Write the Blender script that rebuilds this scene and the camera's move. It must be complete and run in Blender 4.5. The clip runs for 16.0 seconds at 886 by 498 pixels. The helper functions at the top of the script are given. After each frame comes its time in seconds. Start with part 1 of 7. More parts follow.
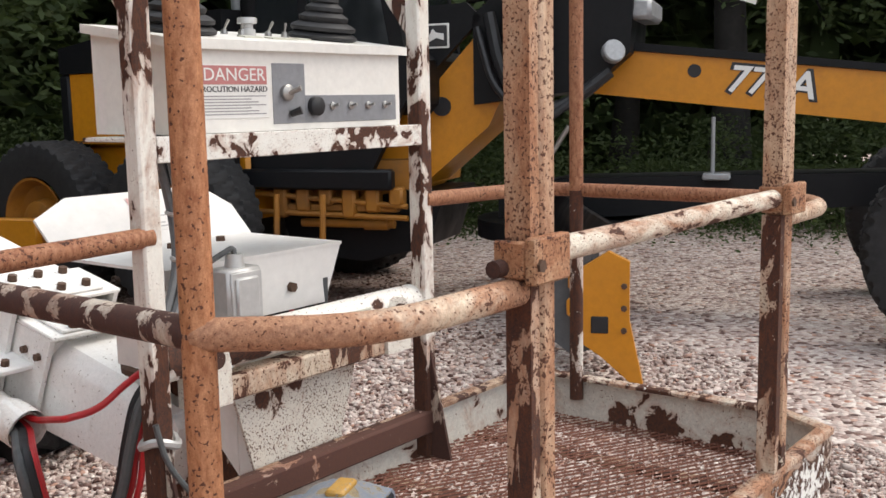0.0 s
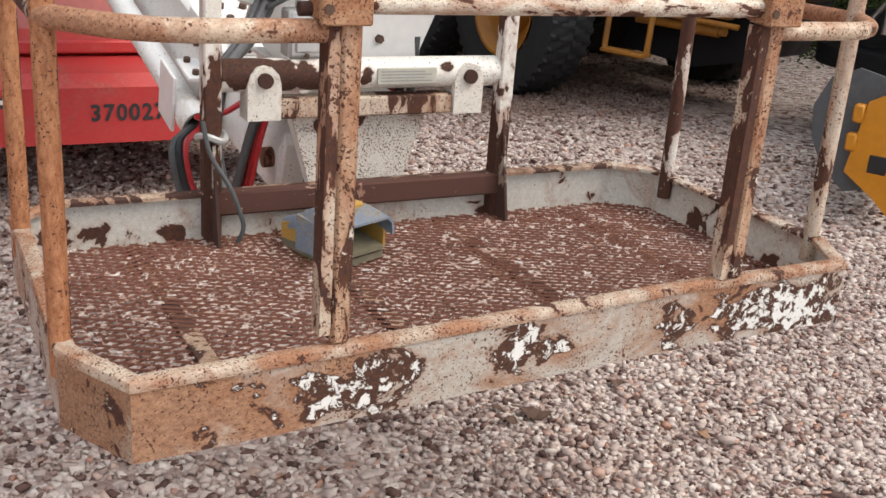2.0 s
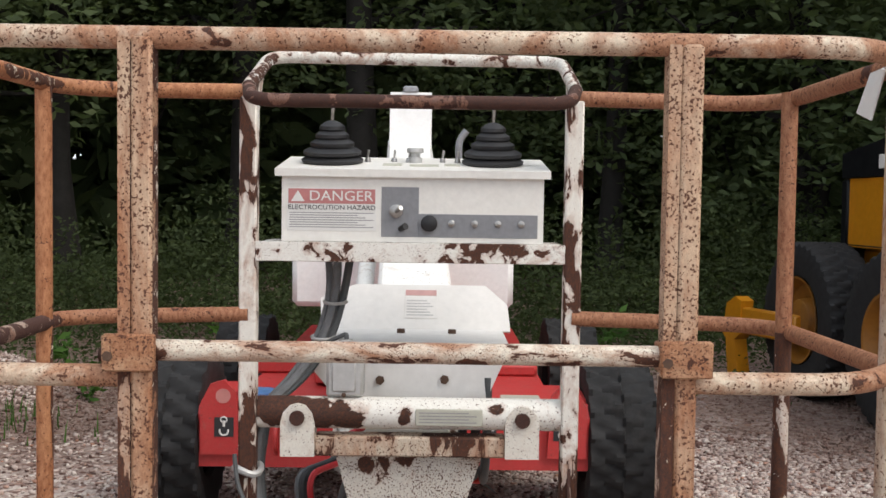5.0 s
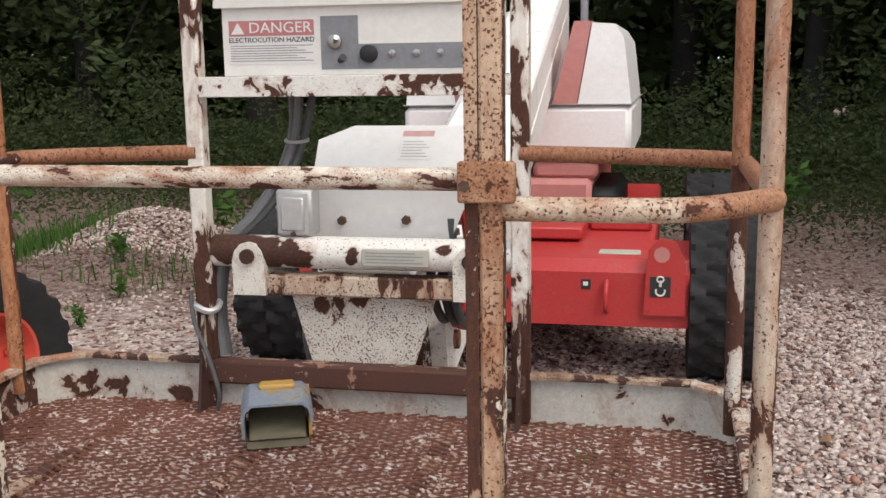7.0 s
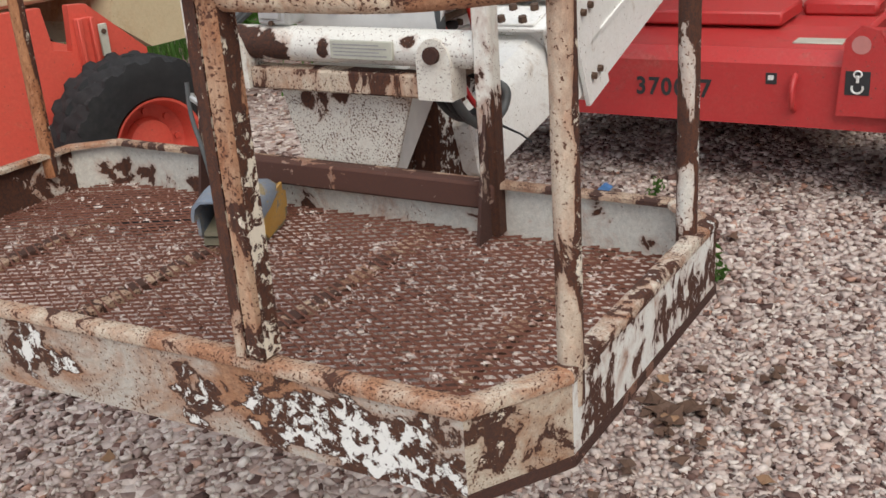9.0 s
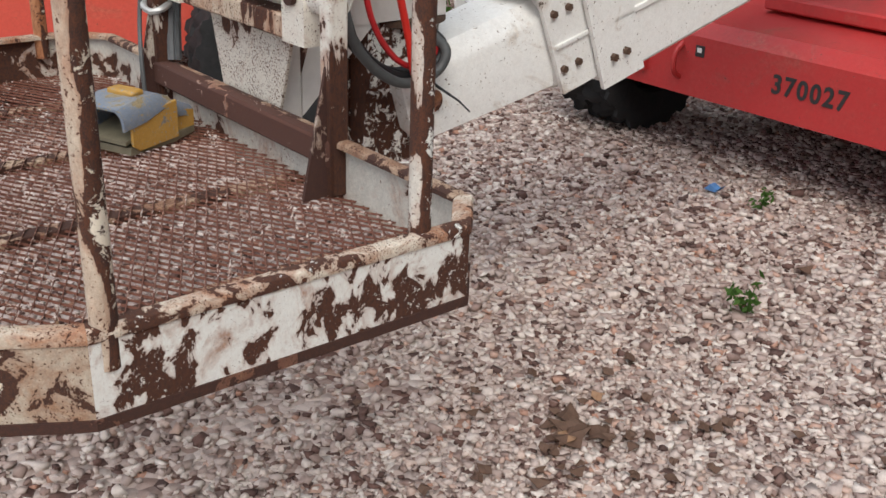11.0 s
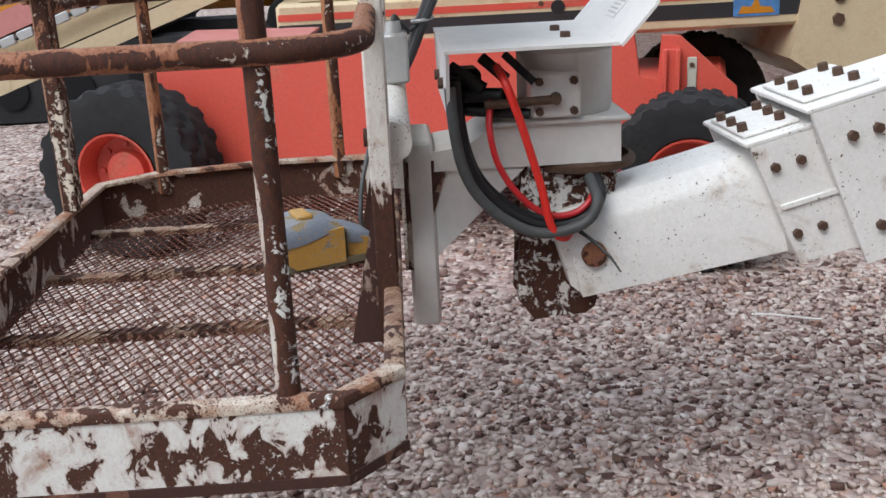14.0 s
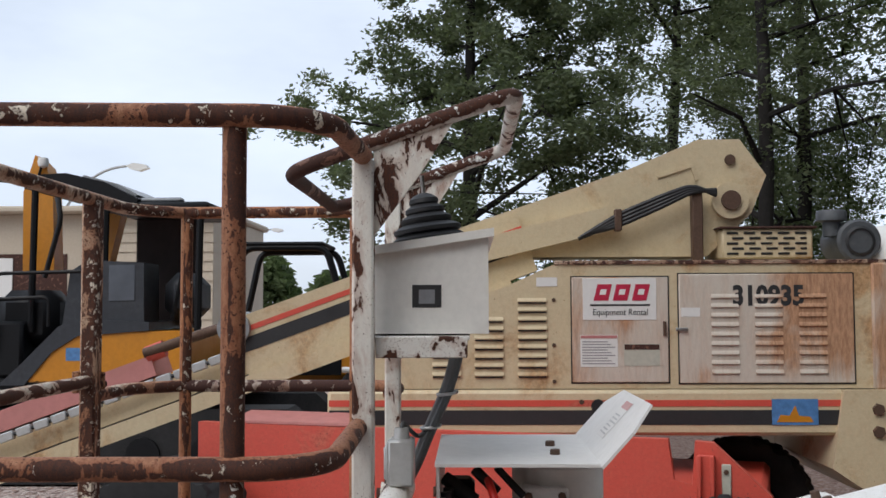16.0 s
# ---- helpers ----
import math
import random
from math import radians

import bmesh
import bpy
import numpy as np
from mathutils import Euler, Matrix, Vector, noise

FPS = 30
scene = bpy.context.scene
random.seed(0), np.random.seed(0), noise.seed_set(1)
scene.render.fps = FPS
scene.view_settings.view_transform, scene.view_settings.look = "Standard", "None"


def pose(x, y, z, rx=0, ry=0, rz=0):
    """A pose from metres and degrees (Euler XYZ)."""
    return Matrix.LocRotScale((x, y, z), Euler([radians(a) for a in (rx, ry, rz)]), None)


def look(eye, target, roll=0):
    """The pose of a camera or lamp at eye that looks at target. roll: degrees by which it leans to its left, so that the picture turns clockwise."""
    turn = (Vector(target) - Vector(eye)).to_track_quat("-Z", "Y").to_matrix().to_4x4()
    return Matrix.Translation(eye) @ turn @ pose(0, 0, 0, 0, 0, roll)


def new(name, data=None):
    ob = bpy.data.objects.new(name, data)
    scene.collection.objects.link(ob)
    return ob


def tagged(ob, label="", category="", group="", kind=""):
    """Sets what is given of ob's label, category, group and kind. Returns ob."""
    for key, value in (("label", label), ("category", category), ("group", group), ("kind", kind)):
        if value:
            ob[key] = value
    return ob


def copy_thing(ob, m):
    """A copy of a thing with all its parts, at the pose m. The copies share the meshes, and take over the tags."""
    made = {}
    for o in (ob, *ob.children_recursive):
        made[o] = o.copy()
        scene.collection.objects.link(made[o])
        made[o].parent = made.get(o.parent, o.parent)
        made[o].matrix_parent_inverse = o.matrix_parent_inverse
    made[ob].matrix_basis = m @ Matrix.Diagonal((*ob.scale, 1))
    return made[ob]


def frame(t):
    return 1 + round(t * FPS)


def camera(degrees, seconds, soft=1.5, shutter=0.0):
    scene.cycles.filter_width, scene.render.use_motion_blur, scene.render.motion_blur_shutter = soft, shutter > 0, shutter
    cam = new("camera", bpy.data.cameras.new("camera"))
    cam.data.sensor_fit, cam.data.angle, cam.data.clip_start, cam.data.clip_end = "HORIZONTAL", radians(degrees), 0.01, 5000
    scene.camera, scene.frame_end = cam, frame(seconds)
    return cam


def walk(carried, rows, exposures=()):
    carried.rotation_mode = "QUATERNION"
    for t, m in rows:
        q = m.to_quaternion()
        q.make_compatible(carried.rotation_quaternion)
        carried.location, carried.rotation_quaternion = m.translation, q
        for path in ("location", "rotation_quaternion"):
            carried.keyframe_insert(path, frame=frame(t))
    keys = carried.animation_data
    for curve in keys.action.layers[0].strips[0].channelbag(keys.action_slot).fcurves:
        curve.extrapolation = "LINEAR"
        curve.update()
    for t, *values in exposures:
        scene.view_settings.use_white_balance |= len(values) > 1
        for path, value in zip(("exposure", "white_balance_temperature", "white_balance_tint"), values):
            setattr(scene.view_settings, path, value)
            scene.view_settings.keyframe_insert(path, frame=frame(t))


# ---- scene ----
cam = camera(46.2, 16.0, soft=1.55)
PATH = [
    (0, (-1.614, -0.753, 1.653), (-0.052, 0.464, 1.371), -1.1),
    (0.5, (-1.537, -0.928, 1.641), (-0.082, 0.418, 1.374), -3.1),
    (1, (-1.341, -1.117, 1.653), (-0.013, 0.336, 1.297), 3.7),
    (1.5, (-1.21, -1.277, 1.64), (-0.067, 0.282, 1.126), 4.7),
    (2, (-1.105, -1.568, 1.641), (-0.197, 0.085, 0.973), 4.3),
    (2.5, (-0.928, -1.645, 1.643), (-0.067, 0.054, 1.034), 1.0),
    (3, (-0.691, -1.646, 1.682), (0.08, 0.152, 1.264), 3.7),
    (3.5, (-0.528, -1.672, 1.689), (0.045, 0.216, 1.363), 0.3),
    (4, (-0.302, -1.777, 1.707), (-0.069, 0.205, 1.567), 1.3),
    (4.2, (-0.215, -1.81, 1.709), (-0.076, 0.183, 1.61), 1.0),
    (6.3, (0.512, -1.639, 1.684), (0.296, 0.347, 1.585), 3.1),
    (6.5, (0.611, -1.642, 1.673), (0.297, 0.327, 1.514), 2.6),
    (7, (0.735, -1.552, 1.621), (0.307, 0.369, 1.27), -0.9),
    (7.5, (0.852, -1.371, 1.583), (0.416, 0.484, 0.974), 2.1),
    (8, (1.004, -1.251, 1.551), (0.545, 0.495, 0.689), -1.3),
    (8.5, (1.255, -1.136, 1.559), (0.505, 0.52, 0.725), 0.4),
    (9, (1.448, -1.037, 1.562), (0.452, 0.542, 0.845), -4.2),
    (9.5, (1.571, -0.847, 1.563), (0.502, 0.662, 0.803), 0.1),
    (10, (1.754, -0.7, 1.561), (0.629, 0.752, 0.771), -2.6),
    (10.2, (1.883, -0.626, 1.552), (0.674, 0.773, 0.79), -1.3),
    (12.3, (2.278, 0.301, 1.535), (0.687, 1.116, 0.638), -3.9),
    (12.5, (2.334, 0.38, 1.535), (0.692, 1.09, 0.641), -5.0),
    (13, (2.366, 0.583, 1.525), (0.642, 1.125, 0.668), -5.2),
    (13.5, (2.339, 0.78, 1.533), (0.529, 1.153, 0.767), -1.8),
    (14, (2.372, 0.913, 1.559), (0.464, 0.982, 0.965), -2.9),
    (14.5, (2.455, 1.037, 1.611), (0.496, 0.883, 1.24), -1.1),
    (15, (2.484, 1.1, 1.64), (0.502, 0.875, 1.484), -0.7),
    (15.5, (2.501, 1.114, 1.663), (0.51, 0.93, 1.718), -1.2),
    (16, (2.516, 1.09, 1.65), (0.52, 1.039, 1.766), -0.2),
]
EXPOSURES = [(0.0, 0.58, 7050, 12), (2.0, 0.56, 7100, 12), (4.0, 0.28, 6900, 11), (6.6, 0.30, 6980, 12), (7.5, 0.40, 6980, 12), (8.5, 0.36, 6900, 11), (9.0, 0.28, 6850, 10), (9.5, 0.29, 6800, 10), (10.2, 0.32, 6800, 10), (12.4, 0.36, 6560, 11), (14.5, 0.34, 6250, 10), (15.0, 0.40, 6280, 10), (15.5, 0.08, 6300, 11), (16.0, -0.18, 6420, 11)]
walk(cam, [(t, look(eye, target, roll)) for t, eye, target, roll in PATH], EXPOSURES)

# ---- light: bright overcast sky with a weak wide sun ----
world = bpy.data.worlds.new("overcast_sky")
scene.world = world
world.use_nodes = True
wn, wl = world.node_tree.nodes, world.node_tree.links
wn.clear()
w_out = wn.new("ShaderNodeOutputWorld")
w_bg = wn.new("ShaderNodeBackground")
w_sky = wn.new("ShaderNodeTexSky")
w_sky.sky_type, w_sky.sun_disc = "NISHITA", False
w_sky.sun_elevation, w_sky.sun_rotation = radians(52), radians(150)
w_sky.dust_density = 2.0
w_co = wn.new("ShaderNodeTexCoord")
w_map = wn.new("ShaderNodeMapping")
w_map.inputs["Scale"].default_value = (1.0, 1.0, 3.0)
w_noise = wn.new("ShaderNodeTexNoise")
w_noise.inputs["Scale"].default_value, w_noise.inputs["Detail"].default_value = 1.9, 6.0
w_ramp = wn.new("ShaderNodeValToRGB")
w_ramp.color_ramp.elements[0].position, w_ramp.color_ramp.elements[1].position = 0.30, 0.66
w_ramp.color_ramp.elements[0].color, w_ramp.color_ramp.elements[1].color = (0.50, 0.50, 0.50, 1), (1, 1, 1, 1)
w_mix = wn.new("ShaderNodeMixRGB")
w_mix.inputs[2].default_value = (9.0, 10.0, 11.4, 1)
w_bg.inputs["Strength"].default_value = 0.115
wl.new(w_co.outputs["Generated"], w_map.inputs[0])
wl.new(w_map.outputs[0], w_noise.inputs["Vector"])
wl.new(w_noise.outputs[0], w_ramp.inputs[0])
wl.new(w_ramp.outputs[0], w_mix.inputs[0])
wl.new(w_sky.outputs[0], w_mix.inputs[1])
wl.new(w_mix.outputs[0], w_bg.inputs["Color"])
wl.new(w_bg.outputs[0], w_out.inputs[0])

sun = new("sun", bpy.data.lights.new("sun", "SUN"))
sun.data.energy, sun.data.angle, sun.data.color = 1.75, radians(38), (1.0, 0.96, 0.9)
sun.matrix_world = look((5.8, -4.0, 7.8), (0, 0, 0))


# ---- geometry helpers ----
class Geo:
    """Vertices and faces of one mesh, gathered piece by piece."""

    def __init__(self):
        self.v, self.f = [], []

    def add(self, verts, faces, m=None):
        k = len(self.v)
        self.v += [tuple(m @ Vector(p)) if m else tuple(p) for p in verts]
        self.f += [tuple(k + i for i in f) for f in faces]
        return self

    def box(self, x0, x1, y0, y1, z0, z1, b=0.004, m=None):
        """A box with its upright and lying edges cut by b."""
        b = min(b, 0.45 * min(x1 - x0, y1 - y0, z1 - z0))
        bm = bmesh.new()
        bmesh.ops.create_cube(bm, size=1.0)
        bmesh.ops.transform(bm, verts=bm.verts, matrix=Matrix.Translation(((x0 + x1) / 2, (y0 + y1) / 2, (z0 + z1) / 2)) @ Matrix.Diagonal((x1 - x0, y1 - y0, z1 - z0, 1)))
        if b > 0:
            bmesh.ops.bevel(bm, geom=bm.edges[:], offset=b, segments=1, affect="EDGES")
        bm.verts.index_update()
        self.add([v.co[:] for v in bm.verts], [[v.index for v in f.verts] for f in bm.faces], m)
        bm.free()
        return self

    def tube(self, pts, r, n=12, caps=True, closed=False):
        """A round tube along a line of points."""
        pts = [Vector(p) for p in pts]
        k, rings = len(pts), []
        up = None
        for i, p in enumerate(pts):
            a = pts[i - 1] if i or closed else p
            c = pts[(i + 1) % k] if i < k - 1 or closed else p
            d = (c - a).normalized()
            if up is None:
                up = d.orthogonal().normalized()
            up = (up - d * up.dot(d)).normalized()
            side = d.cross(up)
            rr = r[i] if isinstance(r, (list, tuple)) else r
            rings.append([p + rr * (math.cos(2 * math.pi * j / n) * up + math.sin(2 * math.pi * j / n) * side) for j in range(n)])
        verts = [v for ring in rings for v in ring]
        faces = []
        for i in range(k if closed else k - 1):
            q = (i + 1) % k
            faces += [(i * n + j, i * n + (j + 1) % n, q * n + (j + 1) % n, q * n + j) for j in range(n)]
        if caps and not closed:
            faces += [tuple(reversed(range(n))), tuple(range((k - 1) * n, k * n))]
        return self.add(verts, faces)

    def cyl(self, p0, p1, r0, r1=None, n=16):
        r1 = r0 if r1 is None else r1
        return self.tube([p0, p1], [r0, r1], n)

    def lathe(self, prof, n=32, m=None):
        """A profile of (radius, height) turned round the z axis."""
        verts, faces, k = [], [], len(prof)
        for j in range(n):
            a = 2 * math.pi * j / n
            verts += [(r * math.cos(a), r * math.sin(a), z) for r, z in prof]
        for j in range(n):
            q = (j + 1) % n
            faces += [(j * k + i, q * k + i, q * k + i + 1, j * k + i + 1) for i in range(k - 1)]
        return self.add(verts, faces, m)

    def prism(self, poly, d0, d1, axis="y", m=None):
        """An outline pushed from d0 to d1 along an axis; the outline gives the other two coordinates in order."""
        def at(p, d):
            return {"x": (d, p[0], p[1]), "y": (p[0], d, p[1]), "z": (p[0], p[1], d)}[axis]
        k = len(poly)
        verts = [at(p, d0) for p in poly] + [at(p, d1) for p in poly]
        faces = [tuple(range(k)), tuple(range(2 * k - 1, k - 1, -1))] + [(i, k + i, k + (i + 1) % k, (i + 1) % k) for i in range(k)]
        return self.add(verts, faces, m)


def fillet(pts, r, n=6):
    """A line of points with its corners rounded."""
    pts = [Vector(p) for p in pts]
    out = [pts[0]]
    for a, b, c in zip(pts, pts[1:], pts[2:]):
        u, w = (a - b), (c - b)
        d = min(r, 0.48 * u.length, 0.48 * w.length)
        p, q = b + u.normalized() * d, b + w.normalized() * d
        for i in range(n + 1):
            t = i / n
            out.append((1 - t) ** 2 * p + 2 * t * (1 - t) * b + t * t * q)
    return out + [pts[-1]]


def mesh_of(name, geo, mat, angle=38):
    me = bpy.data.meshes.new(name)
    me.from_pydata(geo.v, [], geo.f)
    bm = bmesh.new()
    bm.from_mesh(me)
    bmesh.ops.recalc_face_normals(bm, faces=bm.faces)
    bm.to_mesh(me)
    bm.free()
    me.polygons.foreach_set("use_smooth", [True] * len(me.polygons))
    me.set_sharp_from_angle(angle=radians(angle))
    if mat:
        me.materials.append(mat)
    return me


def part(name, geo, mat, parent, label=""):
    """One mesh object under a thing or under a part."""
    ob = new(name, geo if isinstance(geo, bpy.types.Mesh) else mesh_of(name, geo, mat))
    ob.parent = parent
    if label:
        ob["label"] = label
    return ob


def thing(name, label, category, m=None, group=""):
    ob = new(name)
    ob.empty_display_size = 0.1
    if m:
        ob.matrix_world = m
    return tagged(ob, label, category, group)


def letters(name, text, size, mat, parent, m, depth=0.0015, shear=0.0, width=1.0, bold=0.0):
    """Raised letters in the built-in font, lying in their own x-y plane."""
    cu = bpy.data.curves.new(name, "FONT")
    cu.body, cu.size, cu.extrude, cu.shear, cu.resolution_u, cu.offset = text, size, depth, shear, 3, bold
    cu.align_x, cu.align_y = "CENTER", "CENTER"
    tmp = bpy.data.objects.new(name, cu)
    scene.collection.objects.link(tmp)
    me = bpy.data.meshes.new_from_object(tmp.evaluated_get(bpy.context.evaluated_depsgraph_get()))
    bpy.data.objects.remove(tmp)
    bpy.data.curves.remove(cu)
    me.transform(m @ Matrix.Diagonal((width, 1, 1, 1)))
    me.materials.clear()
    me.materials.append(mat)
    return part(name, me, mat, parent)


# ---- materials ----
def material(name):
    mat = bpy.data.materials.new(name)
    mat.use_nodes = True
    nt = mat.node_tree
    nt.nodes.clear()
    out, bsdf = nt.nodes.new("ShaderNodeOutputMaterial"), nt.nodes.new("ShaderNodeBsdfPrincipled")
    nt.links.new(bsdf.outputs[0], out.inputs[0])
    return mat, nt, bsdf


def node(nt, kind, **values):
    n = nt.nodes.new(kind)
    for key, value in values.items():
        n.inputs[key].default_value = value
    return n


def noise_of(nt, co, scale, detail=4.0, rough=0.55, distort=0.0):
    n = node(nt, "ShaderNodeTexNoise", Scale=scale, Detail=detail, Roughness=rough, Distortion=distort)
    nt.links.new(co, n.inputs["Vector"])
    return n.outputs[0]


def ramp(nt, fac, stops):
    n = nt.nodes.new("ShaderNodeValToRGB")
    el = n.color_ramp.elements
    while len(el) < len(stops):
        el.new(0.5)
    for e, (pos, col) in zip(el, stops):
        e.position = pos
        e.color = (col, col, col, 1) if isinstance(col, (int, float)) else (*col, 1)
    nt.links.new(fac, n.inputs[0])
    return n.outputs[0]


def mix(nt, fac, a, b, kind="MIX"):
    n = nt.nodes.new("ShaderNodeMixRGB")
    n.blend_type = kind
    for slot, value in ((0, fac), (1, a), (2, b)):
        if isinstance(value, (int, float)):
            n.inputs[slot].default_value = value if slot == 0 else (value, value, value, 1)
        elif isinstance(value, tuple):
            n.inputs[slot].default_value = (*value, 1)
        else:
            nt.links.new(value, n.inputs[slot])
    return n.outputs[0]


def shifted(nt, seed, stretch=(1, 1, 1)):
    co = nt.nodes.new("ShaderNodeTexCoord")
    mp = nt.nodes.new("ShaderNodeMapping")
    mp.inputs["Location"].default_value = (seed * 3.7, seed * 1.9, seed * 5.3)
    mp.inputs["Scale"].default_value = stretch
    nt.links.new(co.outputs["Object"], mp.inputs[0])
    return mp.outputs[0]


def bump(nt, bsdf, height, strength, distance):
    b = node(nt, "ShaderNodeBump", Strength=strength, Distance=distance)
    nt.links.new(height, b.inputs["Height"])
    nt.links.new(b.outputs[0], bsdf.inputs["Normal"])


def weathered(name, paint, amount=0.4, wash=0.3, speck=0.3, scale=9.0, seed=1, stretch=(1, 1, 1), dark=(0.040, 0.017, 0.013), rust=(0.30, 0.095, 0.034), rough=0.5, flake=0.0, flake_col=(0.84, 0.83, 0.79), lee=None, spots=(), bleed=(), soil=0.38):
    """Old paint over rusting steel: ragged patches flaked down to dark rust, an orange rust wash, irregular pits and grime.
    amount: share of bare patches; wash: share of rust-washed paint; flake: how much bright paint is left inside the bare patches.
    lee: the side (a direction) on which the paint has mostly gone; spots: (x, y, z, radius, push) where it has come off, or held (push below 0).
    bleed: like spots, for places where rust has run over the paint; soil: how much the grime darkens the paint."""
    mat, nt, bsdf = material(name)
    co = shifted(nt, seed, stretch)
    even = shifted(nt, seed + 0.5)
    big = noise_of(nt, co, scale, 8.0, 0.60, 0.5)
    mid = noise_of(nt, co, scale * 0.33, 4.0, 0.5, 0.2)
    fine = noise_of(nt, co, scale * 9.0, 6.0, 0.70)
    grit = noise_of(nt, even, scale * 34.0, 3.0, 0.65)
    pits = noise_of(nt, even, scale * 14.0, 2.0, 0.5, 0.25)
    both = mix(nt, 0.055, mix(nt, 0.33, big, mid), fine)
    if lee:
        turn = nt.nodes.new("ShaderNodeVectorMath")
        turn.operation = "DOT_PRODUCT"
        turn.inputs[1].default_value = lee
        nt.links.new(nt.nodes.new("ShaderNodeNewGeometry").outputs["Normal"], turn.inputs[0])
        both = mix(nt, 1.0, both, ramp(nt, turn.outputs["Value"], [(0.20, 0.0), (0.72, 0.150)]), "ADD")
    ran = noise_of(nt, co, scale * 0.4, 8.0, 0.66, 0.8)
    for x, y, z, radius, push, kind in [(*sp, 0) for sp in spots] + [(*sp, 1) for sp in bleed]:
        off = nt.nodes.new("ShaderNodeVectorMath")
        off.operation = "DISTANCE"
        off.inputs[1].default_value = (x, y, z)
        nt.links.new(nt.nodes.new("ShaderNodeTexCoord").outputs["Object"], off.inputs[0])
        near = ramp(nt, off.outputs["Value"], [(0.35 * radius, abs(push)), (radius, 0.0)])
        if kind:
            ran = mix(nt, 1.0, ran, near, "ADD")
        else:
            both = mix(nt, 1.0, both, near, "ADD" if push > 0 else "SUBTRACT")
    cut = 0.655 - 0.29 * amount
    chip = ramp(nt, both, [(cut - 0.002, 0.0), (cut + 0.002, 1.0)])
    edge = ramp(nt, both, [(cut - 0.05, 0.0), (cut, 1.0)])
    # pits gather in swarms
    swarm = mix(nt, 0.25, pits, noise_of(nt, even, scale * 1.3, 4.0, 0.6))
    pit = ramp(nt, swarm, [(0.622 - 0.044 * speck, 0.0), (0.632 - 0.044 * speck, 1.0)])
    halo = ramp(nt, swarm, [(0.575 - 0.044 * speck, 0.0), (0.630 - 0.044 * speck, 0.55)])
    mottle = ramp(nt, noise_of(nt, co, scale * 2.6, 8.0, 0.75, 0.4), [(0.44, 0.0), (0.70, min(0.92, 0.05 + 0.74 * wash))])
    stain = ramp(nt, ran, [(0.62 - 0.35 * wash, 0.0), (0.76 - 0.28 * wash, 1.0)])
    grime = ramp(nt, mix(nt, 0.5, fine, grit), [(0.34, 0.0), (0.64, 1.0)])
    base = mix(nt, grime, tuple(c * (1 - soil) for c in paint), paint)
    tan = mix(nt, ramp(nt, fine, [(0.36, 0.0), (0.66, 1.0)]), tuple(0.72 * c for c in rust), (1.2 * rust[0] + 0.12, 1.2 * rust[1] + 0.115, 1.2 * rust[2] + 0.075))
    tan = mix(nt, ramp(nt, grit, [(0.40, 0.35), (0.60, 0.0)]), tan, tuple(0.5 * c for c in rust))
    washed = mix(nt, mottle, mix(nt, mix(nt, 0.88, 0.0, stain), base, tan), tan)
    lipped = mix(nt, mix(nt, edge, 0.0, 0.40), washed, rust)
    lipped = mix(nt, mix(nt, halo, 0.0, 0.75), lipped, tan)
    bare = mix(nt, ramp(nt, mix(nt, 0.5, fine, grit), [(0.42, 0.0), (0.66, 1.0)]), dark, tuple(0.42 * c for c in rust))
    hole = mix(nt, 1.0, chip, pit, "LIGHTEN")
    pocked = mix(nt, mix(nt, pit, 0.0, 0.95), lipped, tuple(0.16 * c + 0.8 * d for c, d in zip(rust, dark)))
    col = mix(nt, chip, pocked, bare)
    if flake:
        left = ramp(nt, mix(nt, 0.4, noise_of(nt, even, scale * 3.1, 9.0, 0.72, 0.4), both), [(0.640 - 0.055 * flake, 0.0), (0.646 - 0.055 * flake, 1.0)])
        left = mix(nt, 1.0, left, ramp(nt, both, [(cut + 0.010, 0.0), (cut + 0.022, 1.0)]), "MULTIPLY")
        col = mix(nt, left, col, mix(nt, grime, tuple(c * 0.86 for c in flake_col), flake_col))
        hole = mix(nt, left, hole, 0.0)
    nt.links.new(col, bsdf.inputs["Base Color"])
    nt.links.new(mix(nt, hole, mix(nt, stain, rough, 0.7), 0.88), bsdf.inputs["Roughness"])
    up = mix(nt, 0.30, mix(nt, hole, 1.0, 0.0), mix(nt, 0.5, fine, grit))
    bump(nt, bsdf, up, 0.7, 0.004)
    return mat


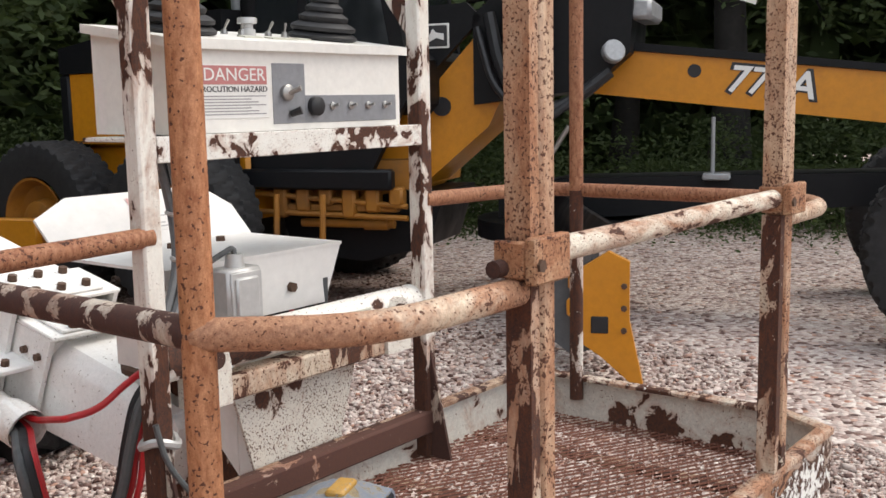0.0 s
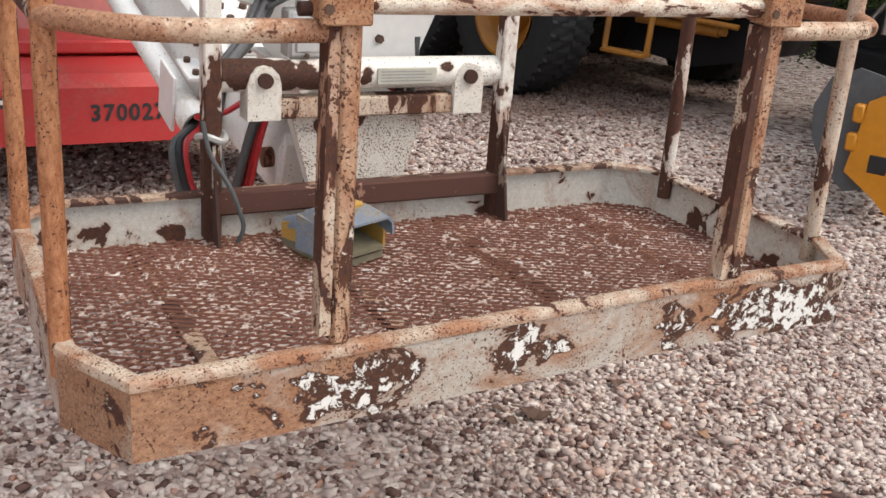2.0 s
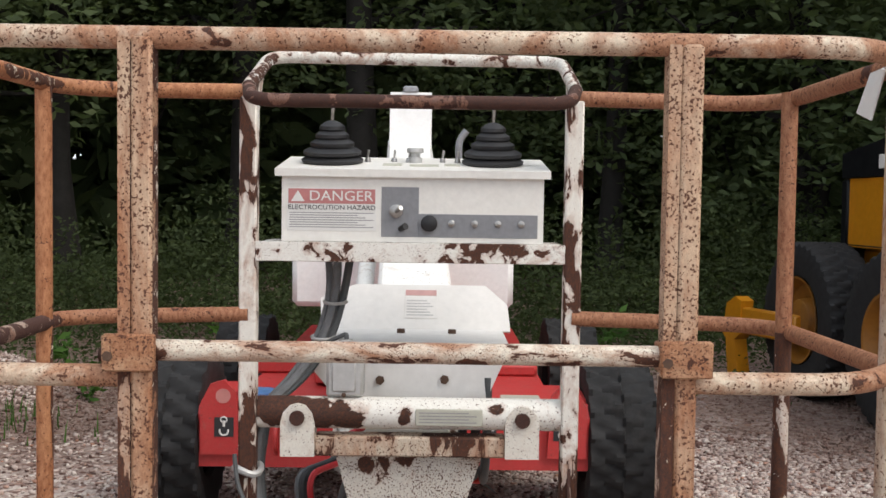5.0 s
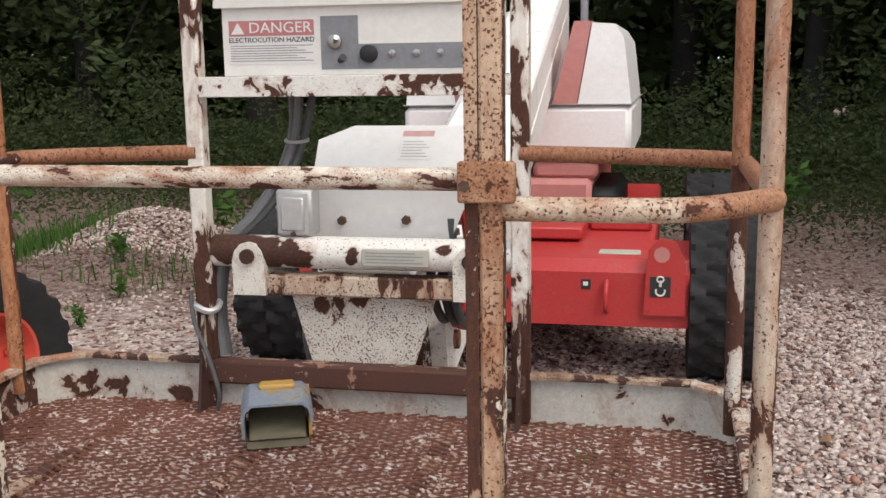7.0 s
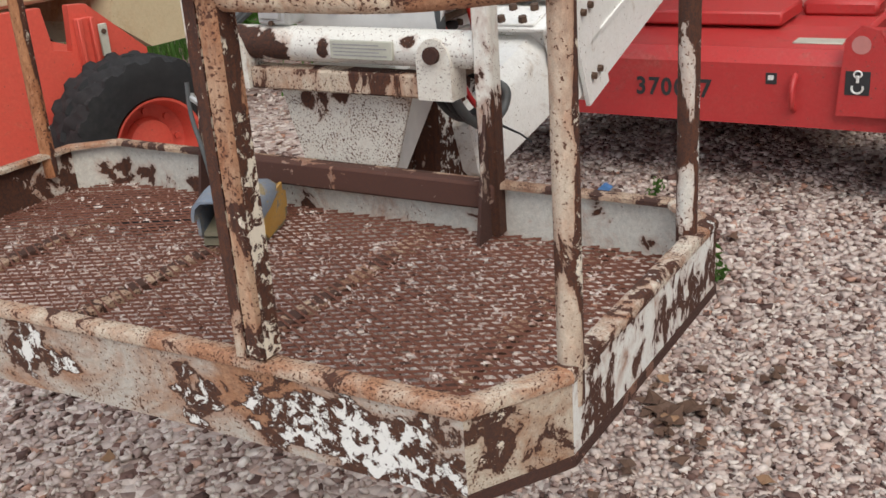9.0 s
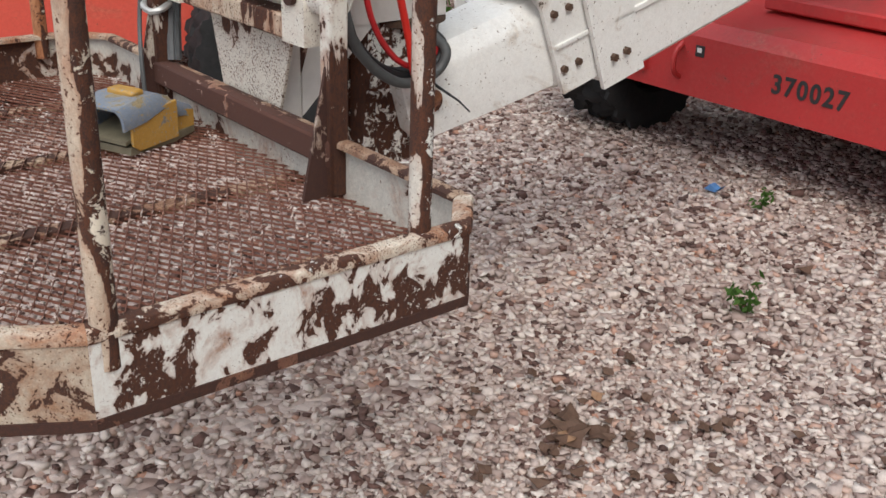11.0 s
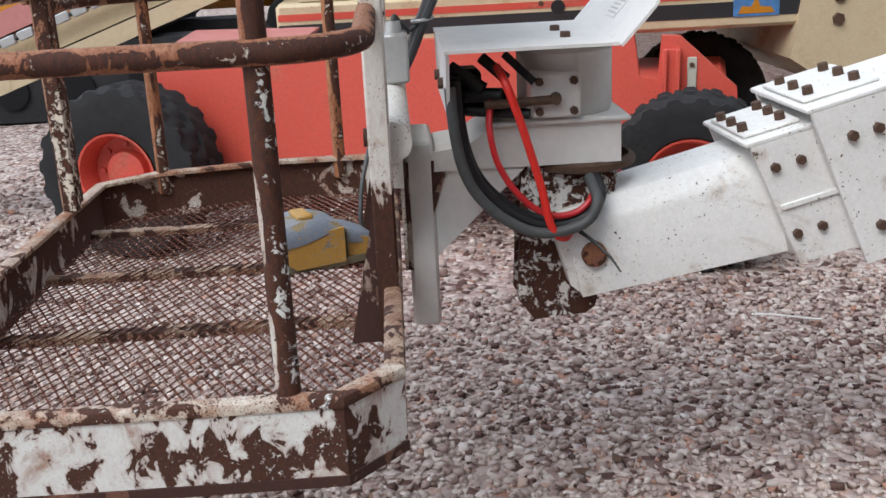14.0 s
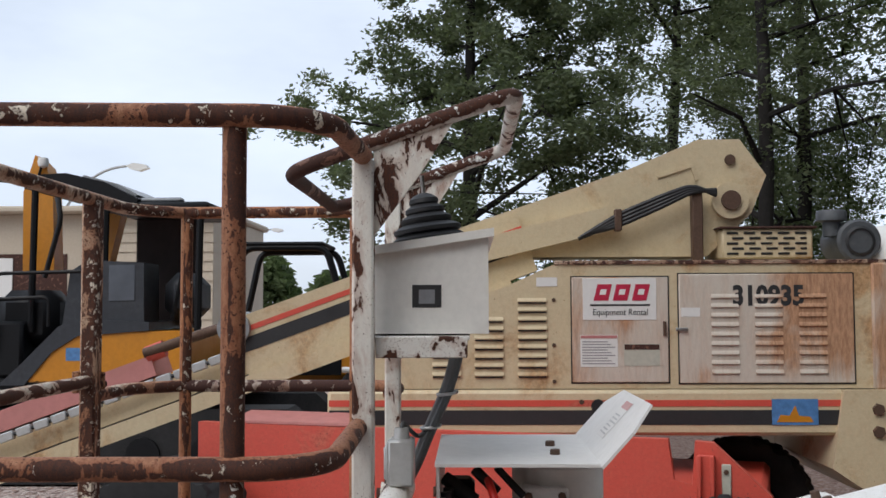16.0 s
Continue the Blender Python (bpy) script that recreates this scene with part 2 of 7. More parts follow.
def plain(name, col, rough=0.5, metal=0.0, grain=30.0, vary=0.25, dirt=0.0, dirt_col=(0.16, 0.12, 0.09), seed=1, relief=0.15, spec=0.5):
    """A surface of one colour with fine grain, blotches and, if wanted, dust or dirt."""
    mat, nt, bsdf = material(name)
    co = shifted(nt, seed)
    fine, wide = noise_of(nt, co, grain, 6.0, 0.6), noise_of(nt, co, grain * 0.12, 5.0, 0.6, 0.4)
    c = mix(nt, ramp(nt, fine, [(0.3, 0.0), (0.7, 1.0)]), tuple(k * (1 - vary) for k in col), col)
    c = mix(nt, ramp(nt, wide, [(0.35, 0.0), (0.75, vary)]), c, tuple(k * 0.6 for k in col))
    if dirt:
        c = mix(nt, ramp(nt, mix(nt, 0.4, wide, fine), [(0.62 - 0.3 * dirt, 0.0), (0.80 - 0.2 * dirt, min(1.0, dirt * 1.3))]), c, dirt_col)
    nt.links.new(c, bsdf.inputs["Base Color"])
    nt.links.new(ramp(nt, wide, [(0.3, max(0.02, rough - 0.1)), (0.7, min(1.0, rough + 0.12))]), bsdf.inputs["Roughness"])
    bsdf.inputs["Metallic"].default_value = metal
    bsdf.inputs["Specular IOR Level"].default_value = spec
    bump(nt, bsdf, fine, relief, 0.003)
    return mat


LEE = (0.80, 0.60, 0.0)
PALE = (0.76, 0.68, 0.56)
M_post = weathered("speckled_rusty_post", (0.62, 0.44, 0.30), 0.10, 0.60, 1.25, 15.0, 3, (1, 1, 0.45), lee=LEE, flake=0.5, flake_col=PALE, spots=[(-0.448, 0, 0.93, 0.30, 0.15), (0.468, 0, 0.95, 0.34, 0.15)])
M_pale = weathered("pale_worn_post", (0.62, 0.51, 0.40), 0.10, 0.46, 0.3, 13.0, 6, (1, 1, 0.4), lee=LEE, flake=0.5, flake_col=PALE, spots=[(0.89, 0.15, 1.02, 0.09, 0.10)])
M_half = weathered("white_post_half_bare", (0.74, 0.70, 0.63), 0.74, 0.25, 0.5, 12.0, 7, (1, 1, 0.4), lee=LEE, flake=0.9)
M_channel = weathered("half_bare_channel", (0.66, 0.55, 0.43), 0.55, 0.45, 0.9, 13.0, 4, (1, 1, 0.35), lee=LEE, flake=0.8, flake_col=PALE)
M_rail = weathered("rusty_cream_rail", (0.76, 0.65, 0.50), 0.24, 0.66, 0.6, 15.0, 5, bleed=[(-0.88, 0.10, 1.402, 0.14, 0.22), (-0.50, 0.0, 1.402, 0.12, 0.20), (0.87, 0.08, 1.402, 0.14, 0.14), (-0.87, 0.10, 1.972, 0.2, 0.16)], lee=LEE, flake=0.5, flake_col=PALE)
M_gate = weathered("chipped_cream_gate", (0.80, 0.74, 0.62), 0.38, 0.40, 0.6, 26.0, 8, (0.5, 1, 1), lee=LEE)
M_orange = weathered("orange_rust_tube", (0.46, 0.22, 0.115), 0.16, 1.10, 0.55, 13.0, 11, (1, 1, 0.4), rust=(0.27, 0.082, 0.032), lee=LEE, flake=0.25, flake_col=PALE)
M_orange_left = weathered("orange_rust_tube_sheltered", (0.58, 0.29, 0.13), 0.12, 0.85, 0.35, 12.0, 12, (1, 1, 0.35), rust=(0.34, 0.105, 0.036), lee=LEE, flake=0.5, flake_col=PALE)
M_brown = weathered("brown_rust_tube", (0.74, 0.68, 0.58), 0.70, 0.60, 0.0, 20.0, 13, (1, 1, 0.5), dark=(0.050, 0.022, 0.018), rust=(0.20, 0.075, 0.045))
M_frame = weathered("flaked_brown_channel", (0.60, 0.52, 0.44), 0.84, 0.6, -0.5, 20.0, 16, dark=(0.075, 0.032, 0.025), rust=(0.25, 0.088, 0.048), flake=0.4, flake_col=PALE)
M_leg = weathered("chipped_white_leg", (0.80, 0.77, 0.70), 0.40, 0.18, -0.8, 18.0, 17, (1, 1, 0.4), spots=[(0.386, 0.87, 0.85, 0.34, 0.12), (-0.432, 0.87, 0.85, 0.25, 0.09)], soil=0.16)
M_shelf = weathered("chipped_white_shelf", (0.82, 0.80, 0.74), 0.36, 0.10, 0.0, 26.0, 19, soil=0.16)
M_loop = weathered("chipped_white_loop", (0.80, 0.78, 0.71), 0.36, 0.34, 0.2, 18.0, 20, lee=(0.85, 0.25, 0.45), flake=0.6)
# bright flakes of white are left on the front board in a few broken places
FRONT_SPOTS = [(-0.07, -0.016, 0.785, 0.085, 0.16), (0.02, -0.016, 0.765, 0.06, 0.14), (0.33, -0.016, 0.795, 0.09, 0.13), (0.45, -0.016, 0.790, 0.10, 0.13), (0.60, -0.016, 0.785, 0.12, 0.15), (0.74, -0.016, 0.765, 0.12, 0.12), (-0.36, -0.016, 0.77, 0.13, 0.12), (-0.50, -0.016, 0.765, 0.07, 0.10), (0.20, -0.016, 0.80, 0.12, -0.08), (-0.22, -0.016, 0.80, 0.10, -0.05)]
M_toe = weathered("flaked_toe_board", (0.54, 0.50, 0.44), 0.32, 0.40, 0.55, 14.0, 23, (0.6, 0.6, 1), rust=(0.29, 0.105, 0.038), bleed=[(-0.80, 0.0, 0.78, 0.20, 0.24), (-0.55, -0.016, 0.74, 0.12, 0.16), (0.06, -0.016, 0.84, 0.12, 0.14), (0.46, -0.016, 0.85, 0.10, 0.16), (-0.45, -0.016, 0.85, 0.10, 0.18)], flake=1.55, flake_col=(0.80, 0.79, 0.75), spots=FRONT_SPOTS)
M_toe_side = weathered("flaked_white_toe_board", (0.82, 0.82, 0.78), 0.36, 0.18, -1.0, 32.0, 29, (0.8, 0.8, 0.6), flake=0.6, spots=[(0.905, 0.22, 0.745, 0.08, 0.07), (0.905, 0.36, 0.740, 0.07, 0.07), (0.905, 0.50, 0.745, 0.08, 0.07), (0.905, 0.66, 0.750, 0.08, 0.07), (0.905, 0.80, 0.79, 0.07, 0.08)], soil=0.16)
M_toe_in = weathered("stained_toe_board_inside", (0.70, 0.67, 0.60), 0.19, 0.16, -1.0, 11.0, 31, spots=[(-0.66, 0.885, 0.775, 0.09, 0.15), (-0.80, 0.865, 0.775, 0.08, 0.13), (-0.52, 0.885, 0.770, 0.06, 0.12), (0.895, 0.30, 0.755, 0.10, 0.12), (0.895, 0.44, 0.750, 0.09, 0.12), (0.895, 0.58, 0.752, 0.08, 0.10)])
M_lip = weathered("rusty_lip", (0.62, 0.52, 0.41), 0.26, 0.62, 1.0, 17.0, 37, flake=0.5, flake_col=PALE)
M_rust = weathered("dark_rust", (0.17, 0.080, 0.055), 0.78, 0.45, 0.8, 16.0, 41, rust=(0.19, 0.068, 0.038), flake=0.35, flake_col=PALE)
M_bracket = weathered("speckled_rusty_bracket", (0.58, 0.37, 0.22), 0.16, 0.85, 1.1, 22.0, 14)
M_toe_corner = weathered("stained_corner_toe_board", (0.58, 0.50, 0.40), 0.34, 0.42, 0.5, 17.0, 26, rust=(0.25, 0.095, 0.04), bleed=[(-0.86, 0.06, 0.78, 0.16, 0.24)], flake=0.9, flake_col=PALE)
M_lip_white = weathered("chipped_white_lip", (0.76, 0.68, 0.57), 0.46, 0.42, 0.7, 22.0, 22, flake=0.9)
M_mesh = weathered("rusty_expanded_metal", (0.84, 0.80, 0.75), 0.74, 0.55, 0.2, 60.0, 43, dark=(0.150, 0.056, 0.038), rust=(0.33, 0.112, 0.052), flake=0.48, flake_col=(0.90, 0.88, 0.84), soil=0.2)
M_bare_toe = weathered("bare_toe_board_inside", (0.76, 0.72, 0.65), 0.74, 0.30, 0.2, 12.0, 33)
M_lip_brown = weathered("brown_rusted_lip", (0.62, 0.47, 0.34), 0.50, 0.66, 0.8, 18.0, 39, rust=(0.22, 0.085, 0.045), flake=0.6, flake_col=PALE)
M_plate = weathered("stained_white_plate", (0.76, 0.72, 0.64), 0.10, 0.22, 0.0, 17.0, 47, soil=0.16)
M_funnel = weathered("speckled_white_plate", (0.70, 0.65, 0.57), 0.12, 0.16, 1.15, 16.0, 47, spots=[(-0.10, 0.91, 1.01, 0.06, 0.14), (-0.03, 0.91, 1.03, 0.035, 0.14), (-0.14, 0.91, 1.02, 0.03, 0.13)], soil=0.2)
M_tube = weathered("patchy_white_tube", (0.82, 0.80, 0.74), 0.16, 0.06, 0.0, 13.0, 53, spots=[(-0.40, 0.862, 1.178, 0.080, 0.16), (-0.345, 0.858, 1.178, 0.080, 0.17), (-0.285, 0.856, 1.172, 0.075, 0.17), (-0.225, 0.855, 1.162, 0.075, 0.18), (-0.165, 0.855, 1.160, 0.060, 0.18), (-0.03, 0.855, 1.165, 0.034, 0.15), (-0.035, 0.855, 1.140, 0.025, 0.14), (0.20, 0.857, 1.18, 0.035, 0.13)], dark=(0.022, 0.012, 0.011), soil=0.16)
M_white = plain("white_machine_paint", (0.86, 0.85, 0.83), 0.36, grain=40, vary=0.10, dirt=0.20, dirt_col=(0.42, 0.36, 0.29), seed=3)
M_console = plain("off_white_console", (0.79, 0.77, 0.72), 0.45, grain=60, vary=0.10, dirt=0.18, dirt_col=(0.45, 0.38, 0.30), seed=5)
M_cover = plain("dull_white_cover", (0.76, 0.74, 0.71), 0.5, grain=35, vary=0.10, dirt=0.14, dirt_col=(0.40, 0.34, 0.28), seed=7)
M_red = weathered("scuffed_red_machine_paint", (0.50, 0.034, 0.034), 0.05, 0.16, -1.0, 7.0, 9, dark=(0.10, 0.045, 0.04), rust=(0.30, 0.085, 0.065), soil=0.16)
M_coral = weathered("faded_orange_red_paint", (0.64, 0.086, 0.057), 0.03, 0.14, -1.0, 6.0, 11, dark=(0.16, 0.05, 0.04), rust=(0.44, 0.10, 0.06), soil=0.16)
M_pink = plain("faded_pink_paint", (0.55, 0.22, 0.20), 0.55, grain=20, vary=0.18, dirt=0.2, seed=12)
M_cream = weathered("cream_machine_paint", (0.62, 0.51, 0.33), -0.3, 0.24, -2.0, 5.0, 13, dark=(0.14, 0.07, 0.03), rust=(0.42, 0.22, 0.09), bleed=[(-3.27, 3.1, 1.88, 0.30, 0.24), (-3.27, 2.3, 1.90, 0.10, 0.2), (-3.27, 1.7, 1.87, 0.10, 0.16), (-3.27, 1.45, 1.25, 0.16, 0.14), (-3.27, 3.35, 1.5, 0.25, 0.16)], soil=0.14)
M_door = weathered("rust_streaked_cream_door", (0.60, 0.53, 0.45), -0.3, 0.34, -2.0, 7.0, 15, (1, 1, 0.20), dark=(0.16, 0.07, 0.03), rust=(0.40, 0.17, 0.07), bleed=[(-3.26, 3.02, 1.52, 0.36, 0.24), (-3.26, 2.74, 1.42, 0.20, 0.20), (-3.26, 2.95, 1.82, 0.30, 0.22), (-3.26, 2.40, 1.25, 0.14, 0.14), (-3.26, 1.95, 1.62, 0.12, 0.10), (-3.26, 3.20, 1.85, 0.20, 0.26)], soil=0.14)
M_yellow = plain("construction_yellow", (0.58, 0.225, 0.010), 0.42, grain=20, vary=0.16, dirt=0.16, dirt_col=(0.20, 0.10, 0.04), seed=17)
M_shaded_yellow = plain("shaded_grimy_yellow_paint", (0.40, 0.155, 0.012), 0.6, grain=16, vary=0.35, dirt=0.55, dirt_col=(0.075, 0.04, 0.022), seed=18)
M_black = plain("black_machine_paint", (0.007, 0.0075, 0.009), 0.5, grain=30, vary=0.3, dirt=0.10, dirt_col=(0.028, 0.025, 0.022), seed=19, spec=0.22)
M_tyre = plain("dusty_tyre_rubber", (0.016, 0.016, 0.017), 0.85, grain=35, vary=0.35, dirt=0.25, dirt_col=(0.05, 0.044, 0.038), seed=21, relief=0.4)
M_rubber = plain("black_rubber", (0.014, 0.014, 0.016), 0.55, grain=60, vary=0.3, dirt=0.2, dirt_col=(0.05, 0.048, 0.045), seed=23)
M_grey = plain("grey_panel", (0.24, 0.245, 0.26), 0.5, grain=70, vary=0.18, seed=25)
M_steel = plain("worn_steel", (0.45, 0.44, 0.42), 0.35, 0.9, grain=80, vary=0.25, seed=27)
M_bolt = plain("rusty_bolt", (0.13, 0.075, 0.05), 0.7, 0.3, grain=90, vary=0.4, seed=29)
M_hose_red = plain("red_hose", (0.55, 0.02, 0.025), 0.4, grain=60, vary=0.2, seed=31)
M_hose_grey = plain("grey_hose", (0.085, 0.09, 0.092), 0.55, grain=60, vary=0.25, dirt=0.2, seed=33)
M_zinc = plain("zinc_box", (0.52, 0.52, 0.51), 0.45, 0.4, grain=50, vary=0.15, seed=35)
M_paper = plain("decal_white", (0.74, 0.73, 0.70), 0.4, grain=50, vary=0.06, seed=37)
M_decal_red = plain("decal_faded_red", (0.52, 0.20, 0.19), 0.45, grain=50, vary=0.15, seed=39)
M_decal_pale = plain("decal_bleached_red", (0.60, 0.34, 0.32), 0.5, grain=50, vary=0.15, seed=44)
M_logo_red = plain("decal_strong_red", (0.50, 0.02, 0.06), 0.45, grain=50, vary=0.15, seed=40)
M_ink = plain("decal_ink", (0.028, 0.028, 0.03), 0.5, grain=60, vary=0.2, seed=41)
M_ink_soft = plain("decal_faded_ink", (0.32, 0.31, 0.31), 0.5, grain=60, vary=0.2, seed=42)
M_ink_faint = plain("decal_bleached_ink", (0.50, 0.49, 0.48), 0.5, grain=60, vary=0.2, seed=48)
M_tape = plain("label_grey_green", (0.50, 0.49, 0.41), 0.5, grain=40, vary=0.15, seed=43)
M_pedal = weathered("yellow_pedal_body", (0.52, 0.29, 0.06), 0.24, 0.1, 0.1, 13.0, 45, dark=(0.30, 0.32, 0.35), rust=(0.46, 0.30, 0.12), soil=0.2)
M_pedal_top = weathered("grey_pedal_shell", (0.205, 0.245, 0.31), 0.24, 0.1, 0.0, 14.0, 46, dark=(0.36, 0.28, 0.16), rust=(0.36, 0.30, 0.20), soil=0.25)
# dull brown that holds the shade inside the pedal in its colour
M_pedal_shaded = plain("dull_shaded_pedal_inside", (0.21, 0.185, 0.125), 0.6, grain=50, vary=0.3, dirt=0.3, seed=62)
M_cable = plain("grey_cable_sheath", (0.15, 0.155, 0.16), 0.5, grain=60, vary=0.25, dirt=0.2, seed=34)
M_glass = plain("dark_cab_glass", (0.008, 0.010, 0.012), 0.06, grain=5, vary=0.1, seed=47, relief=0.0, spec=0.4)
M_sidewall = plain("beige_siding", (0.52, 0.44, 0.34), 0.7, grain=20, vary=0.1, seed=49)
M_bark = plain("dark_bark", (0.016, 0.013, 0.011), 0.9, grain=14, vary=0.5, seed=51, relief=0.8)
M_blue = plain("blue_decal", (0.10, 0.26, 0.55), 0.4, grain=30, vary=0.4, seed=53)
M_slate = plain("slate_grey_paint", (0.085, 0.092, 0.10), 0.5, grain=30, vary=0.25, dirt=0.2, dirt_col=(0.16, 0.15, 0.14), seed=57)
M_lampgrey = plain("lamp_grey", (0.34, 0.35, 0.36), 0.4, 0.3, seed=55)


# ---- ground: one gravel sheet, loose stones on it, dirt, weeds ----
def gravel_material(name, island, clean=False):
    mat, nt, bsdf = material(name)
    co = shifted(nt, 2)
    if island:
        pick = nt.nodes.new("ShaderNodeNewGeometry").outputs["Random Per Island"]
    else:
        vor = node(nt, "ShaderNodeTexVoronoi", Scale=26.0)
        nt.links.new(co, vor.inputs["Vector"])
        pick = nt.nodes.new("ShaderNodeSeparateColor")
        nt.links.new(vor.outputs["Color"], pick.inputs[0])
        pick = pick.outputs[0]
    stone = ramp(nt, pick, [(0.0, (0.07, 0.036, 0.030)), (0.10, (0.14, 0.070, 0.055)), (0.16, (0.30, 0.205, 0.175)), (0.42, (0.47, 0.37, 0.33)), (0.70, (0.59, 0.49, 0.44)), (0.88, (0.72, 0.64, 0.58)), (0.94, (0.42, 0.21, 0.14)), (1.0, (0.76, 0.69, 0.63))])
    dirt = ramp(nt, noise_of(nt, co, 0.45, 6.0, 0.6, 0.6), [(0.54, 0.0), (0.78, 0.32)])
    # bare reddish dirt along the foot of the woods
    place = nt.nodes.new("ShaderNodeSeparateXYZ")
    nt.links.new(co, place.inputs[0])
    line = nt.nodes.new("ShaderNodeMapRange")
    line.inputs["From Min"].default_value, line.inputs["From Max"].default_value = (6.2, 9.6) if island else (5.2, 9.0)
    slant = nt.nodes.new("ShaderNodeMath")
    slant.operation = "MULTIPLY_ADD"
    slant.inputs[1].default_value = -0.3
    nt.links.new(place.outputs[0], slant.inputs[0])
    nt.links.new(place.outputs[1], slant.inputs[2])
    nt.links.new(slant.outputs[0], line.inputs["Value"])
    bare = ramp(nt, mix(nt, 0.45, line.outputs[0], noise_of(nt, co, 0.9, 6.0, 0.65)), [(0.42, 0.0), (0.56, 0.75)])
    near = nt.nodes.new("ShaderNodeVectorMath")
    near.operation = "DISTANCE"
    near.inputs[1].default_value = (4.0 + 7.4, 6.6 + 3.8, 10.6)
    nt.links.new(co, near.inputs[0])
    reach = nt.nodes.new("ShaderNodeMath")
    reach.operation = "MULTIPLY"
    reach.inputs[1].default_value = 0.2
    nt.links.new(near.outputs["Value"], reach.inputs[0])
    oily = mix(nt, 0.5, ramp(nt, reach.outputs[0], [(0.30, 1.0), (0.68, 0.0)]), noise_of(nt, co, 1.4, 6.0, 0.65))
    bare = mix(nt, 1.0, bare, ramp(nt, oily, [(0.45, 0.0), (0.75, 0.80)]), "LIGHTEN")
    if not clean:
        dirt = mix(nt, 1.0, dirt, bare, "LIGHTEN")
    col = mix(nt, dirt, stone, (0.115, 0.058, 0.040))
    fine = noise_of(nt, co, 160.0, 4.0, 0.6)
    col = mix(nt, ramp(nt, fine, [(0.3, 0.0), (0.7, 0.25)]), col, (0.20, 0.17, 0.16))
    nt.links.new(col, bsdf.inputs["Base Color"])
    bsdf.inputs["Roughness"].default_value = 0.9
    bsdf.inputs["Specular IOR Level"].default_value = 0.25
    if island:
        bump(nt, bsdf, fine, 0.25, 0.002)
    else:
        gap = ramp(nt, vor.outputs["Distance"], [(0.0, 1.0), (0.8, 0.0)])
        bump(nt, bsdf, mix(nt, 0.3, gap, noise_of(nt, co, 6.0, 5.0)), 1.0, 0.03)
    return mat


M_gravel, M_ground = gravel_material("loose_gravel_stones", True), gravel_material("gravel_bed", False)
M_heap = gravel_material("clean_heap_gravel", True, True)


def ground_height(x, y):
    """Nearly level yard, rising gently into the woods, with a low gravel heap by the tree line."""
    h = 0.025 * noise.noise(Vector((x * 0.5, y * 0.5, 0.0))) * min(1.0, max(0.0, (math.hypot(x, y - 1) - 2.5) / 3))
    h += 0.40 * math.exp(-(((x + 3.75) / 0.75) ** 2 + ((y - 6.7) / 0.8) ** 2))
    return h + 0.02 * max(0.0, y - 8.0)


xs = np.concatenate([np.linspace(-400, -16, 14), np.linspace(-15, 15, 121), np.linspace(16, 400, 14)])
ys = np.concatenate([np.linspace(-400, -7, 14), np.linspace(-6, 16, 89), np.linspace(17, 400, 14)])
gv = [(float(x), float(y), ground_height(x, y) if -16 < x < 16 and -7 < y < 17 else 0.0 + 0.02 * max(0.0, min(y, 17) - 8.0)) for y in ys for x in xs]
gf = [(j * len(xs) + i, j * len(xs) + i + 1, (j + 1) * len(xs) + i + 1, (j + 1) * len(xs) + i) for j in range(len(ys) - 1) for i in range(len(xs) - 1)]
g_me = bpy.data.meshes.new("ground")
g_me.from_pydata(gv, [], gf)
g_me.polygons.foreach_set("use_smooth", [True] * len(gf))
g_me.materials.append(M_ground)
tagged(new("ground", g_me), "pale grey gravel yard with patches of reddish dirt", "ground", kind="structure")


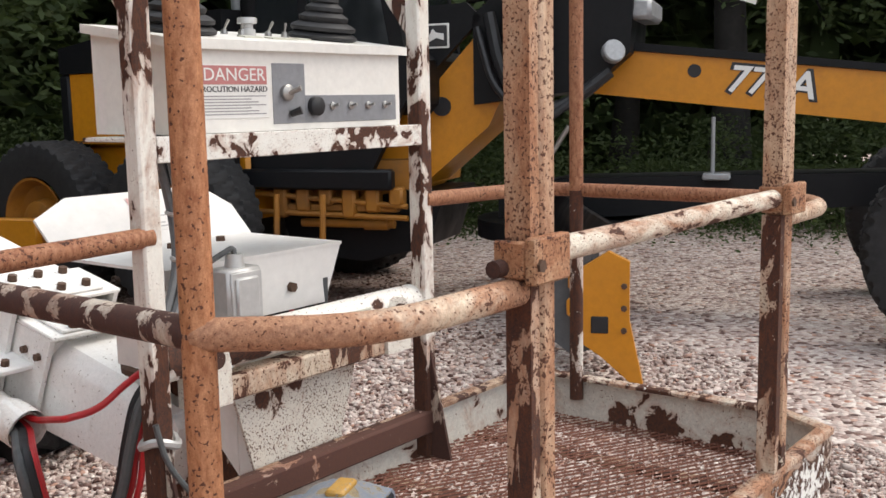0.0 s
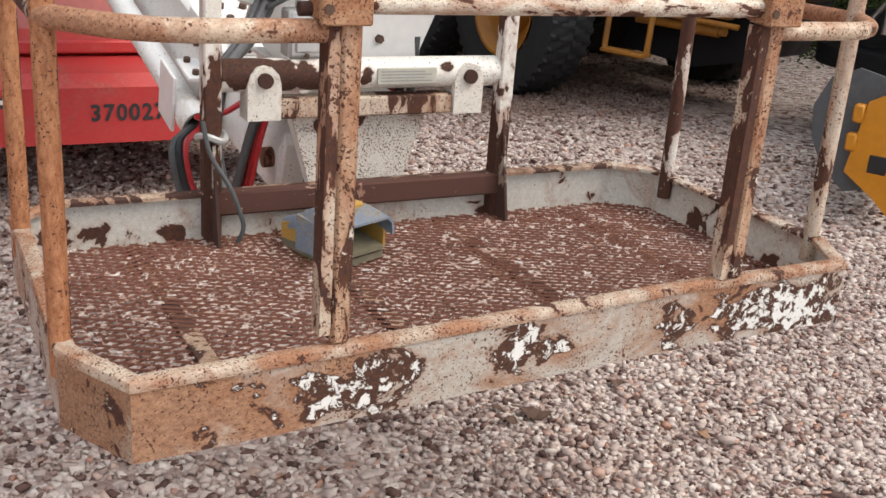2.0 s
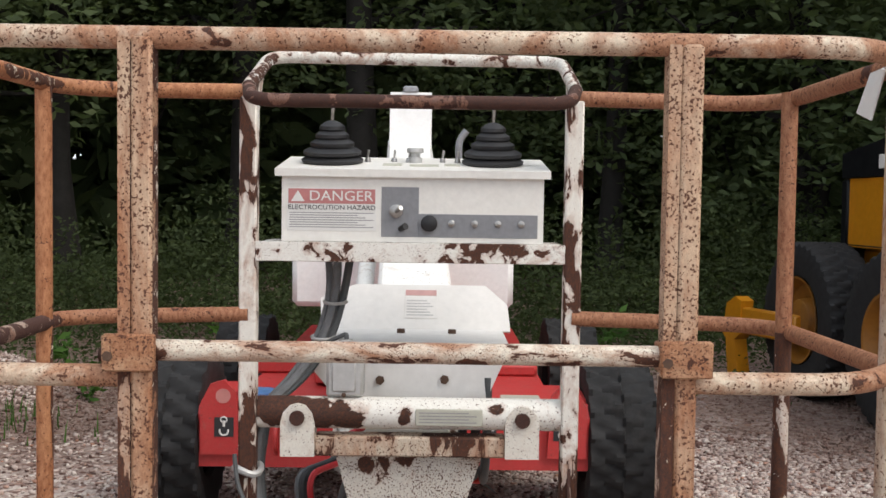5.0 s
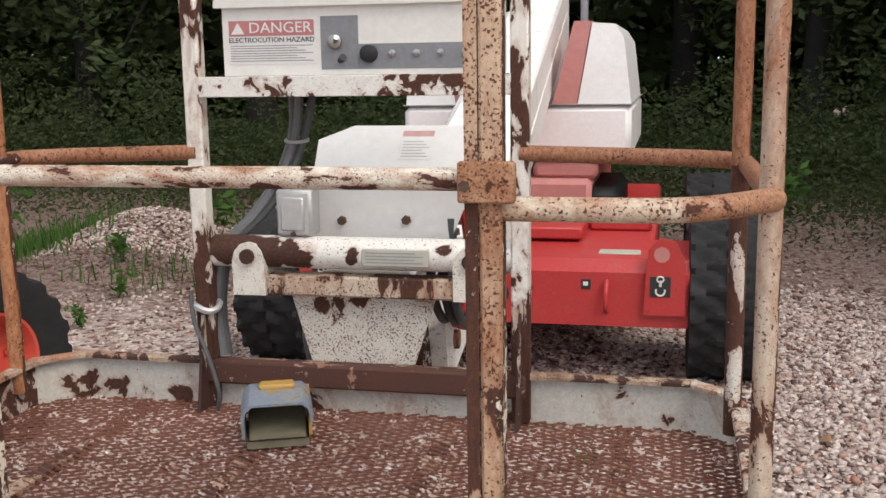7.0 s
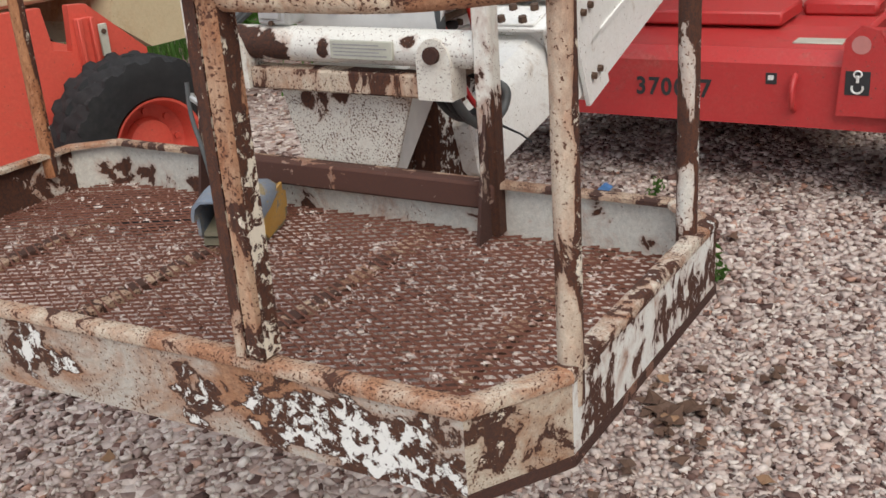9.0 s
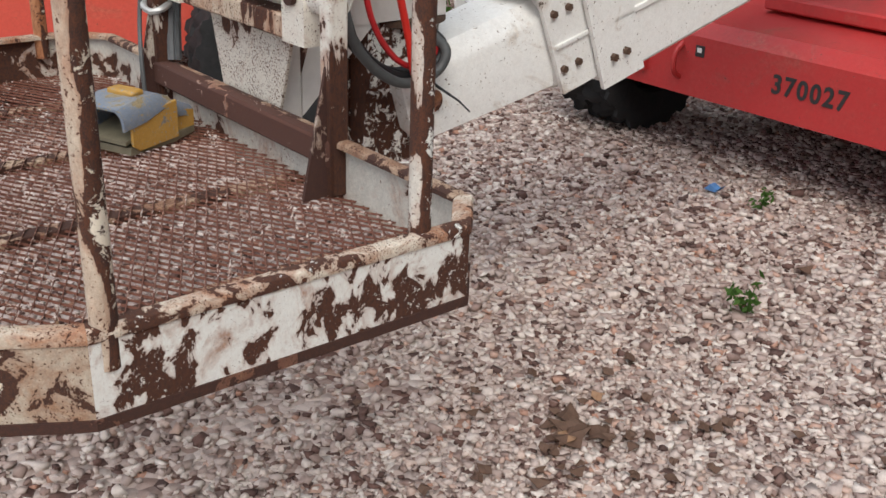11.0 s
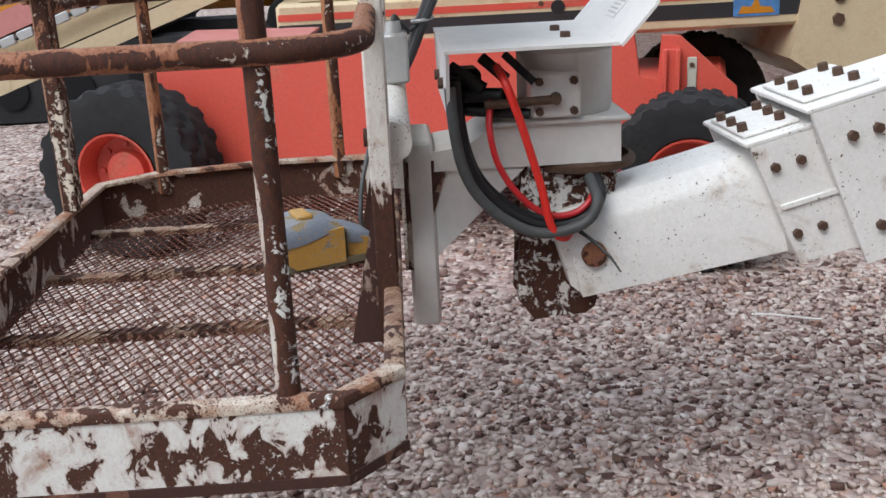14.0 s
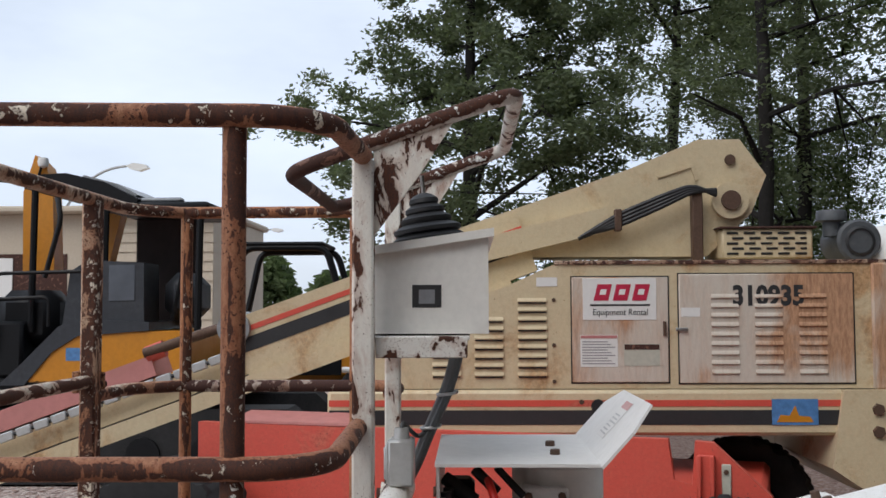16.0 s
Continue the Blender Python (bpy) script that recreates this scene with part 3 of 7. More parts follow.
def stones(name, label, spots, seed, mat):
    """Loose angular stones as one mesh. spots: (x0, x1, y0, y1, count, smallest, largest)."""
    rng = np.random.default_rng(seed)
    block = np.array([(-1, -1, -1), (1, -1, -1), (1, 1, -1), (-1, 1, -1), (-1, -1, 1), (1, -1, 1), (1, 1, 1), (-1, 1, 1)]) * 0.66
    tri = np.array([(0, 2, 1), (0, 3, 2), (4, 5, 6), (4, 6, 7), (0, 1, 5), (0, 5, 4), (1, 2, 6), (1, 6, 5), (2, 3, 7), (2, 7, 6), (3, 0, 4), (3, 4, 7)])
    verts, faces, k = [], [], 0
    for x0, x1, y0, y1, count, lo, hi in spots:
        x, y = rng.uniform(x0, x1, count), rng.uniform(y0, y1, count)
        s = lo + (hi - lo) * rng.beta(1.5, 4.0, count)
        dims = s[:, None] * rng.uniform([0.75, 0.55, 0.38], [1.25, 0.95, 0.72], (count, 3)) * 0.5
        v = block[None] * (1 + 0.26 * rng.standard_normal((count, 8, 1)) + 0.16 * rng.standard_normal((count, 8, 3))) * dims[:, None, :]
        tilt, a = rng.normal(0, 0.35, count), rng.uniform(0, 6.283, count)
        ct, st, ca, sa = np.cos(tilt), np.sin(tilt), np.cos(a), np.sin(a)
        v = np.stack([v[..., 0], ct[:, None] * v[..., 1] - st[:, None] * v[..., 2], st[:, None] * v[..., 1] + ct[:, None] * v[..., 2]], -1)
        v = np.stack([ca[:, None] * v[..., 0] - sa[:, None] * v[..., 1], sa[:, None] * v[..., 0] + ca[:, None] * v[..., 1], v[..., 2]], -1)
        z = np.array([ground_height(p, q) for p, q in zip(x, y)]) + rng.uniform(-0.1, 0.55, count) * s * 0.5
        v += np.stack([x, y, z], -1)[:, None]
        verts.append(v.reshape(-1, 3))
        faces.append((tri[None] + (k + 8 * np.arange(count))[:, None, None]).reshape(-1, 3))
        k += 8 * count
    v, f = np.concatenate(verts), np.concatenate(faces)
    me = bpy.data.meshes.new(name)
    me.vertices.add(len(v))
    me.vertices.foreach_set("co", v.ravel())
    me.loops.add(f.size)
    me.loops.foreach_set("vertex_index", f.ravel().astype(np.int32))
    me.polygons.add(len(f))
    me.polygons.foreach_set("loop_start", np.arange(0, f.size, 3, dtype=np.int32))
    me.update(calc_edges=True)
    me.materials.append(mat)
    return tagged(new(name, me), label, "gravel", kind="stuff")


stones("gravel_stones", "loose pale grey and brown gravel stones", [
    (0.2, 3.3, -1.4, 2.2, 50000, 0.015, 0.050),
    (-1.9, 0.2, -1.4, 2.0, 14000, 0.016, 0.054),
    (-1.9, 3.0, 2.0, 5.2, 27000, 0.020, 0.060),
    (1.0, 4.6, 1.4, 6.0, 12000, 0.022, 0.064),
    (-5.0, -1.9, -2.2, 6.0, 9500, 0.022, 0.062),
    (-5.0, -2.5, 5.6, 7.8, 4000, 0.022, 0.062),
    (-3.0, 6.0, 5.2, 8.6, 7000, 0.022, 0.060),
    (-1.5, 3.2, -1.2, 5.0, 160, 0.045, 0.075),
], 4, M_gravel)
stones("gravel_heap", "low heap of pale clean gravel by the woods", [(-4.5, -3.0, 6.0, 7.35, 4500, 0.022, 0.062)], 6, M_heap)


# ---- woods ----
def leaf_material(name, dark, light, tip, gloom=0.85):
    mat, nt, bsdf = material(name)
    pick = nt.nodes.new("ShaderNodeNewGeometry").outputs["Random Per Island"]
    co = shifted(nt, 3)
    c = ramp(nt, pick, [(0.0, dark), (0.8, light), (0.97, light), (1.0, tip)])
    c = mix(nt, ramp(nt, noise_of(nt, co, 0.5, 4.0), [(0.40, 0.0), (0.60, gloom)]), c, tuple(k * 0.5 for k in dark))
    nt.links.new(c, bsdf.inputs["Base Color"])
    bsdf.inputs["Roughness"].default_value = 0.6
    bsdf.inputs["Specular IOR Level"].default_value = 0.08
    # light that comes through the leaves
    thin = nt.nodes.new("ShaderNodeBsdfTranslucent")
    nt.links.new(mix(nt, 1.0, c, (1.2, 1.3, 0.85), "MULTIPLY"), thin.inputs["Color"])
    both = nt.nodes.new("ShaderNodeMixShader")
    both.inputs[0].default_value = 0.48
    out = next(n for n in nt.nodes if n.type == "OUTPUT_MATERIAL")
    nt.links.new(bsdf.outputs[0], both.inputs[1])
    nt.links.new(thin.outputs[0], both.inputs[2])
    nt.links.new(both.outputs[0], out.inputs[0])
    return mat


M_leaf = leaf_material("dark_oak_leaves", (0.076, 0.104, 0.052), (0.118, 0.155, 0.072), (0.14, 0.165, 0.075), 0.15)
M_leaf_oak = leaf_material("green_oak_leaves", (0.094, 0.116, 0.074), (0.160, 0.188, 0.112), (0.19, 0.21, 0.12), 0.15)
M_leaf_under = leaf_material("undergrowth_leaves", (0.050, 0.068, 0.032), (0.085, 0.112, 0.050), (0.10, 0.115, 0.05), 0.25)
M_weed = leaf_material("weed_leaves", (0.05, 0.11, 0.03), (0.10, 0.20, 0.05), (0.18, 0.28, 0.08), 0.25)


def leaf_mesh(name, centres, sizes, mat, rng, flat=0.5):
    """One mesh of many small folded leaves."""
    n = len(centres)
    a = rng.normal(0, 1, (n, 3)) * [1, 1, flat]
    a /= np.linalg.norm(a, axis=1)[:, None]
    b = np.cross(a, rng.normal(0, 1, (n, 3)))
    b /= np.linalg.norm(b, axis=1)[:, None]
    c = np.cross(a, b)
    s = np.asarray(sizes)[:, None]
    p = np.asarray(centres)
    v = np.stack([p - a * s, p + b * s * 0.42 + c * s * 0.15, p + a * s, p - b * s * 0.42 + c * s * 0.15], 1).reshape(-1, 3)
    me = bpy.data.meshes.new(name)
    f = np.arange(4 * n).reshape(-1, 4)
    me.vertices.add(4 * n)
    me.vertices.foreach_set("co", v.ravel())
    me.loops.add(4 * n)
    me.loops.foreach_set("vertex_index", f.ravel().astype(np.int32))
    me.polygons.add(n)
    me.polygons.foreach_set("loop_start", np.arange(0, 4 * n, 4, dtype=np.int32))
    me.update(calc_edges=True)
    me.materials.append(mat)
    return me


def tree(label, height, trunk_r, crown_from, crown_r, leaves, leaf, seed, m, foliage=None, tight=0.075):
    """A tapered trunk with forked limbs and a crown of leaf clumps with gaps."""
    rng = np.random.default_rng(seed)
    t = thing("tree", label, "tree", m)
    geo = Geo()
    lean = rng.normal(0, 0.02, 2)
    line = [(lean[0] * z + 0.08 * math.sin(z * 0.7 + seed), lean[1] * z + 0.08 * math.cos(z * 0.5 + seed), z) for z in np.linspace(-0.1, height * 0.94, 9)]
    geo.tube(line, [trunk_r * (1 - 0.9 * i / 8) * (1.35 if i == 0 else 1) for i in range(9)], 10)
    tips = []
    for i in range(20):
        h = height * (crown_from + (0.95 - crown_from) * (i + rng.uniform(0, 1)) / 20)
        ang, out = rng.uniform(0, 6.283), crown_r * rng.uniform(0.45, 1.0) * math.sin(math.pi * min(0.96, 0.25 + 0.72 * (h / height - crown_from) / (1 - crown_from))) ** 0.6
        rise = rng.uniform(0.1, 0.55) * out
        base = Vector((lean[0] * h, lean[1] * h, h))
        end = base + Vector((out * math.cos(ang), out * math.sin(ang), rise))
        knee = base.lerp(end, 0.5) + Vector((0, 0, 0.12 * out)) + Vector(rng.normal(0, 0.06 * out, 3))
        r0 = trunk_r * (1 - 0.85 * h / height) * 0.5
        geo.tube([base, knee, end], [r0, r0 * 0.6, r0 * 0.2], 6)
        tips += [(end, out), (knee.lerp(end, 0.4), out * 0.8)]
        for _ in range(2):
            q = knee + Vector(rng.normal(0, 0.35 * out, 3))
            geo.tube([knee, q], [r0 * 0.5, r0 * 0.12], 5)
            tips.append((q, out * 0.7))
    part("trunk", geo, M_bark, t)
    pick = rng.integers(0, len(tips), leaves)
    clump = rng.normal(0, 1, (len(tips) * 7, 3))
    sub = pick * 7 + rng.integers(0, 7, leaves)
    centre = np.array([tips[i][0] for i in pick]) + clump[sub] * (0.20 * crown_r) + rng.normal(0, tight * crown_r, (leaves, 3)) * [1, 1, 0.7]
    crown = new("crown", leaf_mesh("crown", centre, rng.uniform(0.6, 1.3, leaves) * leaf, foliage or M_leaf, rng))
    crown.parent = t
    return t


oak = tree("tall dark green broadleaf tree with open crown", 15.0, 0.30, 0.24, 3.9, 19000, 0.10, 1, pose(-1.3, 15.5, 0.2))
oak_b = tree("dark green broadleaf tree with low branches", 12.0, 0.22, 0.12, 3.6, 19000, 0.098, 5, pose(2.8, 14.6, 0.2))
oak_d = tree("broad green oak with sky showing through its crown", 14.0, 0.20, 0.19, 3.6, 90000, 0.070, 14, pose(-19.0, 1.25, 0.1), M_leaf_oak, 0.045)
pine = tree("tall thin pine with sparse dark boughs", 17.0, 0.16, 0.14, 3.2, 36000, 0.055, 17, pose(-15.5, 6.1, 0.1), M_leaf_oak, 0.05)
tree("tall open oak with a high crown", 17.0, 0.20, 0.40, 3.6, 60000, 0.075, 21, pose(-23.5, 6.0, 0.1), M_leaf_oak, 0.05)
oak_c = tree("slender dark green tree with a ragged crown", 17.0, 0.24, 0.18, 3.5, 18000, 0.10, 9, pose(-6.0, 15.0, 0.2))
for i, (tx, ty, tr, ts) in enumerate([
        (0.9, 17.2, 40, 0), (5.6, 14.4, 160, 1), (8.6, 12.6, 60, 2), (11.4, 9.4, 200, 1), (13.6, 5.6, 300, 0), (-3.4, 16.6, 100, 0),
        (-8.6, 14.0, 10, 1), (-9.2, 18.5, 220, 0), (-11.2, 12.6, 80, 2), (15.4, 1.0, 30, 1), (16.0, 8.6, 120, 2), (-13.2, 15.4, 310, 0), (-13.6, 10.4, 250, 4), (-16.4, 11.4, 140, 0), (-17.6, 7.4, 20, 4), (7.2, 18.0, 70, 0)]):
    copy_thing((oak, oak_b, oak_c, oak_d, pine)[ts], pose(tx, ty, 0.1, 0, 0, tr))
for tx, ty, tr in ((-21.5, 8.0, 15), (-22.0, 9.8, 190)):
    copy_thing(oak_b, pose(tx, ty, 0.1, 0, 0, tr) @ Matrix.Scale(0.5, 4))


def undergrowth():
    """A dense bank of shrubs and saplings along the edge of the yard."""
    rng = np.random.default_rng(12)
    cs, ss = [], []
    edge = [(-24, 4.6), (-19, 6.8), (-14.5, 8.2), (-10, 9.4), (-6.0, 9.3), (-1.0, 8.9), (2.4, 9.2), (4.8, 10.6), (7.8, 9.2), (9.6, 6.0), (11.6, 2.6), (13.0, -2.0)]
    for (x0, y0), (x1, y1) in zip(edge, edge[1:]):
        steps = int(math.hypot(x1 - x0, y1 - y0) / 0.42)
        for i in range(steps):
            k = i / steps
            for row in range(-1, 4):
                cx, cy = x0 + (x1 - x0) * k + rng.normal(0, 0.35), y0 + (y1 - y0) * k + row * 0.9 + rng.normal(0, 0.3)
                top = max(0.16, 0.35 + 0.40 * row) * rng.uniform(0.3, 1.3)
                n = 260 + 190 * row if row >= 0 else 80
                z = top * rng.beta(1.3, 1.1, n)
                w = 0.55 * np.sqrt(np.clip(1.1 - z / top, 0.1, 1)) + 0.1
                cs.append(np.stack([cx + rng.normal(0, 1, n) * w, cy + rng.normal(0, 1, n) * w, z + 0.02 * max(0, cy - 8)], -1))
                ss.append(rng.uniform(0.018, 0.042, n) * (1 + 0.15 * row))
    return leaf_mesh("undergrowth", np.concatenate(cs), np.concatenate(ss), M_leaf_under, rng, 0.6)


tagged(new("undergrowth", undergrowth()), "dense dark green undergrowth at the edge of the woods", "shrubs", kind="stuff")


def far_woods():
    """Dark depth of the woods behind the first trees, many leaves in one mesh."""
    rng = np.random.default_rng(21)
    n = 80000
    a = rng.uniform(-0.16, 0.84, n) * math.pi
    r = rng.uniform(19, 26, n)
    tall = 12.0 + 3.0 * np.sin(a * 9) + 2.0 * np.sin(a * 23 + 1)
    z = rng.uniform(0, 1, n) ** 0.8 * tall
    c = np.stack([r * np.cos(a), r * np.sin(a), z], -1)
    return leaf_mesh("far_woods", c, rng.uniform(0.32, 0.70, len(c)), M_leaf, rng, 0.6)


tagged(new("far_woods", far_woods()), "dark green woods behind the yard", "woods", kind="stuff")


# ---- work platform: a 1.8 x 0.9 m basket of welded tube over an expanded metal floor ----
Z_TOE0, Z_MESH, Z_TOE1, Z_MID, Z_GATE, Z_TOP, R_T = 0.725, 0.752, 0.868, 1.402, 1.447, 1.972, 0.0195
RAIL = [(-0.43, 0.872), (-0.80, 0.865), (-0.888, 0.79), (-0.893, 0.15), (-0.77, 0.0), (0.77, 0.0), (0.893, 0.15), (0.888, 0.79), (0.80, 0.865), (0.385, 0.872)]
basket = thing("work_platform", "rusty white-painted steel boom lift basket raised off the gravel", "lift basket")

def rail_run(name, pts, mat, lab):
    return part(name, Geo().tube(fillet(pts, 0.12), R_T, 14), mat, basket, lab)


CREAM, RUSTY = "cream-painted tube rail with rust chips", "orange-rusted tube rail"
top = [(x, y, Z_TOP) for x, y in RAIL]
rail_run("top_rail", [(-0.893, 0.158, Z_TOP)] + top[3:7] + [(0.893, 0.158, Z_TOP)], M_rail, CREAM)
rail_run("top_rail", top[:3] + [(-0.893, 0.150, Z_TOP)], M_orange_left, RUSTY)
rail_run("top_rail", [(0.893, 0.150, Z_TOP - 0.006), (0.888, 0.79, Z_TOP - 0.014), (0.80, 0.865, Z_TOP - 0.014), (0.385, 0.872, Z_TOP - 0.006)], M_orange, RUSTY)
low = [(x, y, Z_MID) for x, y in RAIL]
rail_run("mid_rail", [(-0.893, 0.158, Z_MID)] + low[3:5] + [(-0.44, 0.0, Z_MID)], M_rail, CREAM)
rail_run("mid_rail", [(-0.43, 0.862, Z_MID + 0.01)] + low[1:3] + [(-0.8885, 0.73, Z_MID)], M_orange, RUSTY)
rail_run("mid_rail", [(-0.8885, 0.73, Z_MID), (-0.893, 0.150, Z_MID)], M_brown, "dark brown rusted tube rail with cream flakes")
rail_run("mid_rail", [(0.44, 0.0, Z_MID)] + low[5:7] + [(0.893, 0.158, Z_MID)], M_rail, CREAM)
rail_run("mid_rail", [(0.893, 0.150, Z_MID)] + low[7:9] + [(0.385, 0.862, Z_MID + 0.01)], M_orange, RUSTY)

for px, py, z0, z1, mat, lab in ((-0.893, 0.155, Z_TOE1 - 0.08, Z_TOP, M_orange_left, "orange-rusted round post"), (0.89, 0.165, Z_TOE1 - 0.06, Z_TOP, M_pale, "pale worn round post"), (-0.89, 0.715, Z_TOE1 - 0.06, Z_TOP, M_orange_left, "orange-rusted round post"), (0.875, 0.715, Z_MID, Z_TOP, M_orange, "orange-brown rusted upper post"), (0.875, 0.715, Z_TOE1 - 0.06, Z_MID - 0.0005, M_half, "white lower post half bare to dark rust")):
    part("post", Geo().tube([(px, py, z0), (px, py, z1)], 0.0195, 12), mat, basket, lab)
for px in (-0.458, 0.458):
    gp = part("gate_post", Geo().box(px - 0.008, px + 0.028, -0.024, 0.022, Z_TOE1 + (0.0075 if px > 0 else -0.012), Z_TOP, 0.006), M_post, basket, "speckled rusty square post")
    part("slide_channel", Geo().prism([(px - 0.030, -0.020), (px - 0.009, -0.020), (px - 0.009, -0.012), (px - 0.024, -0.012), (px - 0.024, 0.012), (px - 0.009, 0.012), (px - 0.009, 0.020), (px - 0.030, 0.020)], Z_GATE - 0.03, Z_TOP - 0.002, "z"), M_post, gp, "speckled slide channel")
    part("slide_channel", Geo().prism([(px - 0.030, -0.020), (px - 0.009, -0.020), (px - 0.009, -0.012), (px - 0.024, -0.012), (px - 0.024, 0.012), (px - 0.009, 0.012), (px - 0.009, 0.020), (px - 0.030, 0.020)], Z_TOE1 + 0.0075, Z_GATE - 0.034, "z"), M_channel, gp, "slide channel half bare to dark rust")
gate = part("gate_rail", Geo().tube([(-0.48, -0.004, Z_GATE), (0.50, -0.004, Z_GATE)], 0.0185, 14), M_gate, basket, "sliding cream-painted gate rail with rust chips")
for px in (-0.462, 0.468):
    b = part("bracket", Geo().box(px - 0.047, px + 0.040, -0.042, -0.0235, Z_GATE - 0.032, Z_GATE + 0.030, 0.003).box(px - 0.046, px - 0.034, -0.0235, 0.026, Z_GATE - 0.026, Z_GATE + 0.024, 0.003), M_bracket, basket, "speckled rusty gate bracket")
    part("bolt", Geo().cyl((px - 0.036, -0.046, Z_GATE - 0.006), (px - 0.036, -0.038, Z_GATE - 0.006), 0.009, n=6), M_bolt, b)
part("latch_bar", Geo().tube([(-0.528, 0.012, Z_GATE - 0.012), (-0.49, 0.012, Z_GATE - 0.012)], 0.012, 10), M_rust, basket)

# toe boards: bent plate with a rolled lip
TOE = [(-0.80, 0.895), (-0.905, 0.80), (-0.905, 0.135), (-0.815, -0.016), (0.815, -0.016), (0.905, 0.135), (0.905, 0.80), (0.80, 0.895)]


def inset(poly, d):
    """A closed outline moved inward by d."""
    out, k = [], len(poly)
    for i in range(k):
        p, q, r = (Vector(poly[j % k]) for j in (i - 1, i, i + 1))
        u, w = (q - p).normalized(), (r - q).normalized()
        n, m = Vector((-u.y, u.x)), Vector((-w.y, w.x))
        out.append(q + (n + m) * (d / (1 + n.dot(m))))
    return out


def sag(x, y):
    """How far the bent corner of the floor frame by the gate hangs down and out."""
    return min(1.0, max(0.0, (0.35 - x) / 1.1)) * min(1.0, max(0.0, 1.0 - y / 0.5))


def run(i, profile):
    """A length of bent plate along side i of the floor: profile gives its outline as (depth inward, height), mitred at both ends."""
    j, g, k, steps = (i + 1) % len(TOE), Geo(), len(profile), 8
    for n in range(steps + 1):
        for d, z in profile:
            rim = inset(TOE, d)
            p = rim[i].lerp(rim[j], n / steps)
            dent = 0.0022 * noise.noise(Vector((p.x * 7.0, p.y * 7.0, 3.0))) if 0 < n < steps else 0.0
            b = sag(p.x, p.y)
            g.v.append((p.x + dent, p.y - 0.020 * b + dent, z - 0.026 * b + dent))
    g.f += [tuple(range(k)), tuple(range((steps + 1) * k - 1, steps * k - 1, -1))]
    g.f += [(n * k + a, (n + 1) * k + a, (n + 1) * k + (a + 1) % k, n * k + (a + 1) % k) for n in range(steps) for a in range(k)]
    return g


ROLLED = [(-0.003, Z_TOE1 - 0.012), (-0.0045, Z_TOE1 - 0.002), (-0.001, Z_TOE1 + 0.005), (0.006, Z_TOE1 + 0.0075), (0.026, Z_TOE1 + 0.007), (0.032, Z_TOE1 + 0.003), (0.033, Z_TOE1 - 0.006), (0.029, Z_TOE1 - 0.001), (0.0005, Z_TOE1 - 0.001), (-0.0005, Z_TOE1 - 0.012)]
for i in range(len(TOE)):
    white = i in (5, 6)
    seg = part("toe_board", run(i, [(0.0, Z_TOE0), (0.006, Z_TOE0), (0.006, Z_TOE1 - 0.002), (0.0, Z_TOE1 - 0.002)]), M_toe_corner if i in (2, 4) else M_toe_side if white else M_toe, basket, "white toe board flaked down to brown rust" if white else "rust-stained cream toe board with white flakes")
    part("lip", run(i, ROLLED), M_lip_brown if i == 7 else M_lip_white if white else M_lip, seg, "rust-stained rolled lip")
    part("inner_face", run(i, [(0.006, Z_TOE0 + 0.002), (0.010, Z_TOE0 + 0.002), (0.010, Z_TOE1 - 0.003), (0.006, Z_TOE1 - 0.003)]), M_bare_toe if i in (1, 2, 3) else M_toe_in, seg, "inner face rusted nearly bare" if i in (1, 2, 3) else "stained cream inner face")
for i in (4, 5, 6):
    part("bottom_edge", run(i, [(-0.003, Z_TOE0 - 0.004), (0.0, Z_TOE0 - 0.004), (0.0, Z_TOE0 + 0.014), (-0.003, Z_TOE0 + 0.014)]), M_rust, basket, "brown rusted bottom edge of the toe board")
part("frame_member", Geo().box(-0.44, 0.40, 0.845, 0.885, 0.815, 0.876, 0.006), M_frame, basket, "brown rusted channel with cream flakes under the console")
for cx in (-0.62, -0.2, 0.22, 0.64):
    part("floor_bearer", Geo().box(cx - 0.02, cx + 0.02, -0.012, 0.885, Z_TOE0 + 0.002, Z_MESH - 0.006, 0.002), M_lip_brown, basket)


def expanded_metal():
    """Crossing strands with diamond gaps, clipped to the cut-cornered floor."""
    geo = Geo()
    lx, ly, x0, x1, y0, y1 = 0.046, 0.024, -0.893, 0.893, -0.012, 0.884
    slope = ly / lx

    def inside(x, y):
        return x0 <= x <= x1 and y0 <= y <= y1 and abs(x) < min(0.893, 0.806 + 0.596 * (y + 0.016), 0.786 + 1.105 * (0.895 - y))

    for sign in (1, -1):
        lo = y0 - slope * (x1 - x0)
        for k in range(int((y1 - lo + slope * (x1 - x0)) / ly)):
            c = lo + k * ly
            pts = []
            for i in range(901):
                x = x0 + (x1 - x0) * i / 900
                y = c + slope * ((x - x0) if sign > 0 else (x1 - x))
                if inside(x, y):
                    pts.append((x, y))
            if len(pts) < 2:
                continue
            (ax, ay), (bx, by) = pts[0], pts[-1]
            z = Z_MESH - 0.004 + 0.0004 * sign + 0.002 * noise.noise(Vector((ax * 3, ay * 3, k)))
            sink = [0.026 * sag(px, py) for px, py in ((ax, ay), (bx, by))]
            # each strand is a flat strip leaning back from the gate side
            strip = ((-0.0020, 0.0), (-0.0014, -0.0008), (0.0022, 0.0028), (0.0016, 0.0036))
            vs = [(px, py + dy, z + dz - dn) for (px, py), dn in zip(((ax, ay), (bx, by)), sink) for dy, dz in strip]
            geo.add(vs, [(0, 1, 5, 4), (1, 2, 6, 5), (2, 3, 7, 6), (3, 0, 4, 7), (3, 2, 1, 0), (4, 5, 6, 7)])
    return geo


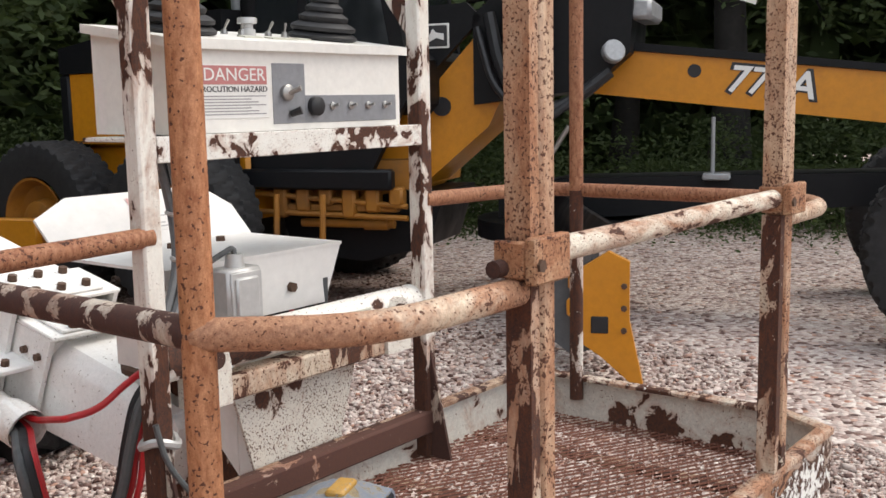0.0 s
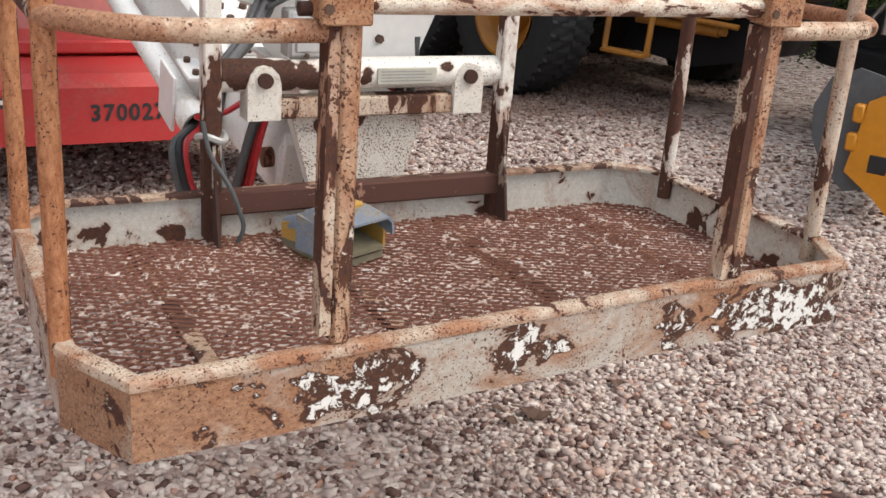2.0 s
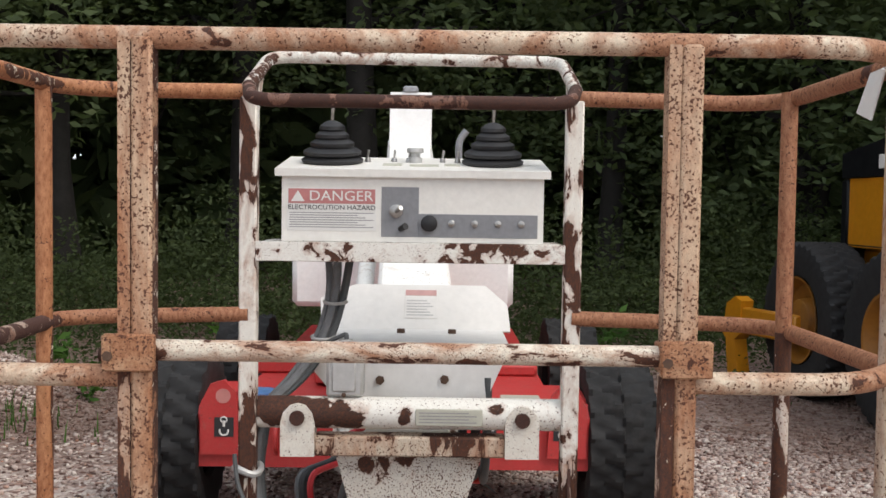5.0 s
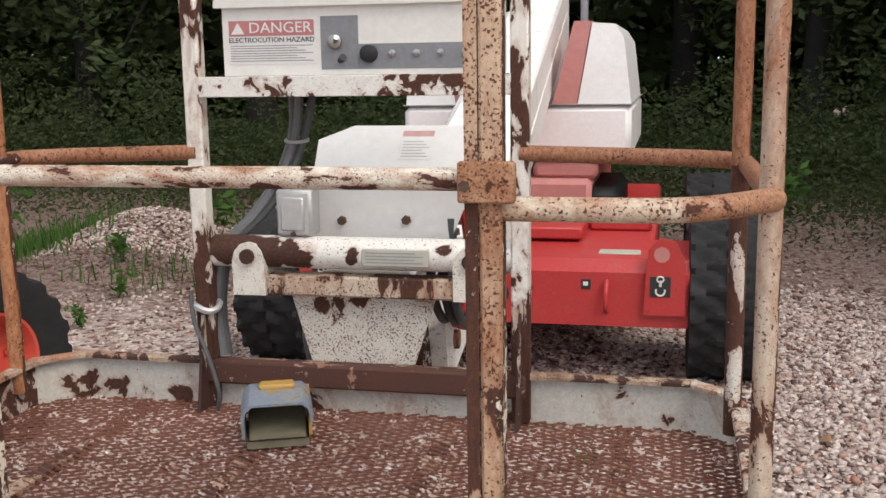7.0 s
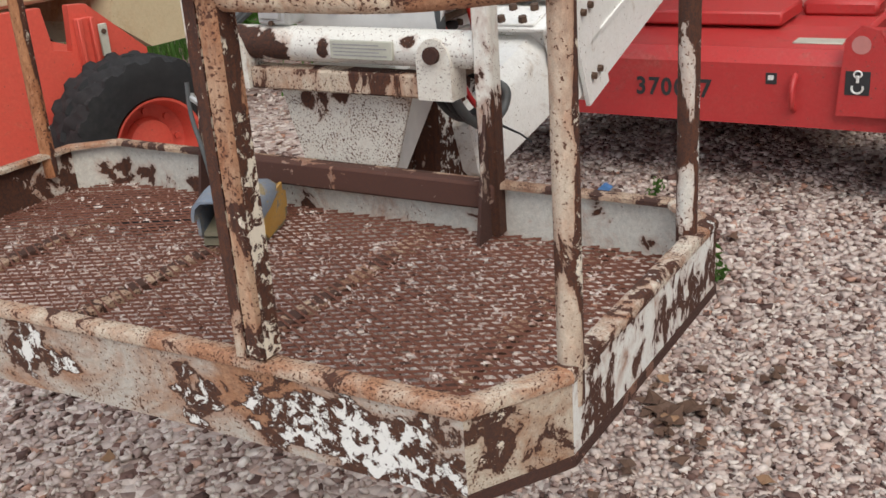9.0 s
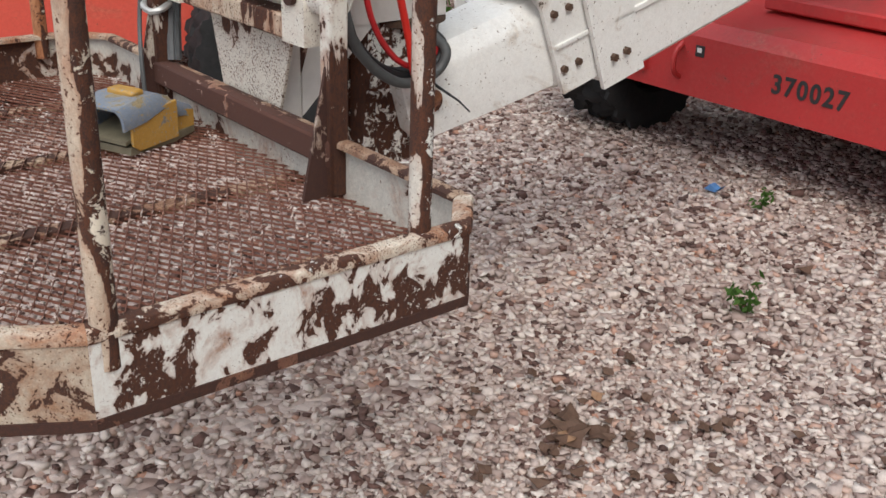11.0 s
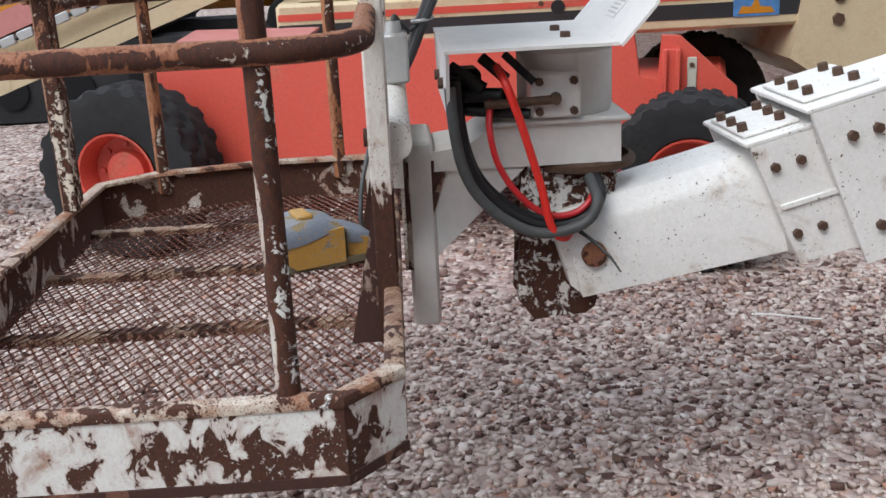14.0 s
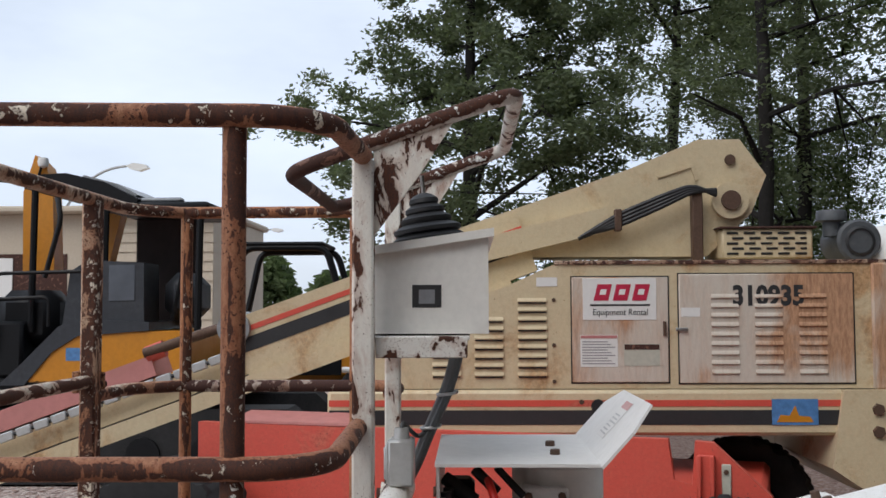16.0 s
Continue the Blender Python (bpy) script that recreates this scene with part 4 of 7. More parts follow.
tagged(part("mesh_floor", expanded_metal(), M_mesh, basket, "rusty brown expanded metal floor"), kind="stuff")

# legs that carry the console, with guard loops at the top
for px, w in ((-0.432, 1), (0.386, -1)):
    g = Geo().box(px - 0.022, px + 0.022, 0.85, 0.894, Z_MESH, Z_TOP - 0.012, 0.005)
    leg = part("console_leg", g, M_leg, basket, "white square leg with dark rust chips")
    part("gusset", Geo().prism([(0.85, Z_MESH), (0.79, Z_MESH), (0.85, 1.03)], px - 0.004, px + 0.004, "x"), M_brown, leg, "rusty triangular foot gusset")
    part("gusset", Geo().prism([(0.893, 1.985), (1.06, 2.04), (0.99, 1.93), (0.893, 1.80)], px - 0.004, px + 0.004, "x"), M_leg, leg)
GL, GR = -0.432, 0.386
part("guard_loop", Geo().tube(fillet([(GL, 0.86, 1.985), (GL, 1.19, 2.103), (GR, 1.19, 2.098), (GR, 0.86, 1.985)], 0.07), 0.0175, 12), M_loop, basket, "white guard loop with rust chips over the console")
part("guard_loop", Geo().tube(fillet([(GL, 0.86, 1.985), (GL + 0.03, 0.71, 1.937), (GR - 0.03, 0.71, 1.937), (GR, 0.86, 1.985)], 0.07), 0.0165, 12), M_rust, basket, "brown rusted guard loop inside the basket")
shelf = part("shelf", Geo().box(-0.412, 0.366, 0.848, 0.856, 1.548, 1.598, 0.002).box(-0.412, 0.366, 0.856, 1.09, 1.586, 1.5945, 0.002), M_shelf, basket, "white shelf with black rust chips")
part("side_flange", Geo().box(0.366, 0.372, 0.895, 1.085, 1.55, 1.594, 0.002), M_shelf, shelf)

# hinge tube, lugs and the funnel-shaped plate
part("hinge_tube", Geo().tube([(-0.408, 0.895, 1.158), (0.364, 0.895, 1.158)], 0.041, 20), M_tube, basket, "white hinge tube with large dark rust patches")
plate = part("label", Geo().box(-0.005, 0.165, 0.848, 0.855, 1.135, 1.178, 0.002), M_tape, basket, "worn grey-green data plate")
for k in range(4):
    part("small_print", Geo().box(0.004, 0.150 - 0.02 * (k % 2), 0.8472, 0.8478, 1.143 + 0.008 * k, 1.146 + 0.008 * k, 0.0), M_ink_soft, plate)
for px in (-0.304, 0.266):
    lug = part("lug", Geo().prism([(px - 0.043, 1.052), (px + 0.043, 1.052), (px + 0.043, 1.14), (px + 0.036, 1.165), (px + 0.020, 1.182), (px, 1.187), (px - 0.020, 1.182), (px - 0.036, 1.165), (px - 0.043, 1.14)], 0.850, 0.915, "y"), M_plate, basket, "white hinge lug with a rusty pin")
    part("pin", Geo().cyl((px, 0.838, 1.152), (px, 0.86, 1.152), 0.019, n=14), M_rust, lug, "rusty pin")
part("cross_bar", Geo().box(-0.262, 0.224, 0.858, 0.92, 1.052, 1.104, 0.005), M_channel, basket, "rust-streaked cross bar")
part("funnel_plate", Geo().prism([(-0.215, 1.055), (0.170, 1.055), (0.086, 0.80), (-0.143, 0.80)], 0.907, 0.915, "y"), M_funnel, basket, "white tapered plate peppered with rust spots")
for s in (-1, 1):
    part("plate_rib", Geo().prism([(0.915, 1.055), (1.02, 1.055), (0.937, 0.80), (0.915, 0.80)], -0.025 + s * 0.105 - 0.004, -0.025 + s * 0.105 + 0.004, "x"), M_brown, basket, "rust-blotched rib")
tag = Geo()
tag.add([(x + dx, y, z) for dx in (0.0, 0.003) for x, y, z in ((0.872, 0.182, 1.965), (0.866, 0.236, 1.960), (0.852, 0.262, 1.886), (0.860, 0.212, 1.868))], [(0, 1, 2, 3), (7, 6, 5, 4), (0, 4, 5, 1), (1, 5, 6, 2), (2, 6, 7, 3), (3, 7, 4, 0)])
hang = part("tag", tag, M_paper, basket, "white plastic tag hanging from the corner post")
part("tie_ring", Geo().tube([(0.888 + 0.026 * math.cos(a), 0.166 + 0.026 * math.sin(a), 1.957 + 0.006 * math.sin(a)) for a in np.linspace(0, 6.283, 17)[:-1]], 0.003, 6, closed=True), M_paper, hang)


# ---- control console ----
console = thing("control_console", "off-white metal control box with two black joysticks on the basket shelf", "control box")
CX0, CX1, CY0, CY1 = -0.350, 0.312, 0.872, 1.130
part("box", Geo().prism([(CY0, 1.5985), (CY1, 1.5985), (CY1, 1.806), (CY0, 1.766)], CX0, CX1, "x"), M_console, console)
lid = part("lid", Geo().prism([(CY0 - 0.014, 1.762), (CY1 + 0.012, 1.804), (CY1 + 0.012, 1.822), (CY0 - 0.014, 1.781)], CX0 - 0.016, CX1 + 0.016, "x"), M_console, console)


def face_box(x0, x1, z0, z1, d0, d1, b=0.0006):
    return Geo().box(x0, x1, CY0 - d1, CY0 - d0, z0, z1, b)


sign = part("warning_sign", face_box(-0.336, -0.111, 1.626, 1.733, 0.0, 0.0012), M_paper, console, "white electrocution warning sign with red header")
part("sign_header", face_box(-0.333, -0.114, 1.694, 1.731, 0.0012, 0.0022), M_decal_red, sign, "faded red header")
letters("sign_word", "DANGER", 0.036, M_paper, sign, Matrix.Translation((0, CY0 - 0.0026, 0)) @ Matrix.Translation((-0.200, 0, 1.7125)) @ Matrix.Rotation(radians(90), 4, "X"), 0.0006, width=1.12)
part("sign_triangle", Geo().prism([(-0.326, 1.699), (-0.292, 1.699), (-0.309, 1.727)], CY0 - 0.0036, CY0 - 0.0023, "y"), M_paper, sign)
letters("sign_line", "ELECTROCUTION HAZARD", 0.0165, M_ink, sign, Matrix.Translation((-0.2235, CY0 - 0.0018, 1.684)) @ Matrix.Rotation(radians(90), 4, "X"), 0.0005, width=1.08)
for i in range(7):
    part("small_print", face_box(-0.330, -0.118 - 0.02 * (i % 3), 1.6335 + 0.006 * i, 1.6358 + 0.006 * i, 0.0012, 0.0017, 0.0), M_ink_soft, sign)
panel = part("switch_panel", face_box(-0.098, -0.0035, 1.612, 1.738, 0.0, 0.0015).box(-0.0035, 0.297, CY0 - 0.0015, CY0, 1.612, 1.671, 0.0005), M_grey, console, "grey L-shaped switch panel")


def knob(name, x, z, r, d, mat, lab=""):
    g = Geo().lathe([(0.0, d), (r * 0.8, d), (r, d * 0.8), (r, 0.0)], 18, Matrix.Translation((x, CY0 - 0.0015, z)) @ Matrix.Rotation(radians(90), 4, "X"))
    return part(name, g, mat, panel, lab)


knob("key_switch", -0.061, 1.677, 0.017, 0.012, M_steel, "steel key switch")
part("switch_lever", Geo().cyl((-0.061, CY0 - 0.008, 1.675), (-0.048, CY0 - 0.035, 1.686), 0.005, 0.006, 8), M_steel, panel)
knob("stop_button", 0.023, 1.6475, 0.021, 0.016, M_rubber, "black round stop button")
part("small_lever", Geo().cyl((-0.05, CY0 - 0.003, 1.632), (-0.036, CY0 - 0.022, 1.640), 0.007, 0.009, 8), M_rubber, panel)
for tx in (0.079, 0.138, 0.197, 0.256):
    knob("toggle_nut", tx, 1.6475, 0.0085, 0.005, M_steel)
    part("toggle_switch", Geo().cyl((tx, CY0 - 0.005, 1.6475), (tx + 0.002, CY0 - 0.020, 1.650), 0.0024, 0.0036, 8), M_steel, panel)


def joystick(x, y, z, lab):
    prof = [(0.070, 0.0), (0.080, 0.003), (0.082, 0.010), (0.074, 0.016), (0.068, 0.019), (0.076, 0.023), (0.077, 0.031), (0.066, 0.038), (0.055, 0.042), (0.058, 0.047), (0.058, 0.054), (0.047, 0.061), (0.042, 0.064), (0.045, 0.068), (0.044, 0.076), (0.035, 0.082), (0.031, 0.085), (0.034, 0.089), (0.032, 0.098), (0.022, 0.106), (0.010, 0.111), (0.0, 0.112)]
    j = part("joystick_boot", Geo().lathe(prof, 28, Matrix.Translation((x, y, z)) @ Matrix.Rotation(radians(8), 4, "X")), M_rubber, console, lab)
    part("stick", Geo().cyl((x, y - 0.013, z + 0.105), (x + 0.002, y - 0.017, z + 0.150), 0.004, 0.005, 8), M_steel, j)


joystick(-0.236, 1.0, 1.801, "black rubber bellows joystick")
joystick(0.187, 1.0, 1.801, "black rubber bellows joystick")
Z_LID = 1.806
cap = part("filler_cap", Geo().lathe([(0.0, 0.034), (0.021, 0.034), (0.022, 0.030), (0.022, 0.022), (0.013, 0.020), (0.013, 0.010), (0.018, 0.008), (0.018, -0.01)], 18, Matrix.Translation((-0.018, 1.03, Z_LID + 0.004))), M_zinc, console, "metal button on the lid")
for i, tx in enumerate((-0.145, -0.075, -0.035, 0.055, 0.095)):
    part("lid_switch", Geo().lathe([(0.0, 0.012), (0.006, 0.012), (0.009, 0.0), (0.009, -0.01)], 8, Matrix.Translation((tx, 1.03 + 0.012 * (i % 2), Z_LID))).cyl((tx, 1.03 + 0.012 * (i % 2), Z_LID + 0.01), (tx + 0.003, 1.028, Z_LID + 0.032), 0.0025, 0.0035, 6), M_steel, console)
for x0, x1, y0, y1 in ((-0.10, -0.05, 0.945, 0.972), (-0.03, 0.045, 0.935, 0.965), (0.06, 0.10, 0.95, 0.98)):
    z = 1.781 + 0.1625 * (y0 - 0.858)
    part("lid_sticker", Geo().prism([(y0, z - 0.003), (y1, z + 0.0015), (y1, z + 0.006), (y0, z + 0.0015)], x0, x1, "x"), M_tape, console)
part("serial_plate", Geo().box(CX1, CX1 + 0.0015, 0.968, 1.03, 1.654, 1.702, 0.0005), M_ink, console, "dark data plate on the side")
part("plate_print", Geo().box(CX1 + 0.0015, CX1 + 0.0022, 0.982, 1.016, 1.662, 1.692, 0.0), M_grey, console)

# cable bundle that drops from the console
loom = thing("cable_loom", "grey and black cable bundle hanging below the console", "cables")
for dx, dy, r, mat in ((0, 0, 0.012, M_cable), (0.02, 0.012, 0.011, M_hose_grey), (-0.016, 0.014, 0.010, M_cable)):
    part("cable", Geo().tube(fillet([(-0.225 + 2.0 * dx, 1.065 + dy, 1.60), (-0.225 + dx, 1.03 + dy, 1.45), (-0.255 + dx, 0.975 + dy, 1.33), (-0.325 + dx, 0.935 + dy, 1.23), (-0.395 + dx * 0.5, 0.905 + dy, 1.17), (-0.42 + dx * 0.5, 0.90 + dy, 1.0), (-0.40 + dx * 0.5, 0.885 + dy, 0.88)], 0.06, 5), r, 8), mat, loom)
part("cable", Geo().tube(fillet([(-0.25, 0.975, 1.33), (-0.27, 0.95, 1.31), (-0.235, 0.93, 1.335), (-0.185, 0.915, 1.36), (-0.188, 0.912, 1.335)], 0.05, 5), 0.006, 8), M_hose_grey, loom, "thin grey lead")
for zc, xc in ((1.43, -0.228), (1.34, -0.255)):
    part("cable_tie", Geo().tube([(xc + 0.03 * math.cos(a), (1.03 if zc > 1.4 else 0.985) + 0.025 * math.sin(a), zc + 0.004 * math.sin(a)) for a in np.linspace(0, 6.283, 13)[:-1]], 0.005, 6, closed=True), M_zinc, loom)
part("lead", Geo().tube(fillet([(-0.46, 0.84, 1.06), (-0.45, 0.825, 0.98), (-0.40, 0.80, 0.90), (-0.37, 0.79, 0.80), (-0.385, 0.80, 0.76)], 0.05, 5), 0.006, 8), M_hose_grey, loom, "loose grey lead along the leg")
part("rag_tie", Geo().tube([(-0.432 + 0.034 * math.cos(a), 0.868 + 0.034 * math.sin(a), 1.015 + 0.008 * math.sin(2 * a)) for a in np.linspace(0, 6.283, 15)[:-1]], 0.009, 7, closed=True), M_zinc, loom, "grey tape tied round the leg")

# ---- foot pedal on the floor ----
pedal = thing("foot_pedal", "worn grey and yellow metal foot switch on the basket floor", "foot pedal", pose(-0.170, 0.668, Z_MESH + 0.003, 0, 0, 22) @ Matrix.Diagonal((1.28, 1.22, 1.10, 1)))
W2 = 0.060


def arch(y, w, h, base):
    """An arched cross section of the pedal hood at y."""
    return [(-w, y, base), (-w, y, h * 0.72), (-w * 0.93, y, h * 0.90), (-w * 0.75, y, h), (w * 0.75, y, h), (w * 0.93, y, h * 0.90), (w, y, h * 0.72), (w, y, base)]


def shell(rows, t):
    """A bent sheet through arched sections, t thick, open at its ends."""
    g, k = Geo(), len(rows[0])
    out = [p for row in rows for p in row]
    inn = [(p[0] * (1 - t / W2), p[1], p[2] - (t if i % k not in (0, k - 1) else 0)) for i, p in enumerate(out)]
    n, f = len(out), []
    for r in range(len(rows) - 1):
        for i in range(k - 1):
            a = r * k + i
            f += [(a, a + 1, a + k + 1, a + k), (n + a, n + a + k, n + a + k + 1, n + a + 1)]
    for i in range(k - 1):
        f += [(i, n + i, n + i + 1, i + 1)]
        a = (len(rows) - 1) * k + i
        f += [(a, a + 1, n + a + 1, n + a)]
    return g.add(out + inn, f)


part("base", Geo().prism([(-W2 * 0.92, -0.068), (W2 * 0.92, -0.068), (W2, 0.045), (W2 * 0.74, 0.120), (-W2 * 0.74, 0.120), (-W2, 0.045)], 0.0, 0.016, "z"), M_pedal_shaded, pedal, "base plate darkened for the shade under the hood")
part("hood", shell([arch(-0.088, W2 + 0.004, 0.102, 0.058), arch(-0.03, W2 + 0.004, 0.114, 0.066), arch(0.02, W2 + 0.003, 0.112, 0.082), arch(0.052, W2 * 0.96, 0.098, 0.076)], 0.005), M_pedal_top, pedal, "grey-blue painted hood with flaked yellow")
part("heel_cover", shell([arch(0.046, W2 * 0.86, 0.084, 0.050), arch(0.085, W2 * 0.82, 0.078, 0.046), arch(0.122, W2 * 0.72, 0.060, 0.036)], 0.005), M_pedal_top, pedal, "grey-blue cover over the heel")
part("heel_block", Geo().prism([(0.05, 0.016), (0.118, 0.016), (0.118, 0.052), (0.05, 0.070)], -W2 * 0.78, W2 * 0.78, "x"), M_pedal, pedal, "yellow heel block")
part("cable_stub", Geo().cyl((0.01, 0.115, 0.036), (0.012, 0.150, 0.034), 0.010, 0.008, 10), M_hose_grey, pedal)
for s in (-1, 1):
    part("side_cheek", Geo().prism([(-0.066, 0.022), (-0.05, 0.008), (0.055, 0.010), (0.055, 0.092), (0.02, 0.088), (-0.066, 0.064)], s * W2 - 0.004, s * W2 + 0.002, "x"), M_pedal if s > 0 else M_pedal_top, pedal, "yellow side cheek" if s > 0 else "grey side cheek")
part("treadle", Geo().prism([(-0.074, 0.022), (0.06, 0.056), (0.06, 0.064), (-0.074, 0.030)], -W2 + 0.010, W2 - 0.010, "x"), M_pedal_shaded, pedal, "worn treadle plate darkened for the shade under the hood")
part("back_plate", Geo().box(-W2 + 0.004, W2 - 0.004, 0.06, 0.064, 0.012, 0.085, 0.002), M_pedal_shaded, pedal)
part("latch_block", Geo().box(-0.030, 0.034, -0.032, 0.002, 0.110, 0.124, 0.004), M_pedal, pedal, "yellow block on the hood")


# ---- shared machine parts ----
def wheel(parent, m, r, w, rim_r, rim_mat, lugs=18, lug_h=0.03, lug_w=0.06, dish=0.25, hub_mat=None):
    """A lugged tyre with its rim, its axle along local y, the outer face towards -y."""
    ax = Matrix.Rotation(radians(90), 4, "X")
    h = w / 2
    cross = [(rim_r, -0.72), (rim_r * 1.08, -0.9), (r * 0.80, -1.0), (r * 0.87, -1.0), (r * 0.94, -0.96), (r - lug_h, -0.84), (r - lug_h, -0.55), (r - lug_h, -0.25), (r - lug_h, -0.03), (r - lug_h, 0.03), (r - lug_h, 0.25), (r - lug_h, 0.55), (r - lug_h, 0.84), (r * 0.94, 0.96), (r * 0.87, 1.0), (r * 0.80, 1.0), (rim_r * 1.08, 0.9), (rim_r, 0.72)]
    seg, verts, faces, k = lugs * 6, [], [], len(cross)
    for j in range(seg):
        a = 2 * math.pi * j / seg
        for i, (rr, z) in enumerate(cross):
            if 3 <= i <= 14:
                ph = (j / 6 + 1.15 * abs(z) + (0.5 if z > 0 else 0.0)) % 1.0
                if ph < 0.46 and (abs(z) > 0.02):
                    rr = min(r, rr + lug_h * (0.75 if i in (3, 14) else 1.0))
            verts.append((rr * math.cos(a), rr * math.sin(a), z * h))
    for j in range(seg):
        q = (j + 1) % seg
        faces += [(j * k + i, q * k + i, q * k + i + 1, j * k + i + 1) for i in range(k - 1)]
    g = Geo().add(verts, faces, m @ ax)
    tyre = part("wheel", g, M_tyre, parent, "dusty black lugged tyre")
    d = h * dish
    rim = Geo().lathe([(rim_r * 1.04, h * 0.90), (rim_r * 1.06, h * 0.96), (rim_r, h * 0.94), (rim_r * 0.93, h * 0.72), (rim_r * 0.86, d), (rim_r * 0.55, d * 0.6), (rim_r * 0.5, d * 1.6), (rim_r * 0.42, d * 1.7), (0.0, d * 1.7)], 32, m @ ax)
    rm = part("rim", rim, rim_mat, tyre, "painted steel rim")
    for i in range(8):
        a = 2 * math.pi * i / 8
        p = Vector((rim_r * 0.70 * math.cos(a), rim_r * 0.70 * math.sin(a), d * 0.5))
        part("lug_nut", Geo().cyl(m @ ax @ p, m @ ax @ (p + Vector((0, 0, 0.025))), 0.016, n=6), hub_mat or rim_mat, tyre)
    return tyre


def bolt_row(parent, spots, axis, r=0.012, h=0.012):
    """Bolt heads at places, standing out along an axis."""
    d = Vector(axis).normalized() * h
    for p in spots:
        part("bolt", Geo().cyl(Vector(p) - d * 0.3, Vector(p) + d, r, r * 0.92, 6), M_bolt, parent)


# ---- platform rotator between boom and basket ----
mount = thing("platform_rotator", "dull white rotator bracket with guard plate behind the basket", "boom bracket")
cover_front = [(-0.292, 1.312), (-0.305, 1.27), (-0.222, 1.172), (0.182, 1.172), (0.243, 1.312)]
cov = part("guard_plate", Geo().prism(cover_front, 1.015, 1.022, "y").prism([(1.012, 1.308), (1.372, 1.308), (1.372, 1.315), (1.012, 1.315)], -0.292, 0.243, "x"), M_cover, mount, "bent white guard plate")
wing = [(-0.305, 0.0), (0.268, 0.0), (0.262, 0.10), (0.195, 0.175), (-0.21, 0.175), (-0.315, 0.12)]
wm = Matrix.Translation((0, 1.372, 1.310)) @ Matrix.Rotation(radians(47), 4, "X")
part("wing", Geo().prism(wing, -0.003, 0.003, "z", wm), M_cover, cov, "upturned wing of the guard plate")
wl = part("warning_label", Geo().box(-0.055, 0.045, 0.045, 0.155, 0.0035, 0.0045, 0.0005, wm), M_cover, cov, "worn white warning label")
part("label_header", Geo().box(-0.053, 0.043, 0.132, 0.153, 0.0045, 0.0052, 0.0, wm), M_decal_pale, wl)
for i in range(6):
    part("small_print", Geo().box(-0.048, 0.034 - 0.01 * (i % 3), 0.055 + 0.011 * i, 0.059 + 0.011 * i, 0.0045, 0.0050, 0.0, wm), M_ink_faint, wl)
bolt_row(mount, [(-0.105, 1.015, 1.222), (0.068, 1.015, 1.226)], (0, -1, 0), 0.013)
bolt_row(mount, [(-0.06, 1.285, 1.315), (0.09, 1.285, 1.315)], (0, 0, 1), 0.013)
part("upright", Geo().box(-0.145, 0.085, 0.920, 0.985, 0.66, 1.10, 0.008), M_cover, mount, "grey-white upright plate")
part("arm", Geo().prism([(0.985, 1.03), (1.41, 1.03), (1.41, 1.125), (1.12, 1.125), (1.06, 1.085), (0.985, 1.075)], -0.145, 0.085, "x").prism([(0.985, 1.035), (1.20, 1.035), (0.985, 0.83)], -0.140, 0.080, "x"), M_cover, mount, "heavy gusset arm")
part("turntable_plate", Geo().box(-0.16, 0.10, 1.12, 1.43, 1.125, 1.137, 0.004), M_cover, mount)
part("rotator_housing", Geo().lathe([(0.0, 0.0), (0.105, 0.0), (0.11, 0.01), (0.11, 0.14), (0.10, 0.15), (0.09, 0.165), (0.0, 0.17)], 28, Matrix.Translation((-0.03, 1.30, 1.137))), M_cover, mount, "round white rotator housing")
blk = part("valve_block", Geo().box(0.02, 0.115, 1.205, 1.315, 1.142, 1.240, 0.006), M_white, mount, "white hydraulic motor block with bolts")
bolt_row(blk, [(0.115, y, z) for y in (1.222, 1.298) for z in (1.158, 1.224)], (1, 0, 0), 0.010, 0.012)
part("fitting", Geo().cyl((0.112, 1.258, 1.187), (0.15, 1.255, 1.187), 0.014, 0.011, 8).cyl((0.135, 1.255, 1.187), (0.135, 1.10, 1.182), 0.010, n=8), M_bolt, blk)
part("lower_bracket", Geo().prism([(1.185, 1.03), (1.41, 1.03), (1.365, 0.73), (1.352, 0.676), (1.330, 0.660), (1.207, 0.651), (1.169, 0.705)], -0.040, -0.025, "x").prism([(1.185, 1.03), (1.41, 1.03), (1.365, 0.73), (1.352, 0.676), (1.330, 0.660), (1.207, 0.651), (1.169, 0.705)], 0.050, 0.065, "x").box(-0.025, 0.05, 1.190, 1.205, 0.71, 1.03, 0.003), M_half, mount, "rust-flaked hanging bracket")
part("swivel_ring", Geo().lathe([(0.12, 0.0), (0.135, 0.006), (0.135, 0.02), (0.12, 0.026)], 28, Matrix.Translation((-0.03, 1.33, 1.005))), M_bolt, mount)
jb = part("junction_box", Geo().box(-0.235, -0.140, 0.880, 0.945, 1.200, 1.318, 0.006), M_zinc, mount, "grey metal junction box")
part("box_lid", Geo().box(-0.220, -0.158, 0.868, 0.880, 1.215, 1.300, 0.004), M_zinc, jb)
part("lid_rim", Geo().box(-0.229, -0.146, 0.875, 0.881, 1.206, 1.311, 0.002), M_zinc, jb)
part("lid_screw", Geo().cyl((-0.189, 0.868, 1.207), (-0.189, 0.882, 1.207), 0.006, n=8), M_bolt, jb)
part("cable_gland", Geo().cyl((-0.188, 0.912, 1.315), (-0.188, 0.912, 1.345), 0.022, 0.018, 12), M_zinc, mount)

